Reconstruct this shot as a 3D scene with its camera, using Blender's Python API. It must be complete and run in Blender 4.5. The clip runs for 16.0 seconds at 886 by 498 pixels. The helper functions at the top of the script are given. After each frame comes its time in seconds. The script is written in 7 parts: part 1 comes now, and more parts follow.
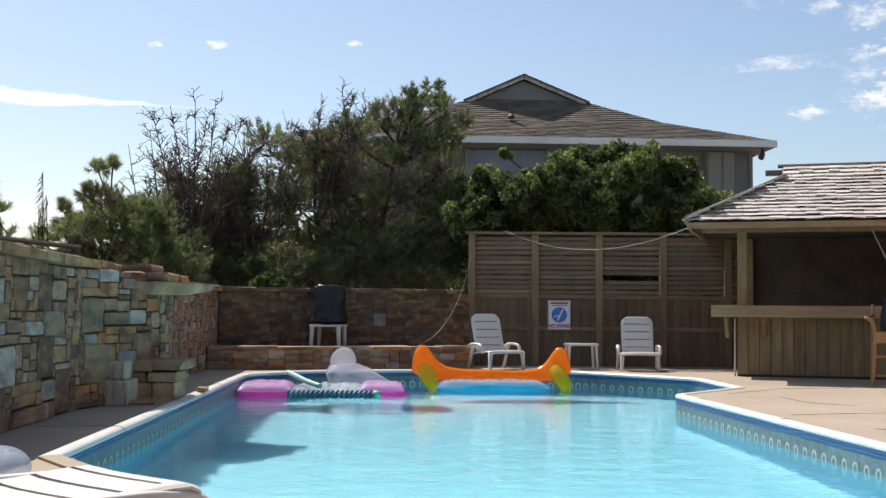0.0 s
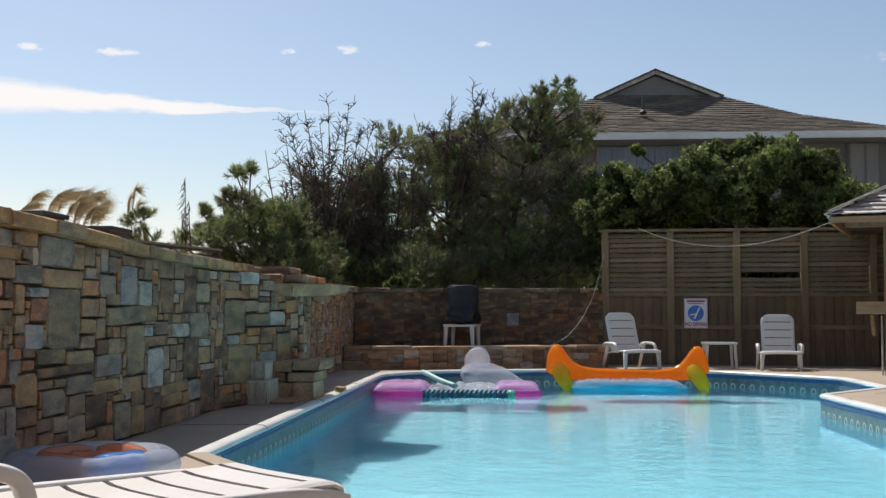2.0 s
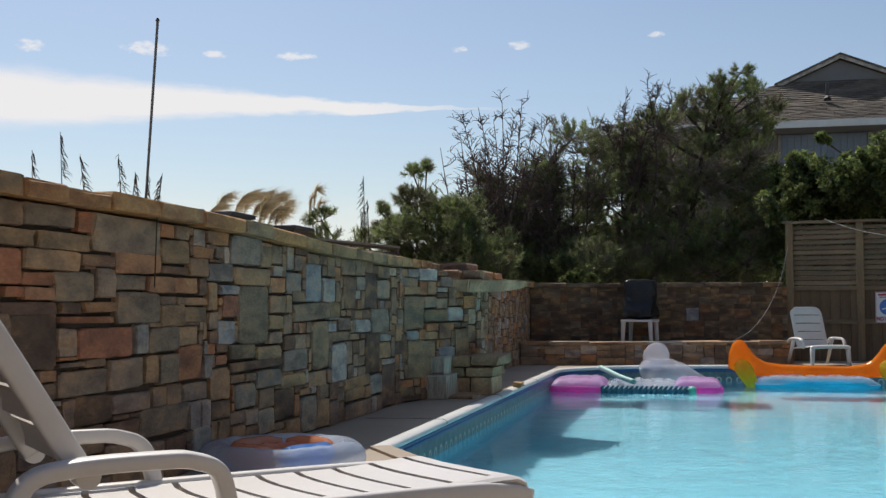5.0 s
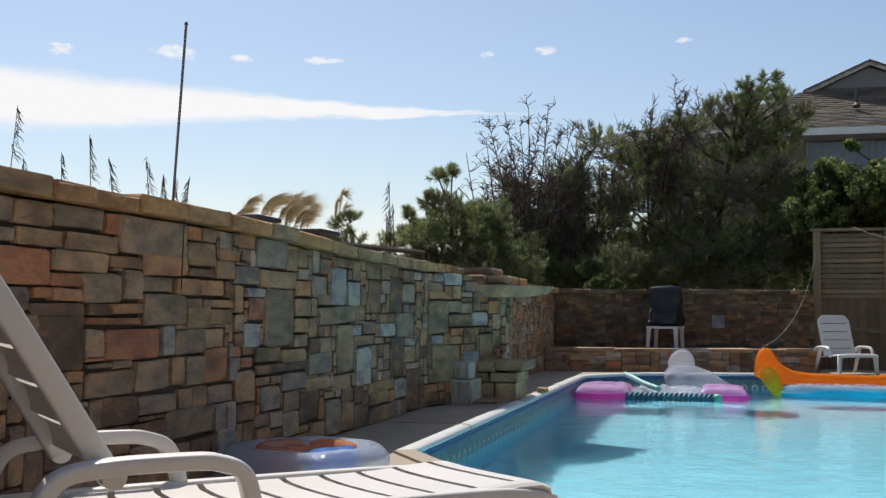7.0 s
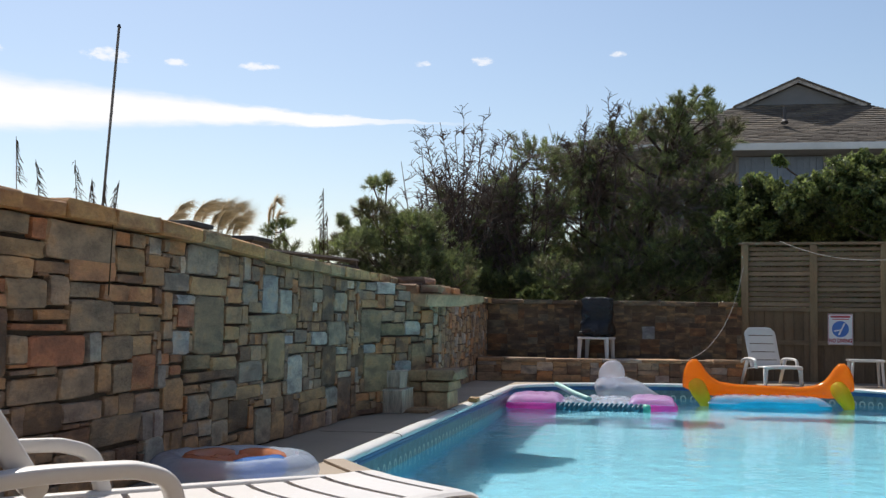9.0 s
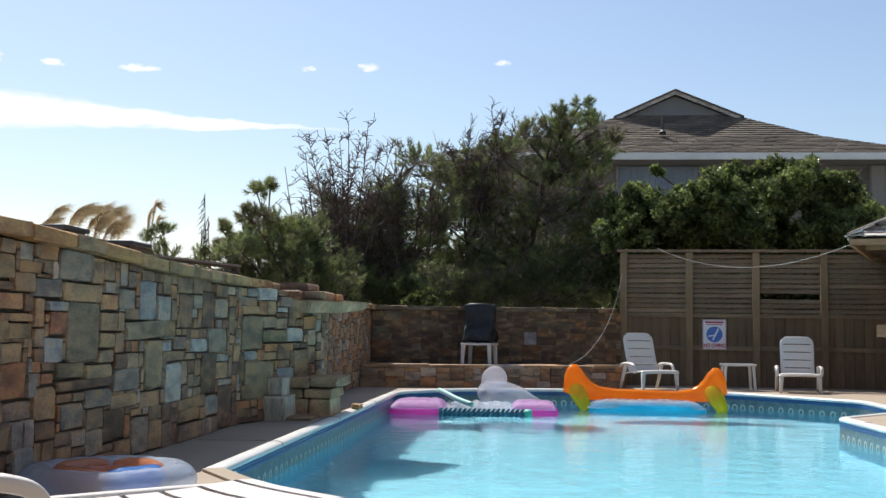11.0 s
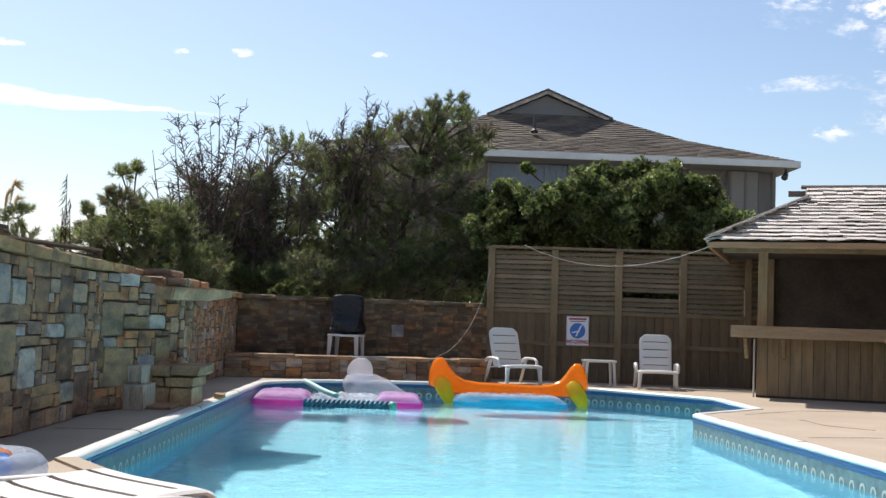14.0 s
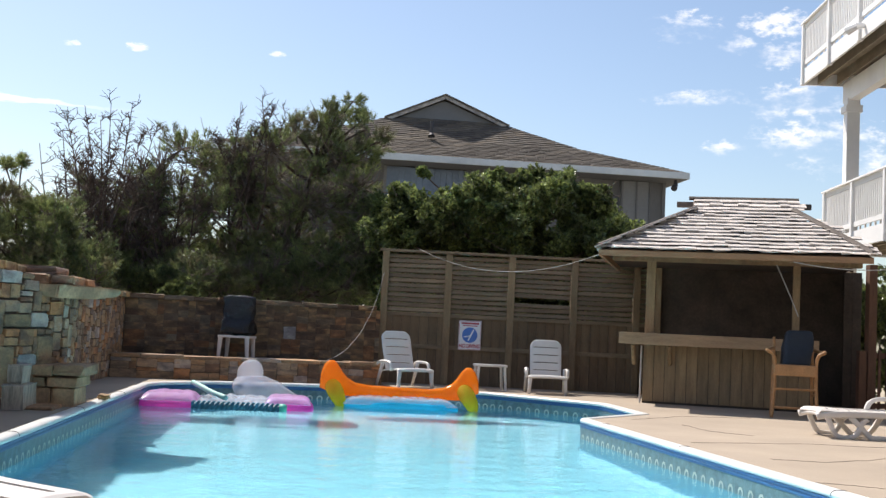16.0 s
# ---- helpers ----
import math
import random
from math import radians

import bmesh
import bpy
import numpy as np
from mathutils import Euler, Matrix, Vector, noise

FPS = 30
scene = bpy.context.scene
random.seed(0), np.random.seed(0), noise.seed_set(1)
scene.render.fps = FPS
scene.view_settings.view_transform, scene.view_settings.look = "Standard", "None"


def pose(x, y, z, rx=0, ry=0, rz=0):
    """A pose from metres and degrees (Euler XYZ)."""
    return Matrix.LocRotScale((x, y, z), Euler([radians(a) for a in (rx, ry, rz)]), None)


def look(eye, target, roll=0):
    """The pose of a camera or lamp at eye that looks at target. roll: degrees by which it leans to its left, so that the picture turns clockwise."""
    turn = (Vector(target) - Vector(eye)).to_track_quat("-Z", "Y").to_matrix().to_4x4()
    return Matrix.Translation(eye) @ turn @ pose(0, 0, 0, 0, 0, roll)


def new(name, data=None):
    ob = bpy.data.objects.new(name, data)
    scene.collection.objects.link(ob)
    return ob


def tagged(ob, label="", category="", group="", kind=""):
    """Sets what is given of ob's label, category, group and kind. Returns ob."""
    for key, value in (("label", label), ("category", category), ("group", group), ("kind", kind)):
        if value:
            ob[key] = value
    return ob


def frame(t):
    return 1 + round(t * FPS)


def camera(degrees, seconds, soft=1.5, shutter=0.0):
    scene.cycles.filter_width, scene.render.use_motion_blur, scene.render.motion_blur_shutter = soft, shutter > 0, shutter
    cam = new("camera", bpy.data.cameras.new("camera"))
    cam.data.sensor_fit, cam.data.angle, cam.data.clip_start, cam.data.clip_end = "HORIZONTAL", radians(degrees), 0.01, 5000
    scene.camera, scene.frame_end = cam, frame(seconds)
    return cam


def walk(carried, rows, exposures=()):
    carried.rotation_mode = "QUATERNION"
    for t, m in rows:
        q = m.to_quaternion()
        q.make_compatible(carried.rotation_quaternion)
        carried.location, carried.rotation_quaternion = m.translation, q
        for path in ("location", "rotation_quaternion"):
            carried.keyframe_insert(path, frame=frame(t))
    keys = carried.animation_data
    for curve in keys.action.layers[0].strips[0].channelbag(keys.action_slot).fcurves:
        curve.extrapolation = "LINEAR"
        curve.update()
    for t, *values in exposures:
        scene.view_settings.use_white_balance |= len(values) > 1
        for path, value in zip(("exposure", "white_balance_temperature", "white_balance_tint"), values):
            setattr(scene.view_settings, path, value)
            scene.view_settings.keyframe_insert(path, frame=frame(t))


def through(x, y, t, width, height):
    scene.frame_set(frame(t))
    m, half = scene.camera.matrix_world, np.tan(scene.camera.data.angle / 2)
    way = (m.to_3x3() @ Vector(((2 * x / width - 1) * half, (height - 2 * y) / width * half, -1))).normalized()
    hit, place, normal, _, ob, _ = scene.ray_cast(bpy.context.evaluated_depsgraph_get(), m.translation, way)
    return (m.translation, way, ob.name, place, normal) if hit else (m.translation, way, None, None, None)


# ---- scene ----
cam = camera(42.7, 16.0, soft=1.4)
EYE = 0.85


def view(yaw, pitch, roll, x, y):
    e = Vector((x, y, EYE))
    a, b = radians(yaw), radians(pitch)
    return look(e, e + Vector((-math.sin(a) * math.cos(b), math.cos(a) * math.cos(b), math.sin(b))), roll)


PATH = [
    (0, -2.61, 3.20, 0.49, 0.010, 0.000),
    (0.5, -0.57, 2.98, 0.33, 0.004, 0.000),
    (1, 1.16, 2.75, -0.07, -0.000, 0.000),
    (1.5, 2.74, 3.12, -0.04, -0.004, 0.000),
    (2, 4.02, 3.15, 0.05, -0.008, -0.000),
    (2.5, 5.72, 2.88, -0.01, -0.012, -0.001),
    (3, 7.16, 3.09, -0.17, -0.016, -0.001),
    (3.5, 8.57, 3.09, 0.13, -0.019, -0.001),
    (4, 10.16, 2.82, 0.12, -0.024, -0.002),
    (4.5, 11.74, 2.81, -0.34, -0.028, -0.003),
    (5, 12.81, 2.93, -0.20, -0.030, -0.004),
    (5.2, 13.19, 2.97, -0.16, -0.031, -0.004),
    (7.5, 14.08, 3.37, 0.38, -0.034, -0.004),
    (8, 13.80, 3.65, 0.34, -0.033, -0.004),
    (8.5, 12.35, 3.70, 0.55, -0.029, -0.003),
    (9, 10.75, 3.66, 0.87, -0.025, -0.003),
    (9.5, 9.07, 3.76, 0.73, -0.021, -0.002),
    (12, 2.38, 4.12, 1.37, -0.003, -0.000),
    (12.5, 1.11, 4.08, 1.71, 0.000, 0.000),
    (13, 0.38, 4.17, 1.56, 0.002, 0.000),
    (13.5, -0.54, 4.20, 1.63, 0.004, 0.000),
    (14, -1.60, 3.81, 2.00, 0.007, 0.000),
    (14.5, -2.72, 3.86, 2.46, 0.010, -0.000),
    (15, -4.16, 3.97, 2.38, 0.014, -0.000),
    (15.5, -5.45, 4.37, 2.34, 0.017, -0.001),
    (16, -6.89, 4.20, 2.81, 0.021, -0.001),
]
EXPO = [(0.0, 0.18, 6750, 13.0), (1.0, 0.07, 6800, 13.5), (2.0, -0.09, 6700, 13.0), (3.5, -0.23, 6600, 12.5), (5.0, -0.27, 6550, 12.2), (7.5, -0.07, 6520, 12.0), (9.0, 0.00, 6520, 12.0),
        (12.0, 0.27, 6550, 12.8), (14.0, 0.32, 6600, 13.2), (16.0, 0.34, 6650, 13.5)]
walk(cam, [(r[0], view(*r[1:])) for r in PATH], EXPO)

# ---- world and sun ----
SHADOW = Vector((0.44, -0.65, -1.0))          # way of the sunlight
sun = new("sun", bpy.data.lights.new("sun", "SUN"))
sun.data.energy, sun.data.angle, sun.data.color = 5.0, radians(0.5), (1.0, 0.95, 0.86)
sun.matrix_basis = look((-8, 12, 18), Vector((-8, 12, 18)) + SHADOW)

world = bpy.data.worlds.new("world")
scene.world = world
world.use_nodes = True
wt = world.node_tree
wn = wt.nodes
sky = wn.new("ShaderNodeTexSky")
sky.sky_type, sky.sun_disc = "NISHITA", False
sky.sun_elevation, sky.sun_rotation = radians(51.9), radians(-34)
sky.air_density, sky.dust_density, sky.ozone_density = 1.0, 0.9, 1.8
back = wn["Background"]
back.inputs["Strength"].default_value = 0.117
wl = wt.links


def wmath(op, a, b=0.0, c=0.0, clamp=False):
    nd = wn.new("ShaderNodeMath")
    nd.operation, nd.use_clamp = op, clamp
    for s, v in zip(nd.inputs, (a, b, c)):
        if isinstance(v, (int, float)):
            s.default_value = v
        else:
            wl.new(v, s)
    return nd.outputs[0]


def wrange(v, lo, hi):
    nd = wn.new("ShaderNodeMapRange")
    nd.interpolation_type = "SMOOTHSTEP"
    nd.inputs["From Min"].default_value, nd.inputs["From Max"].default_value = lo, hi
    wl.new(v, nd.inputs[0])
    return nd.outputs[0]


coord = wn.new("ShaderNodeTexCoord")
sep = wn.new("ShaderNodeSeparateXYZ")
wl.new(coord.outputs["Generated"], sep.inputs[0])
azim = wmath("ARCTAN2", wmath("MULTIPLY", sep.outputs[0], -1.0), sep.outputs[1])     # to the left, in radians
elev = wmath("ARCSINE", sep.outputs[2])


def cloud_noise(sa, se, scale, detail, shift=0.0):
    cx = wn.new("ShaderNodeCombineXYZ")
    wl.new(wmath("MULTIPLY", azim, sa), cx.inputs[0])
    wl.new(wmath("MULTIPLY", elev, se), cx.inputs[1])
    cx.inputs[2].default_value = shift
    nz = wn.new("ShaderNodeTexNoise")
    nz.inputs["Scale"].default_value, nz.inputs["Detail"].default_value, nz.inputs["Roughness"].default_value = scale, detail, 0.6
    wl.new(cx.outputs[0], nz.inputs["Vector"])
    return nz.outputs[0]


# long bright streak of cirrus over the sea, small puffs in a row above it, broken clouds on the other side
edge = cloud_noise(2.0, 8.0, 3.0, 6)
up = wmath("SUBTRACT", elev, wmath("MULTIPLY_ADD", azim, 0.0, radians(10.08)))
thick = wmath("MULTIPLY_ADD", wrange(azim, radians(11), radians(36)), 0.029, 0.002)
band = wmath("SUBTRACT", 1.0, wmath("DIVIDE", wmath("ABSOLUTE", wmath("ADD", up, wmath("MULTIPLY", wmath("SUBTRACT", edge, 0.5), 0.032))), thick), clamp=True)
streak = wmath("MULTIPLY", wrange(band, 0.0, 0.55), wrange(azim, radians(7.5), radians(18)))
ragged = wmath("MULTIPLY", wmath("SUBTRACT", cloud_noise(1.0, 1.8, 85.0, 6, 2.0), 0.5), 5.5)
broken = wrange(cloud_noise(1.0, 2.2, 14.0, 7, 5.3), 0.40, 0.62)


def cloud(az, el, wide, high):
    """How much a small ragged cloud covers, in degrees of place and size."""
    u = wmath("DIVIDE", wmath("SUBTRACT", azim, radians(az)), radians(wide))
    v = wmath("DIVIDE", wmath("SUBTRACT", elev, radians(el)), radians(high))
    d = wmath("ADD", wmath("MULTIPLY_ADD", u, u, wmath("MULTIPLY", v, v)), ragged)
    return wrange(d, 1.4, -0.4)


puffs = 0.0
for place in ((33, 12.4, 0.6, 0.28), (27.5, 12.6, 1.1, 0.32), (24.2, 12.45, 0.6, 0.2), (20.3, 12.5, 0.9, 0.2), (12.0, 12.9, 0.4, 0.16), (8.9, 13.1, 0.5, 0.2), (2.0, 13.4, 0.4, 0.15)):
    puffs = wmath("MAXIMUM", puffs, cloud(*place))
thin = 0.0
for place in ((-18.6, 15.5, 1.5, 0.75), (-21.1, 14.7, 0.9, 0.5), (-23.2, 15.6, 1.7, 0.6), (-23.4, 14.1, 1.3, 0.6), (-19.3, 12.1, 2.4, 0.4), (-22.6, 11.5, 1.3, 0.5), (-25.2, 10.1, 3.0, 0.9), (-20.8, 9.7, 1.2, 0.35), (-24.5, 12.0, 2.2, 0.8), (-27.0, 9.0, 2.6, 0.7)):
    thin = wmath("MAXIMUM", thin, cloud(*place))
broken = wmath("MULTIPLY", wmath("MULTIPLY", broken, thin), 0.85)
puffs = wmath("MULTIPLY", puffs, 0.8)
low = wmath("MULTIPLY", wrange(elev, radians(7.5), radians(2.0)), wrange(cloud_noise(1.0, 4.0, 4.0, 4, 9.0), 0.3, 0.7))
haze = wmath("MULTIPLY", wmath("MULTIPLY", low, wrange(azim, radians(-5), radians(25))), 0.8)
cover = wmath("MAXIMUM", wmath("MAXIMUM", streak, puffs), wmath("MAXIMUM", broken, haze))
tint = wn.new("ShaderNodeMix")
tint.data_type, tint.blend_type = "RGBA", "MULTIPLY"
tint.inputs[0].default_value = 1.0
wl.new(sky.outputs[0], tint.inputs[6])
tint.inputs[7].default_value = (0.995, 1.01, 1.0, 1)
cmix = wn.new("ShaderNodeMix")
cmix.data_type = "RGBA"
wl.new(cover, cmix.inputs[0])
wl.new(tint.outputs[2], cmix.inputs[6])
cmix.inputs[7].default_value = (8.6, 8.65, 8.7, 1)
wl.new(cmix.outputs[2], back.inputs["Color"])


# ---- materials ----
def nodes_of(name):
    m = bpy.data.materials.new(name)
    m.use_nodes = True
    return m, m.node_tree.nodes, m.node_tree.links, m.node_tree.nodes["Principled BSDF"]


def ramp(n, stops, mode="LINEAR"):
    r = n.new("ShaderNodeValToRGB")
    r.color_ramp.interpolation = mode
    while len(r.color_ramp.elements) < len(stops):
        r.color_ramp.elements.new(0.5)
    for e, (p, c) in zip(r.color_ramp.elements, stops):
        e.position, e.color = p, (*c, 1)
    return r


def noise_tex(n, l, scale, detail=5.0, rough=0.6, stretch=None, coords="Object"):
    tc = n.new("ShaderNodeTexCoord")
    t = n.new("ShaderNodeTexNoise")
    t.inputs["Scale"].default_value, t.inputs["Detail"].default_value, t.inputs["Roughness"].default_value = scale, detail, rough
    if stretch:
        mp = n.new("ShaderNodeMapping")
        mp.inputs["Scale"].default_value = stretch
        l.new(tc.outputs[coords], mp.inputs[0])
        l.new(mp.outputs[0], t.inputs["Vector"])
    else:
        l.new(tc.outputs[coords], t.inputs["Vector"])
    return t


def mix_rgb(n, l, fac, a, b, mode="MIX"):
    m = n.new("ShaderNodeMix")
    m.data_type, m.blend_type = "RGBA", mode
    for sock, val in ((m.inputs[0], fac), (m.inputs[6], a), (m.inputs[7], b)):
        if hasattr(val, "is_linked"):
            l.new(val, sock)
        elif isinstance(val, (int, float)):
            sock.default_value = val
        else:
            sock.default_value = (*val, 1)
    return m.outputs[2]


def surface(name, base, rough=0.7, metal=0.0, var=0.25, scale=3.0, fine=40.0, bump=0.15, rand=0.0, stretch=None, dirt=None, spec=0.5, dist=0.02):
    """Base colour varied at two scales, with fine relief; rand varies it from piece to piece."""
    m, n, l, b = nodes_of(name)
    big, small = noise_tex(n, l, scale, 4, 0.6, stretch), noise_tex(n, l, fine, 6, 0.65, stretch)
    lo, hi = [c * (1 - var) for c in base], [min(1, c * (1 + var)) for c in base]
    r1 = ramp(n, [(0.3, lo), (0.7, hi)])
    l.new(big.outputs[0], r1.inputs[0])
    r2 = ramp(n, [(0.35, (0.5 - var / 3,) * 3), (0.65, (0.5 + var / 3,) * 3)])
    l.new(small.outputs[0], r2.inputs[0])
    col = mix_rgb(n, l, 0.8, r1.outputs[0], r2.outputs[0], "OVERLAY")
    if dirt:
        d = noise_tex(n, l, dirt[1], 5, 0.7)
        r3 = ramp(n, [(dirt[2], (0, 0, 0)), (dirt[2] + 0.18, (1, 1, 1))])
        l.new(d.outputs[0], r3.inputs[0])
        col = mix_rgb(n, l, r3.outputs[0], col, dirt[0])
    if rand:
        oi = n.new("ShaderNodeObjectInfo")
        hv = n.new("ShaderNodeHueSaturation")
        mr = n.new("ShaderNodeMapRange")
        mr.inputs["To Min"].default_value, mr.inputs["To Max"].default_value = 1 - rand, 1 + rand
        l.new(oi.outputs["Random"], mr.inputs[0])
        l.new(mr.outputs[0], hv.inputs["Value"])
        l.new(col, hv.inputs["Color"])
        col = hv.outputs[0]
    l.new(col, b.inputs["Base Color"])
    b.inputs["Roughness"].default_value, b.inputs["Metallic"].default_value = rough, metal
    b.inputs["Specular IOR Level"].default_value = spec
    if bump:
        bp = n.new("ShaderNodeBump")
        bp.inputs["Strength"].default_value, bp.inputs["Distance"].default_value = bump, dist
        l.new(small.outputs[0], bp.inputs["Height"])
        l.new(bp.outputs[0], b.inputs["Normal"])
    return m


def stone_material(name, warm):
    """Quarried stone: each piece takes its own colour, with veins, stains and a rough face."""
    m, n, l, b = nodes_of(name)
    oi = n.new("ShaderNodeObjectInfo")
    cols = [(0.0, (0.241, 0.138, 0.084)), (0.12, (0.412, 0.241, 0.131)), (0.26, (0.320, 0.210, 0.131)), (0.40, (0.469, 0.282, 0.152)), (0.52, (0.355, 0.241, 0.157)),
            (0.64, (0.493, 0.226, 0.099)), (0.71, (0.298, 0.205, 0.152)), (0.79, (0.435, 0.298, 0.198)), (0.88, (0.412, 0.338, 0.288)), (0.95, (0.526, 0.431, 0.366))]
    # back wall: browner stones, darkened further for the tree shade they stand in
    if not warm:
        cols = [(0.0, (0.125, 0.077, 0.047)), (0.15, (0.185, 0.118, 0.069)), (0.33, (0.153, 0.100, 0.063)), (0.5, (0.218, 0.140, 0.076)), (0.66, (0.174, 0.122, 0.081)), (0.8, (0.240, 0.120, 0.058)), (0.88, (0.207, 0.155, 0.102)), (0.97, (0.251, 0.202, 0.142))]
    if warm == 2:
        cols = [(0.0, (0.491, 0.305, 0.142)), (0.2, (0.403, 0.262, 0.131)), (0.4, (0.545, 0.305, 0.120)), (0.6, (0.436, 0.305, 0.174)), (0.78, (0.567, 0.360, 0.164)), (0.88, (0.458, 0.458, 0.414)), (0.94, (0.567, 0.512, 0.414))]
    r = ramp(n, cols, "CONSTANT")
    l.new(oi.outputs["Random"], r.inputs[0])
    big = noise_tex(n, l, 3.5, 5, 0.6, coords="Object")
    wn4 = n.new("ShaderNodeTexNoise")
    wn4.noise_dimensions = "4D"
    ml = n.new("ShaderNodeMath")
    ml.operation = "MULTIPLY"
    ml.inputs[1].default_value = 60
    l.new(oi.outputs["Random"], ml.inputs[0])
    l.new(ml.outputs[0], wn4.inputs["W"])
    geo = n.new("ShaderNodeNewGeometry")
    bed = n.new("ShaderNodeVectorMath")
    bed.operation = "MULTIPLY"
    bed.inputs[1].default_value = (0.7, 0.7, 1.5)
    l.new(geo.outputs["Position"], bed.inputs[0])
    l.new(bed.outputs[0], wn4.inputs["Vector"])
    wn4.inputs["Scale"].default_value, wn4.inputs["Detail"].default_value = 7.0, 6.0
    fine = n.new("ShaderNodeTexNoise")
    l.new(bed.outputs[0], fine.inputs["Vector"])
    fine.inputs["Scale"].default_value, fine.inputs["Detail"].default_value, fine.inputs["Roughness"].default_value = 38.0, 8.0, 0.75
    sr = ramp(n, [(0.36, (0.27, 0.27, 0.28)), (0.5, (0.44, 0.44, 0.43)), (0.64, (0.68, 0.64, 0.58))])
    l.new(wn4.outputs[0], sr.inputs[0])
    c1 = mix_rgb(n, l, 1.0, r.outputs[0], sr.outputs[0], "OVERLAY")
    rust = ramp(n, [(0.55, (0, 0, 0)), (0.68, (0.75, 0.75, 0.75))])
    l.new(wn4.outputs[0], rust.inputs[0])
    c2 = mix_rgb(n, l, rust.outputs[0], c1, (0.38, 0.22, 0.10))
    fr = ramp(n, [(0.36, (0.38, 0.38, 0.38)), (0.64, (0.61, 0.60, 0.59))])
    l.new(fine.outputs[0], fr.inputs[0])
    c3 = mix_rgb(n, l, 0.8, c2, fr.outputs[0], "OVERLAY")
    l.new(c3, b.inputs["Base Color"])
    b.inputs["Roughness"].default_value = 0.72
    add = n.new("ShaderNodeMath")
    add.operation = "MULTIPLY_ADD"
    add.inputs[1].default_value = 1.5
    l.new(wn4.outputs[0], add.inputs[0])
    l.new(fine.outputs[0], add.inputs[2])
    bp = n.new("ShaderNodeBump")
    bp.inputs["Strength"].default_value, bp.inputs["Distance"].default_value = 0.7, 0.022
    l.new(add.outputs[0], bp.inputs["Height"])
    l.new(bp.outputs[0], b.inputs["Normal"])
    return m


def leaf_material(name, a, c, rough=0.45, through=0.42, patch=0.0, dry=None):
    """Leaves or needles: a colour of its own for each, lighter and darker (or dry) from tuft to tuft."""
    m, n, l, b = nodes_of(name)
    geo = n.new("ShaderNodeNewGeometry")
    r = ramp(n, [(0.0, a), (1.0, c)])
    l.new(geo.outputs["Random Per Island"], r.inputs[0])
    col = r.outputs[0]
    if patch:
        nz = noise_tex(n, l, patch, 3, 0.6)
        pr = ramp(n, [(0.36, (0.26, 0.26, 0.26)), (0.5, (0.46, 0.46, 0.46)), (0.64, (0.74, 0.74, 0.70))])
        l.new(nz.outputs[0], pr.inputs[0])
        col = mix_rgb(n, l, 1.0, col, pr.outputs[0], "OVERLAY")
    if dry:
        dz = noise_tex(n, l, 1.3, 4, 0.65, (1, 1, 1.4))
        dr = ramp(n, [(0.50, (0, 0, 0)), (0.62, (0.8, 0.8, 0.8))])
        l.new(dz.outputs[0], dr.inputs[0])
        col = mix_rgb(n, l, dr.outputs[0], col, dry)
    l.new(col, b.inputs["Base Color"])
    b.inputs["Roughness"].default_value = rough
    tr = n.new("ShaderNodeBsdfTranslucent")
    mx = n.new("ShaderNodeMixShader")
    mx.inputs[0].default_value = through
    l.new(col, tr.inputs[0])
    l.new(b.outputs[0], mx.inputs[1])
    l.new(tr.outputs[0], mx.inputs[2])
    l.new(mx.outputs[0], n["Material Output"].inputs[0])
    return m


def clear_plastic(name, tint, rough=0.05, mixin=0.5, body=None):
    """Thin inflated vinyl: half see-through film with a sharp gloss."""
    m, n, l, b = nodes_of(name)
    b.inputs["Base Color"].default_value = (*(body or tint), 1)
    b.inputs["Roughness"].default_value = rough
    b.inputs["Coat Weight"].default_value = 0.6
    tr = n.new("ShaderNodeBsdfTransparent")
    tr.inputs[0].default_value = (*tint, 1)
    mx = n.new("ShaderNodeMixShader")
    mx.inputs[0].default_value = mixin
    nz = noise_tex(n, l, 13, 4, 0.55)
    bp = n.new("ShaderNodeBump")
    bp.inputs["Strength"].default_value, bp.inputs["Distance"].default_value = 0.8, 0.03
    l.new(nz.outputs[0], bp.inputs["Height"])
    l.new(bp.outputs[0], b.inputs["Normal"])
    thru_ = n.new("ShaderNodeBsdfTranslucent")
    thru_.inputs[0].default_value = (*(body or tint), 1)
    skin = n.new("ShaderNodeMixShader")
    skin.inputs[0].default_value = 0.45
    l.new(b.outputs[0], skin.inputs[1])
    l.new(thru_.outputs[0], skin.inputs[2])
    l.new(tr.outputs[0], mx.inputs[1])
    l.new(skin.outputs[0], mx.inputs[2])
    l.new(mx.outputs[0], n["Material Output"].inputs[0])
    return m


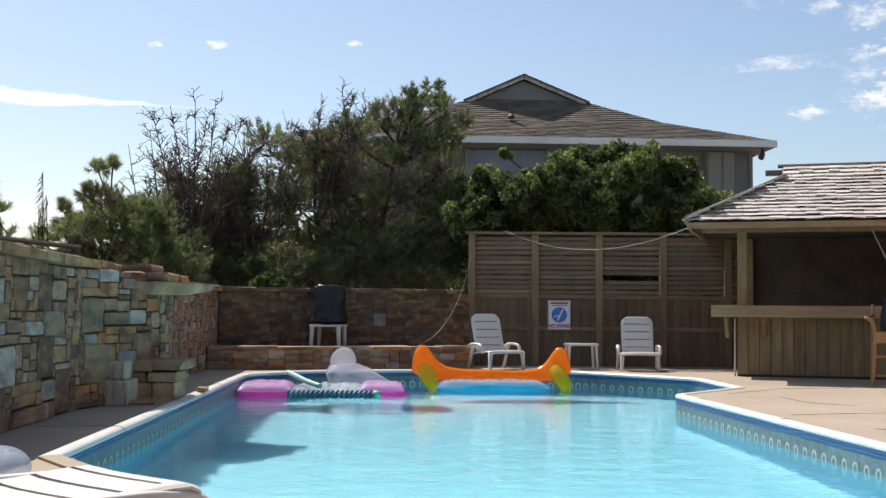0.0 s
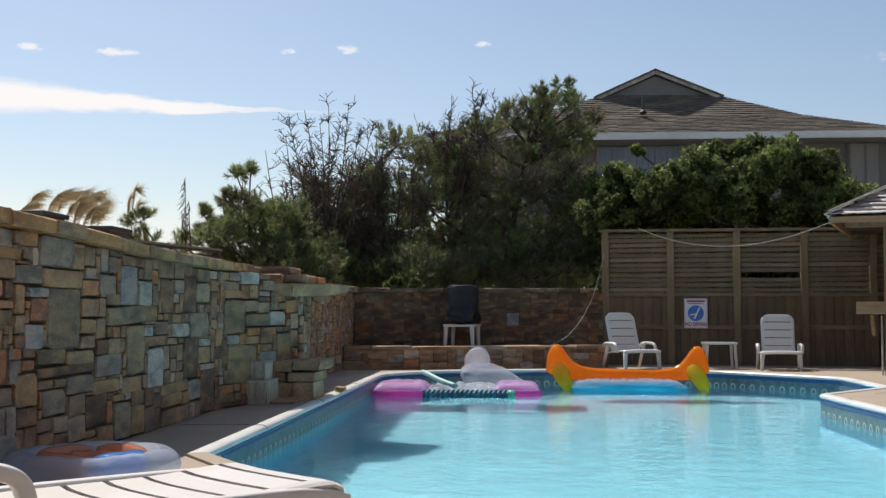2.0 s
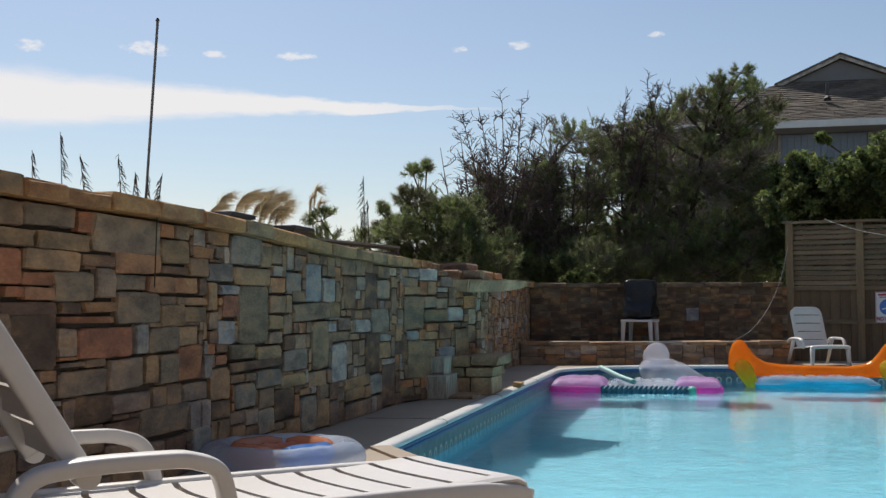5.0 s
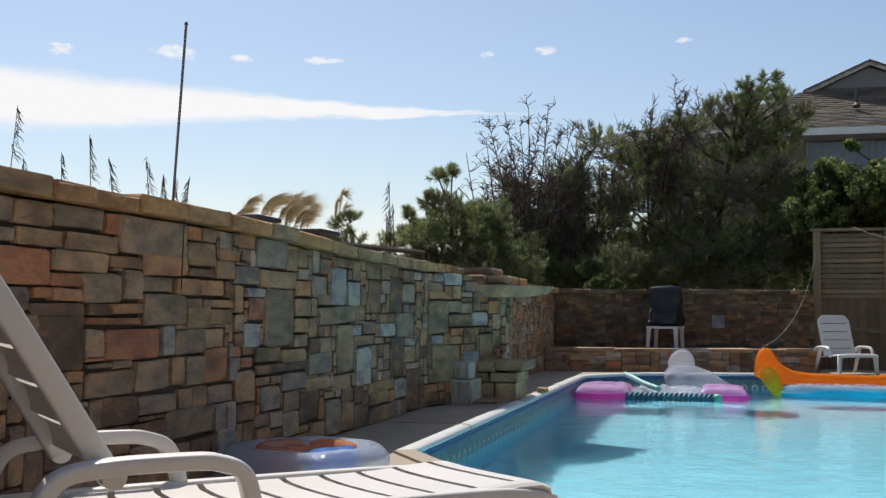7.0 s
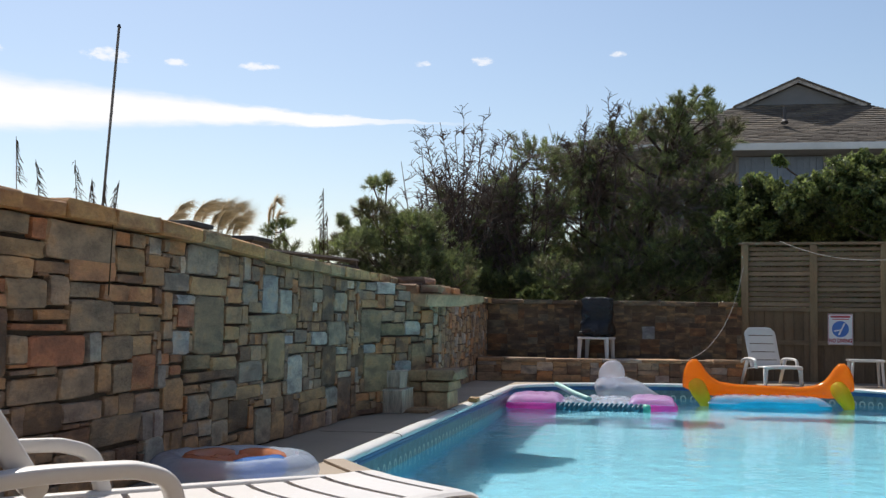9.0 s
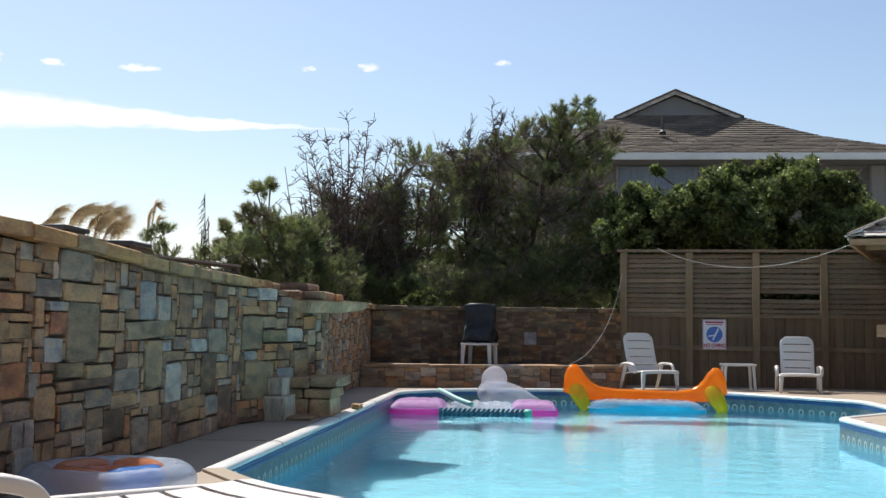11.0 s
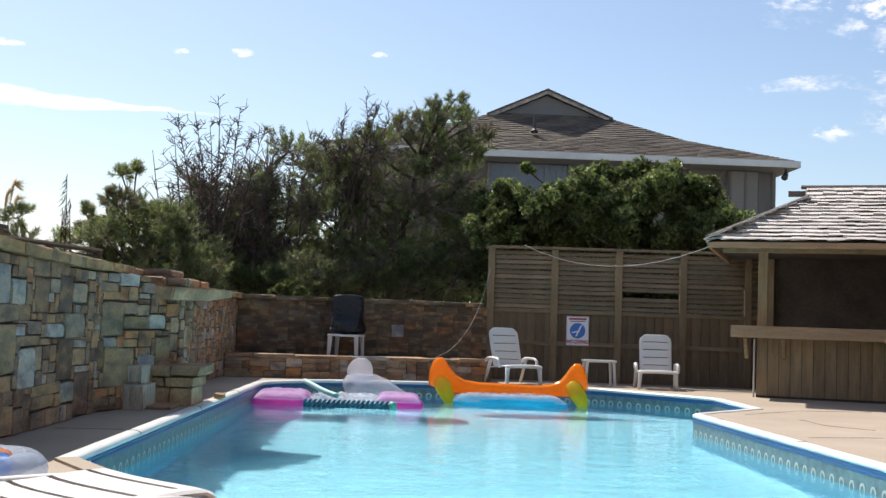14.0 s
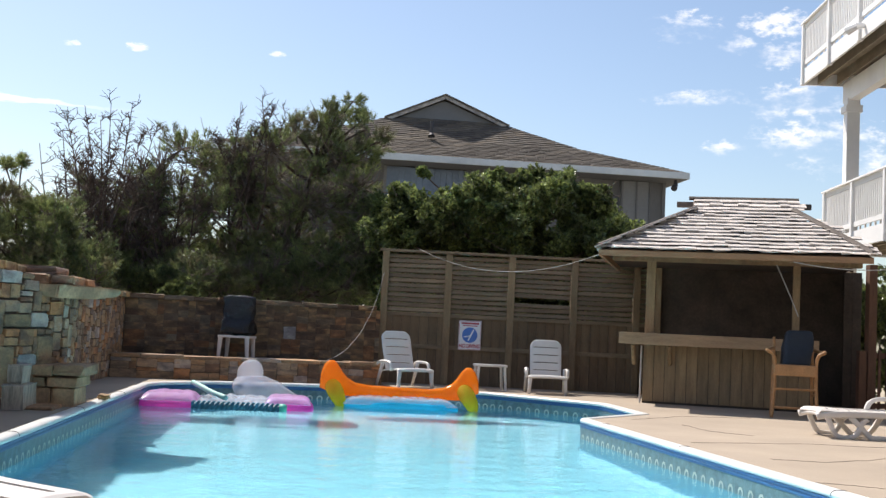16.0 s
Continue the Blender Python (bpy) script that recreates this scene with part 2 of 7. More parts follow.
def water_material():
    m, n, l, b = nodes_of("pool_water")
    b.inputs["Base Color"].default_value = (0.74, 0.965, 0.99, 1)
    b.inputs["Roughness"].default_value, b.inputs["IOR"].default_value = 0.02, 1.33
    b.inputs["Transmission Weight"].default_value = 1.0
    b.inputs["Specular IOR Level"].default_value = 0.4
    a = noise_tex(n, l, 3.6, 2, 0.5, (1, 0.9, 1))
    c = noise_tex(n, l, 16.0, 3, 0.5, (1, 0.85, 1))
    ad = n.new("ShaderNodeMath")
    ad.operation = "MULTIPLY_ADD"
    ad.inputs[1].default_value = 0.36
    l.new(c.outputs[0], ad.inputs[0])
    l.new(a.outputs[0], ad.inputs[2])
    bp = n.new("ShaderNodeBump")
    bp.inputs["Strength"].default_value, bp.inputs["Distance"].default_value = 0.17, 0.05
    l.new(ad.outputs[0], bp.inputs["Height"])
    l.new(bp.outputs[0], b.inputs["Normal"])
    return m


M = {}
M["concrete"] = surface("deck_concrete", (0.378, 0.310, 0.239), 0.85, var=0.12, scale=0.7, fine=60, bump=0.1, dirt=((0.30, 0.25, 0.20), 0.9, 0.62))
M["sand"] = surface("dune_sand", (0.42, 0.36, 0.26), 0.95, var=0.2, scale=0.5, fine=30, bump=0.3)
M["mortar"] = surface("dark_mortar", (0.065, 0.05, 0.038), 0.95, var=0.3, scale=4, fine=60, bump=0.4)
M["mortar_back"] = surface("brown_mortar", (0.15, 0.115, 0.082), 0.95, var=0.3, scale=4, fine=60, bump=0.4)
M["stone"] = stone_material("wall_stone", True)
M["capstone"] = stone_material("cap_stone", 2)
M["stone_back"] = stone_material("shaded_back_wall_stone", False)
M["coping"] = surface("white_coping", (0.744, 0.744, 0.725), 0.35, var=0.08, scale=2, fine=25, bump=0.04, dirt=((0.52, 0.50, 0.45), 2.5, 0.62))
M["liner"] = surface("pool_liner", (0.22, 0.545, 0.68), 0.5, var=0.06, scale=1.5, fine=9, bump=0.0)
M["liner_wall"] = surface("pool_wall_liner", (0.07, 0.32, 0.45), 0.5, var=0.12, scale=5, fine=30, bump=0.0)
M["liner_blue"] = surface("liner_blue_band", (0.025, 0.11, 0.27), 0.35, var=0.1, scale=3, fine=30, bump=0.0)
M["liner_tile"] = surface("liner_patterned_band", (0.12, 0.19, 0.205), 0.4, var=0.3, scale=14, fine=60, bump=0.0)
M["motif"] = surface("liner_motif_cream", (0.50, 0.50, 0.43), 0.4, var=0.15, scale=9, fine=50, bump=0.0)
M["water"] = water_material()
M["fence_wood"] = surface("weathered_fence_wood", (0.165, 0.112, 0.066), 0.85, var=0.25, scale=2.0, fine=22, bump=0.3, rand=0.18, stretch=(6, 6, 1))
M["slat_wood"] = surface("weathered_slat_wood", (0.193, 0.138, 0.085), 0.85, var=0.25, scale=2.0, fine=22, bump=0.3, rand=0.09, stretch=(1, 6, 6))
M["bar_wood"] = surface("bar_board_wood", (0.264, 0.182, 0.099), 0.7, var=0.25, scale=2.0, fine=22, bump=0.25, rand=0.15, stretch=(6, 6, 1))
M["counter_wood"] = surface("counter_wood", (0.36, 0.22, 0.12), 0.6, var=0.2, scale=2.0, fine=22, bump=0.2, stretch=(1, 6, 6))
# near-black brown: holds the bar's deep shade, and serves truly dark wood too
M["dark_shade_wood"] = surface("dark_inner_shade_wood", (0.073, 0.056, 0.044), 0.85, var=0.3, scale=3.0, fine=22, bump=0.2)
M["shingle"] = surface("cedar_shingle", (0.589, 0.541, 0.503), 0.85, var=0.32, scale=3.0, fine=30, bump=0.4, rand=0.15, stretch=(6, 1, 1))
M["asphalt_shingle"] = surface("asphalt_shingle", (0.125, 0.108, 0.09), 0.95, var=0.35, scale=1.2, fine=12, bump=0.3, stretch=(0.5, 1, 3))
M["fascia"] = surface("painted_fascia", (0.52, 0.58, 0.62), 0.6, var=0.1, scale=1, fine=10, bump=0.05)
M["siding"] = surface("grey_siding", (0.128, 0.132, 0.138), 0.8, var=0.12, scale=0.6, fine=14, bump=0.1, stretch=(3, 3, 0.5))
M["white_paint"] = surface("white_paint", (0.80, 0.80, 0.79), 0.5, var=0.05, scale=2, fine=25, bump=0.05, dirt=((0.6, 0.57, 0.5), 1.5, 0.66))
M["resin"] = surface("white_resin", (0.688, 0.651, 0.609), 0.38, var=0.05, scale=3, fine=50, bump=0.05, dirt=((0.60, 0.55, 0.50), 3.0, 0.64))
M["bark"] = surface("bark", (0.086, 0.060, 0.048), 0.95, var=0.35, scale=6, fine=30, bump=0.5)
M["twig"] = surface("dead_twig", (0.196, 0.155, 0.132), 0.95, var=0.3, scale=6, fine=30, bump=0.2)
M["needle"] = leaf_material("pine_needles", (0.105, 0.137, 0.066), (0.31, 0.36, 0.135), 0.4, 0.45, 2.4, (0.165, 0.135, 0.095))
M["leaf"] = leaf_material("hedge_leaves", (0.05, 0.078, 0.033), (0.265, 0.315, 0.105), 0.28, 0.42, 1.8)
M["pampas"] = leaf_material("pampas_plumes", (0.46, 0.36, 0.21), (0.78, 0.67, 0.46), 0.9, 0.5)
M["oats"] = leaf_material("sea_oats", (0.16, 0.12, 0.07), (0.28, 0.22, 0.13), 0.9)


def film(name, color, thru=0.6, clearness=0.32):
    """Coloured inflated vinyl: glossy skin that lets light through."""
    m, n, l, b = nodes_of(name)
    nz = noise_tex(n, l, 6, 3, 0.5)
    r = ramp(n, [(0.3, [c * 0.9 for c in color]), (0.7, [min(1, c * 1.08) for c in color])])
    l.new(nz.outputs[0], r.inputs[0])
    l.new(r.outputs[0], b.inputs["Base Color"])
    b.inputs["Roughness"].default_value, b.inputs["Coat Weight"].default_value = 0.14, 0.7
    bp = n.new("ShaderNodeBump")
    bp.inputs["Strength"].default_value, bp.inputs["Distance"].default_value = 0.35, 0.03
    l.new(nz.outputs[0], bp.inputs["Height"])
    l.new(bp.outputs[0], b.inputs["Normal"])
    tr = n.new("ShaderNodeBsdfTranslucent")
    l.new(r.outputs[0], tr.inputs[0])
    mx = n.new("ShaderNodeMixShader")
    mx.inputs[0].default_value = thru
    l.new(b.outputs[0], mx.inputs[1])
    l.new(tr.outputs[0], mx.inputs[2])
    clear = n.new("ShaderNodeBsdfTransparent")
    l.new(r.outputs[0], clear.inputs[0])
    thin_ = n.new("ShaderNodeMixShader")
    thin_.inputs[0].default_value = clearness
    l.new(mx.outputs[0], thin_.inputs[1])
    l.new(clear.outputs[0], thin_.inputs[2])
    l.new(thin_.outputs[0], n["Material Output"].inputs[0])
    return m


M["dark_metal"] = surface("dark_metal", (0.045, 0.045, 0.05), 0.5, var=0.2, scale=4, fine=40, bump=0.05)
M["bay_paint"] = surface("blue_grey_paint", (0.17, 0.18, 0.19), 0.7, var=0.08, scale=1, fine=10, bump=0.05)
M["shutter_blue"] = surface("faded_blue_paint", (0.13, 0.18, 0.26), 0.6, var=0.12, scale=1, fine=10, bump=0.05)
M["under_wood"] = surface("unpainted_joist_wood", (0.26, 0.22, 0.17), 0.85, var=0.2, scale=2, fine=20, bump=0.1)
M["barge"] = surface("peeling_barge_paint", (0.34, 0.33, 0.31), 0.8, var=0.4, scale=6, fine=25, bump=0.2)
M["barge_dark"] = surface("weathered_ridge_board", (0.12, 0.10, 0.085), 0.85, var=0.3, scale=5, fine=25, bump=0.2)
M["post_wood"] = surface("fence_post_wood", (0.237, 0.165, 0.094), 0.85, var=0.25, scale=2.0, fine=22, bump=0.3, rand=0.12, stretch=(6, 6, 1))
M["grey_metal"] = surface("grey_painted_metal", (0.13, 0.12, 0.115), 0.5, var=0.2, scale=4, fine=40, bump=0.05)
M["rattan"] = surface("orange_rattan", (0.42, 0.22, 0.09), 0.5, var=0.2, scale=8, fine=60, bump=0.2)
M["navy"] = surface("navy_cushion_fabric", (0.010, 0.016, 0.026), 0.45, var=0.3, scale=6, fine=60, bump=0.3)
M["black_bag"] = surface("black_plastic_sheet", (0.012, 0.012, 0.014), 0.18, var=0.2, scale=5, fine=18, bump=0.8, dist=0.04)
M["orange_vinyl"] = film("orange_vinyl", (1.0, 0.40, 0.03))
M["yellow_vinyl"] = film("yellow_vinyl", (0.88, 0.84, 0.07))
M["pink_vinyl"] = film("pink_vinyl", (1.0, 0.24, 0.64), 0.75, 0.12)
M["teal_foam"] = surface("teal_foam", (0.02, 0.14, 0.20), 0.45, var=0.15, scale=5, fine=30, bump=0.1)
M["mint_foam"] = surface("mint_foam", (0.33, 0.60, 0.55), 0.6, var=0.1, scale=5, fine=30, bump=0.1)
M["green_foam"] = surface("green_foam", (0.08, 0.50, 0.36), 0.5, var=0.1, scale=5, fine=30, bump=0.1)
M["clear_vinyl"] = clear_plastic("clear_vinyl", (0.95, 0.95, 0.98), 0.06, 0.38, (0.84, 0.82, 0.87))
M["lilac_vinyl"] = clear_plastic("lilac_clear_vinyl", (0.92, 0.78, 0.97), 0.06, 0.7, (0.84, 0.68, 0.92))
M["blue_vinyl"] = film("blue_clear_vinyl", (0.05, 0.68, 0.88))
M["ring_vinyl"] = clear_plastic("pale_blue_clear_vinyl", (0.88, 0.94, 1.0), 0.03, 0.5, (0.78, 0.87, 1.0))
M["orange_clear"] = clear_plastic("orange_clear_vinyl", (0.98, 0.72, 0.56), 0.05, 0.62, (0.88, 0.40, 0.22))
M["blue_panel"] = clear_plastic("blue_printed_vinyl", (0.35, 0.6, 0.95), 0.05, 0.65, (0.16, 0.38, 0.80))
M["rope"] = surface("white_rope", (0.5, 0.48, 0.45), 0.8, var=0.15, scale=20, fine=80, bump=0.2)
M["sign_white"] = surface("sign_white", (0.80, 0.80, 0.82), 0.4, var=0.04, scale=4, fine=30, bump=0.02)
M["sign_blue"] = surface("sign_blue", (0.06, 0.18, 0.55), 0.4, var=0.05, scale=4, fine=30, bump=0.02)
M["sign_red"] = surface("sign_red", (0.45, 0.05, 0.07), 0.4, var=0.05, scale=4, fine=30, bump=0.02)
M["fount_stone"] = surface("green_stained_stone", (0.400, 0.254, 0.146), 0.7, var=0.35, scale=5, fine=35, bump=0.4, rand=0.25)
M["pale_stone"] = surface("lime_streaked_stone", (0.50, 0.44, 0.36), 0.7, var=0.4, scale=5, fine=30, bump=0.3, stretch=(5, 5, 0.6))
mg, ng, lg, bg = nodes_of("house_glass")
bg.inputs["Base Color"].default_value, bg.inputs["Roughness"].default_value = (0.12, 0.16, 0.2, 1), 0.08
M["house_glass"] = mg
TONES = {"blue": (0.458, 0.431, 0.419), "rust": (0.412, 0.174, 0.089), "orange": (0.493, 0.256, 0.125), "tan": (0.412, 0.266, 0.152), "olive": (0.320, 0.235, 0.146), "grey": (0.343, 0.251, 0.183), "slate": (0.355, 0.287, 0.230), "brown": (0.206, 0.123, 0.078)}
for key, c in TONES.items():
    mt = M["stone"].copy()
    mt.name = "wall_stone_" + key
    for nd in mt.node_tree.nodes:
        if nd.type == "VALTORGB" and nd.color_ramp.interpolation == "CONSTANT":
            for i, e in enumerate(nd.color_ramp.elements):
                f = (1.0, 0.84, 1.12, 0.92, 1.2, 0.88, 1.06, 0.96, 1.14, 0.8)[i]
                e.color = (c[0] * f, c[1] * f * (1.02 if i % 2 else 0.99), c[2] * f * (0.95 if i % 3 else 1.06), 1)
    M["stone_" + key] = mt
M["dark_oats"] = leaf_material("dark_sea_oats", (0.07, 0.05, 0.03), (0.14, 0.105, 0.06), 0.9)
M["red_wood"] = surface("reddish_brown_stain", (0.13, 0.065, 0.04), 0.75, var=0.25, scale=3, fine=25, bump=0.2, stretch=(5, 5, 1))


# ---- building helpers ----
def part(name, bm, material, parent, label="", smooth=False):
    me = bpy.data.meshes.new(name)
    bmesh.ops.recalc_face_normals(bm, faces=bm.faces)
    bm.to_mesh(me)
    bm.free()
    if smooth:
        for p in me.polygons:
            p.use_smooth = True
    me.materials.append(material)
    ob = new(name, me)
    ob.parent = parent
    if label:
        ob["label"] = label
    return ob


def raw_mesh(name, verts, faces, material, smooth=False):
    me = bpy.data.meshes.new(name)
    me.from_pydata(verts, [], faces)
    me.materials.append(material)
    if smooth:
        for p in me.polygons:
            p.use_smooth = True
    return me


def thing(name, label, category, m=None, group="", kind=""):
    ob = new(name)
    ob.empty_display_size = 0.1
    if m:
        ob.matrix_basis = m
    return tagged(ob, label, category, group, kind)


def add_box(bm, x0, x1, y0, y1, z0, z1, bevel=0.0, m=None):
    vs = [bm.verts.new((x, y, z)) for x in (x0, x1) for y in (y0, y1) for z in (z0, z1)]
    fs = [bm.faces.new([vs[i] for i in f]) for f in ((0, 1, 3, 2), (4, 6, 7, 5), (0, 4, 5, 1), (2, 3, 7, 6), (0, 2, 6, 4), (1, 5, 7, 3))]
    if bevel:
        es = list({e for f in fs for e in f.edges})
        out = bmesh.ops.bevel(bm, geom=es, offset=bevel, segments=2, affect="EDGES", profile=0.6)
        vs = list({v for f in out["faces"] for v in f.verts} | {v for v in vs if v.is_valid})
    if m:
        bmesh.ops.transform(bm, matrix=m, verts=vs)
    return vs


def box(x0, x1, y0, y1, z0, z1, bevel=0.0, m=None):
    bm = bmesh.new()
    add_box(bm, x0, x1, y0, y1, z0, z1, bevel, m)
    return bm


def bulge(v, power):
    """Below 1 the power turns a round section into a rounded square."""
    return math.copysign(abs(v) ** power, v)


def add_tube(bm, pts, radius, n=8, flat=1.0, closed=False, power=1.0):
    """A round (or flattened) rod along points; radius is a number or one for each point."""
    pts = [Vector(p) for p in pts]
    rs = radius if isinstance(radius, (list, tuple)) else [radius] * len(pts)
    rings, side = [], None
    for i, p in enumerate(pts):
        a = pts[(i - 1) % len(pts)] if closed or i else p
        b = pts[(i + 1) % len(pts)] if closed or i < len(pts) - 1 else p
        d = (b - a).normalized()
        if side is None:
            side = d.cross(Vector((0, 0, 1)) if abs(d.z) < 0.9 else Vector((1, 0, 0))).normalized()
        else:
            side = (side - d * side.dot(d)).normalized()
        up = side.cross(d)
        rings.append([bm.verts.new(p + (side * bulge(math.cos(k * math.tau / n), power) + up * bulge(math.sin(k * math.tau / n), power) * flat) * rs[i]) for k in range(n)])
    pairs = list(zip(rings, rings[1:] + rings[:1])) if closed else list(zip(rings, rings[1:]))
    for r, s in pairs:
        for k in range(n):
            bm.faces.new((r[k], r[(k + 1) % n], s[(k + 1) % n], s[k]))
    if not closed:
        bm.faces.new(rings[0][::-1])
        bm.faces.new(rings[-1])


def tube(pts, radius, n=8, flat=1.0, closed=False, power=1.0):
    bm = bmesh.new()
    add_tube(bm, pts, radius, n, flat, closed, power)
    return bm


def smooth_line(pts, steps=6, closed=False):
    """Points on a rounded curve through the given ones."""
    pts = [Vector(p) for p in pts]
    n, out = len(pts), []
    for i in range(n if closed else n - 1):
        p0, p1, p2, p3 = (pts[j % n] if closed else pts[min(max(j, 0), n - 1)] for j in (i - 1, i, i + 1, i + 2))
        for k in range(steps):
            t = k / steps
            out.append(0.5 * (2 * p1 + (p2 - p0) * t + (2 * p0 - 5 * p1 + 4 * p2 - p3) * t * t + (3 * p1 - p0 - 3 * p2 + p3) * t ** 3))
    if not closed:
        out.append(pts[-1])
    return out


def sheet_with_hole(outer, hole, z):
    bm = bmesh.new()
    for loop in (outer, hole):
        vs = [bm.verts.new((p[0], p[1], z)) for p in loop]
        for a, b in zip(vs, vs[1:] + vs[:1]):
            bm.edges.new((a, b))
    bmesh.ops.triangle_fill(bm, use_beauty=True, use_dissolve=False, edges=bm.edges[:])
    for f in bm.faces:
        if f.normal.z < 0:
            f.normal_flip()
    return bm


def inset_loop(loop, d):
    """A counter-clockwise loop moved inwards by d."""
    out, n = [], len(loop)
    for i in range(n):
        a, p, b = Vector(loop[i - 1]), Vector(loop[i]), Vector(loop[(i + 1) % n])
        n1, n2 = Vector((-(p - a).y, (p - a).x)).normalized(), Vector((-(b - p).y, (b - p).x)).normalized()
        m = (n1 + n2) / max(0.35, 1 + n1.dot(n2))
        out.append((p.x + m.x * d, p.y + m.y * d))
    return out


# ---- pool and ground ----
def rounded(loop, radii, k=4):
    out, n = [], len(loop)
    for i in range(n):
        p, a, b = Vector(loop[i]), Vector(loop[i - 1]), Vector(loop[(i + 1) % n])
        d = min(radii[i], (a - p).length / 2.5, (b - p).length / 2.5)
        s, e = p + (a - p).normalized() * d, p + (b - p).normalized() * d
        for j in range(k + 1):
            t = j / k
            q = s * (1 - t) ** 2 + p * 2 * t * (1 - t) + e * t * t
            out.append((q.x, q.y))
    return out


POOL = rounded([(-0.75, 4.7), (2.5, 4.4), (3.42, 5.3), (3.12, 11.9), (4.16, 13.1), (4.16, 14.95), (2.75, 16.55), (0.25, 16.76), (-1.3, 16.3), (-2.0, 15.4), (-2.0, 6.62)],
               [0.3, 0.3, 0.3, 0.05, 0.05, 0.2, 0.3, 0.6, 0.5, 0.35, 0.04])
WATER_Z = -0.20

ground = tagged(part("ground", sheet_with_hole([(-900, -900), (900, -900), (900, 900), (-900, 900)], inset_loop(POOL, 0.04), -0.03), M["sand"], None), "sandy ground reaching to the horizon", "ground", kind="structure")
deck = tagged(part("pavement", sheet_with_hole([(-2.7, -8), (14, -8), (14, 18.4), (-2.7, 18.4)], inset_loop(POOL, 0.04), 0.0), M["concrete"], None), "tan concrete pool deck with fine cracks", "pavement", kind="structure")


def sweep_loop(profile, loop):
    """A ring along the loop: profile of (inwards, z)."""
    bm = bmesh.new()
    rows = [[bm.verts.new((x, y, z)) for x, y in inset_loop(loop, d)] for d, z in profile]
    n = len(loop)
    for a, b in zip(rows, rows[1:]):
        for i in range(n):
            bm.faces.new((a[i], a[(i + 1) % n], b[(i + 1) % n], b[i]))
    return bm


pool = thing("swimming_pool", "in-ground vinyl-lined swimming pool with white coping", "swimming pool", kind="structure")
part("coping", sweep_loop([(0.0, -0.03), (0.0, 0.004), (0.010, 0.010), (0.03, 0.013), (0.075, 0.012), (0.098, 0.004), (0.108, -0.008), (0.108, -0.022), (0.102, -0.032), (0.09, -0.036)], POOL), M["coping"], pool, "white bullnose coping", True)
part("coping_track", sweep_loop([(0.092, -0.034), (0.104, -0.038), (0.104, -0.050), (0.098, -0.053), (0.098, -0.059), (0.105, -0.062), (0.105, -0.080), (0.099, -0.084)], POOL), M["liner_blue"], pool, "blue liner track under the coping")
part("patterned_band", sweep_loop([(0.1, -0.08), (0.1, -0.27)], POOL), M["liner_tile"], pool, "blue-grey liner band with cream arches")
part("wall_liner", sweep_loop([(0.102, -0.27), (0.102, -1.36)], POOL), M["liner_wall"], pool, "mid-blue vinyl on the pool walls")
bm = bmesh.new()
bm.faces.new([bm.verts.new((x, y, -1.35)) for x, y in ((-2.6, 3.8), (4.8, 3.8), (4.8, 17.4), (-2.6, 17.4))])
part("floor_liner", bm, M["liner"], pool, "light blue vinyl on the pool floor")

lip = part("concrete_lip", box(-0.02, 2.05, -0.005, 0.125, -0.01, 0.018, 0.005), M["concrete"], pool, "tan concrete edge of the near corner")
lip.matrix_basis = Matrix.Translation((-1.97, 6.575, 0)) @ Matrix.Rotation(math.atan2(4.7 - 6.62, -0.75 + 2.0), 4, "Z")
part("skimmer_plate", box(-1.899, -1.885, 6.68, 7.0, -0.15, -0.045, 0.004), M["white_paint"], pool, "small white plate below the coping")

# butt joints between the coping lengths
for x, y, turn in ((-2.0, 8.3, 0), (-2.0, 10.7, 0), (-2.0, 13.1, 0), (3.36, 6.6, 180), (3.25, 9.1, 180), (3.16, 11.2, 180), (0.25, 16.76, -90), (1.9, 16.62, -90)):
    o = part("coping_joint", tube([(0.004, 0, 0.005), (0.012, 0, 0.0115), (0.03, 0, 0.014), (0.075, 0, 0.013), (0.098, 0, 0.005), (0.108, 0, -0.008), (0.1085, 0, -0.02)], 0.0028, 4), M["mortar"], pool)
    o.matrix_basis = pose(x, y, 0, 0, 0, turn)

# cream arches along the band
verts, faces = [], []
inner = [Vector((*p, 0)) for p in inset_loop(POOL, 0.104)]
for i, a in enumerate(inner):
    b = inner[(i + 1) % len(inner)]
    length = (b - a).length
    k = max(1, round(length / 0.17))
    if length < 0.1:
        continue
    d = (b - a) / length
    for j in range(k):
        c = a + d * (j + 0.5) * length / k
        arc = [(-0.046, -0.21), (-0.040, -0.172), (-0.019, -0.15), (0.019, -0.15), (0.040, -0.172), (0.046, -0.21)]
        arc2 = [(-0.026, -0.21), (-0.021, -0.182), (-0.009, -0.169), (0.009, -0.169), (0.021, -0.182), (0.026, -0.21)]
        s = len(verts)
        verts += [c + d * u + Vector((0, 0, w)) for u, w in arc + arc2]
        faces += [(s + q, s + q + 1, s + q + 7, s + q + 6) for q in range(5)]
ob = new("arch_motif", raw_mesh("arch_motif", verts, faces, M["motif"]))
ob.parent = pool
ob["label"], ob["kind"] = "cream arches printed round the waterline", "stuff"

bm = bmesh.new()
bm.faces.new([bm.verts.new((x, y, WATER_Z)) for x, y in inset_loop(POOL, 0.098)])
water = tagged(part("water", bm, M["water"], None), "clear turquoise pool water with small ripples", "water", kind="structure")
water.visible_shadow = False


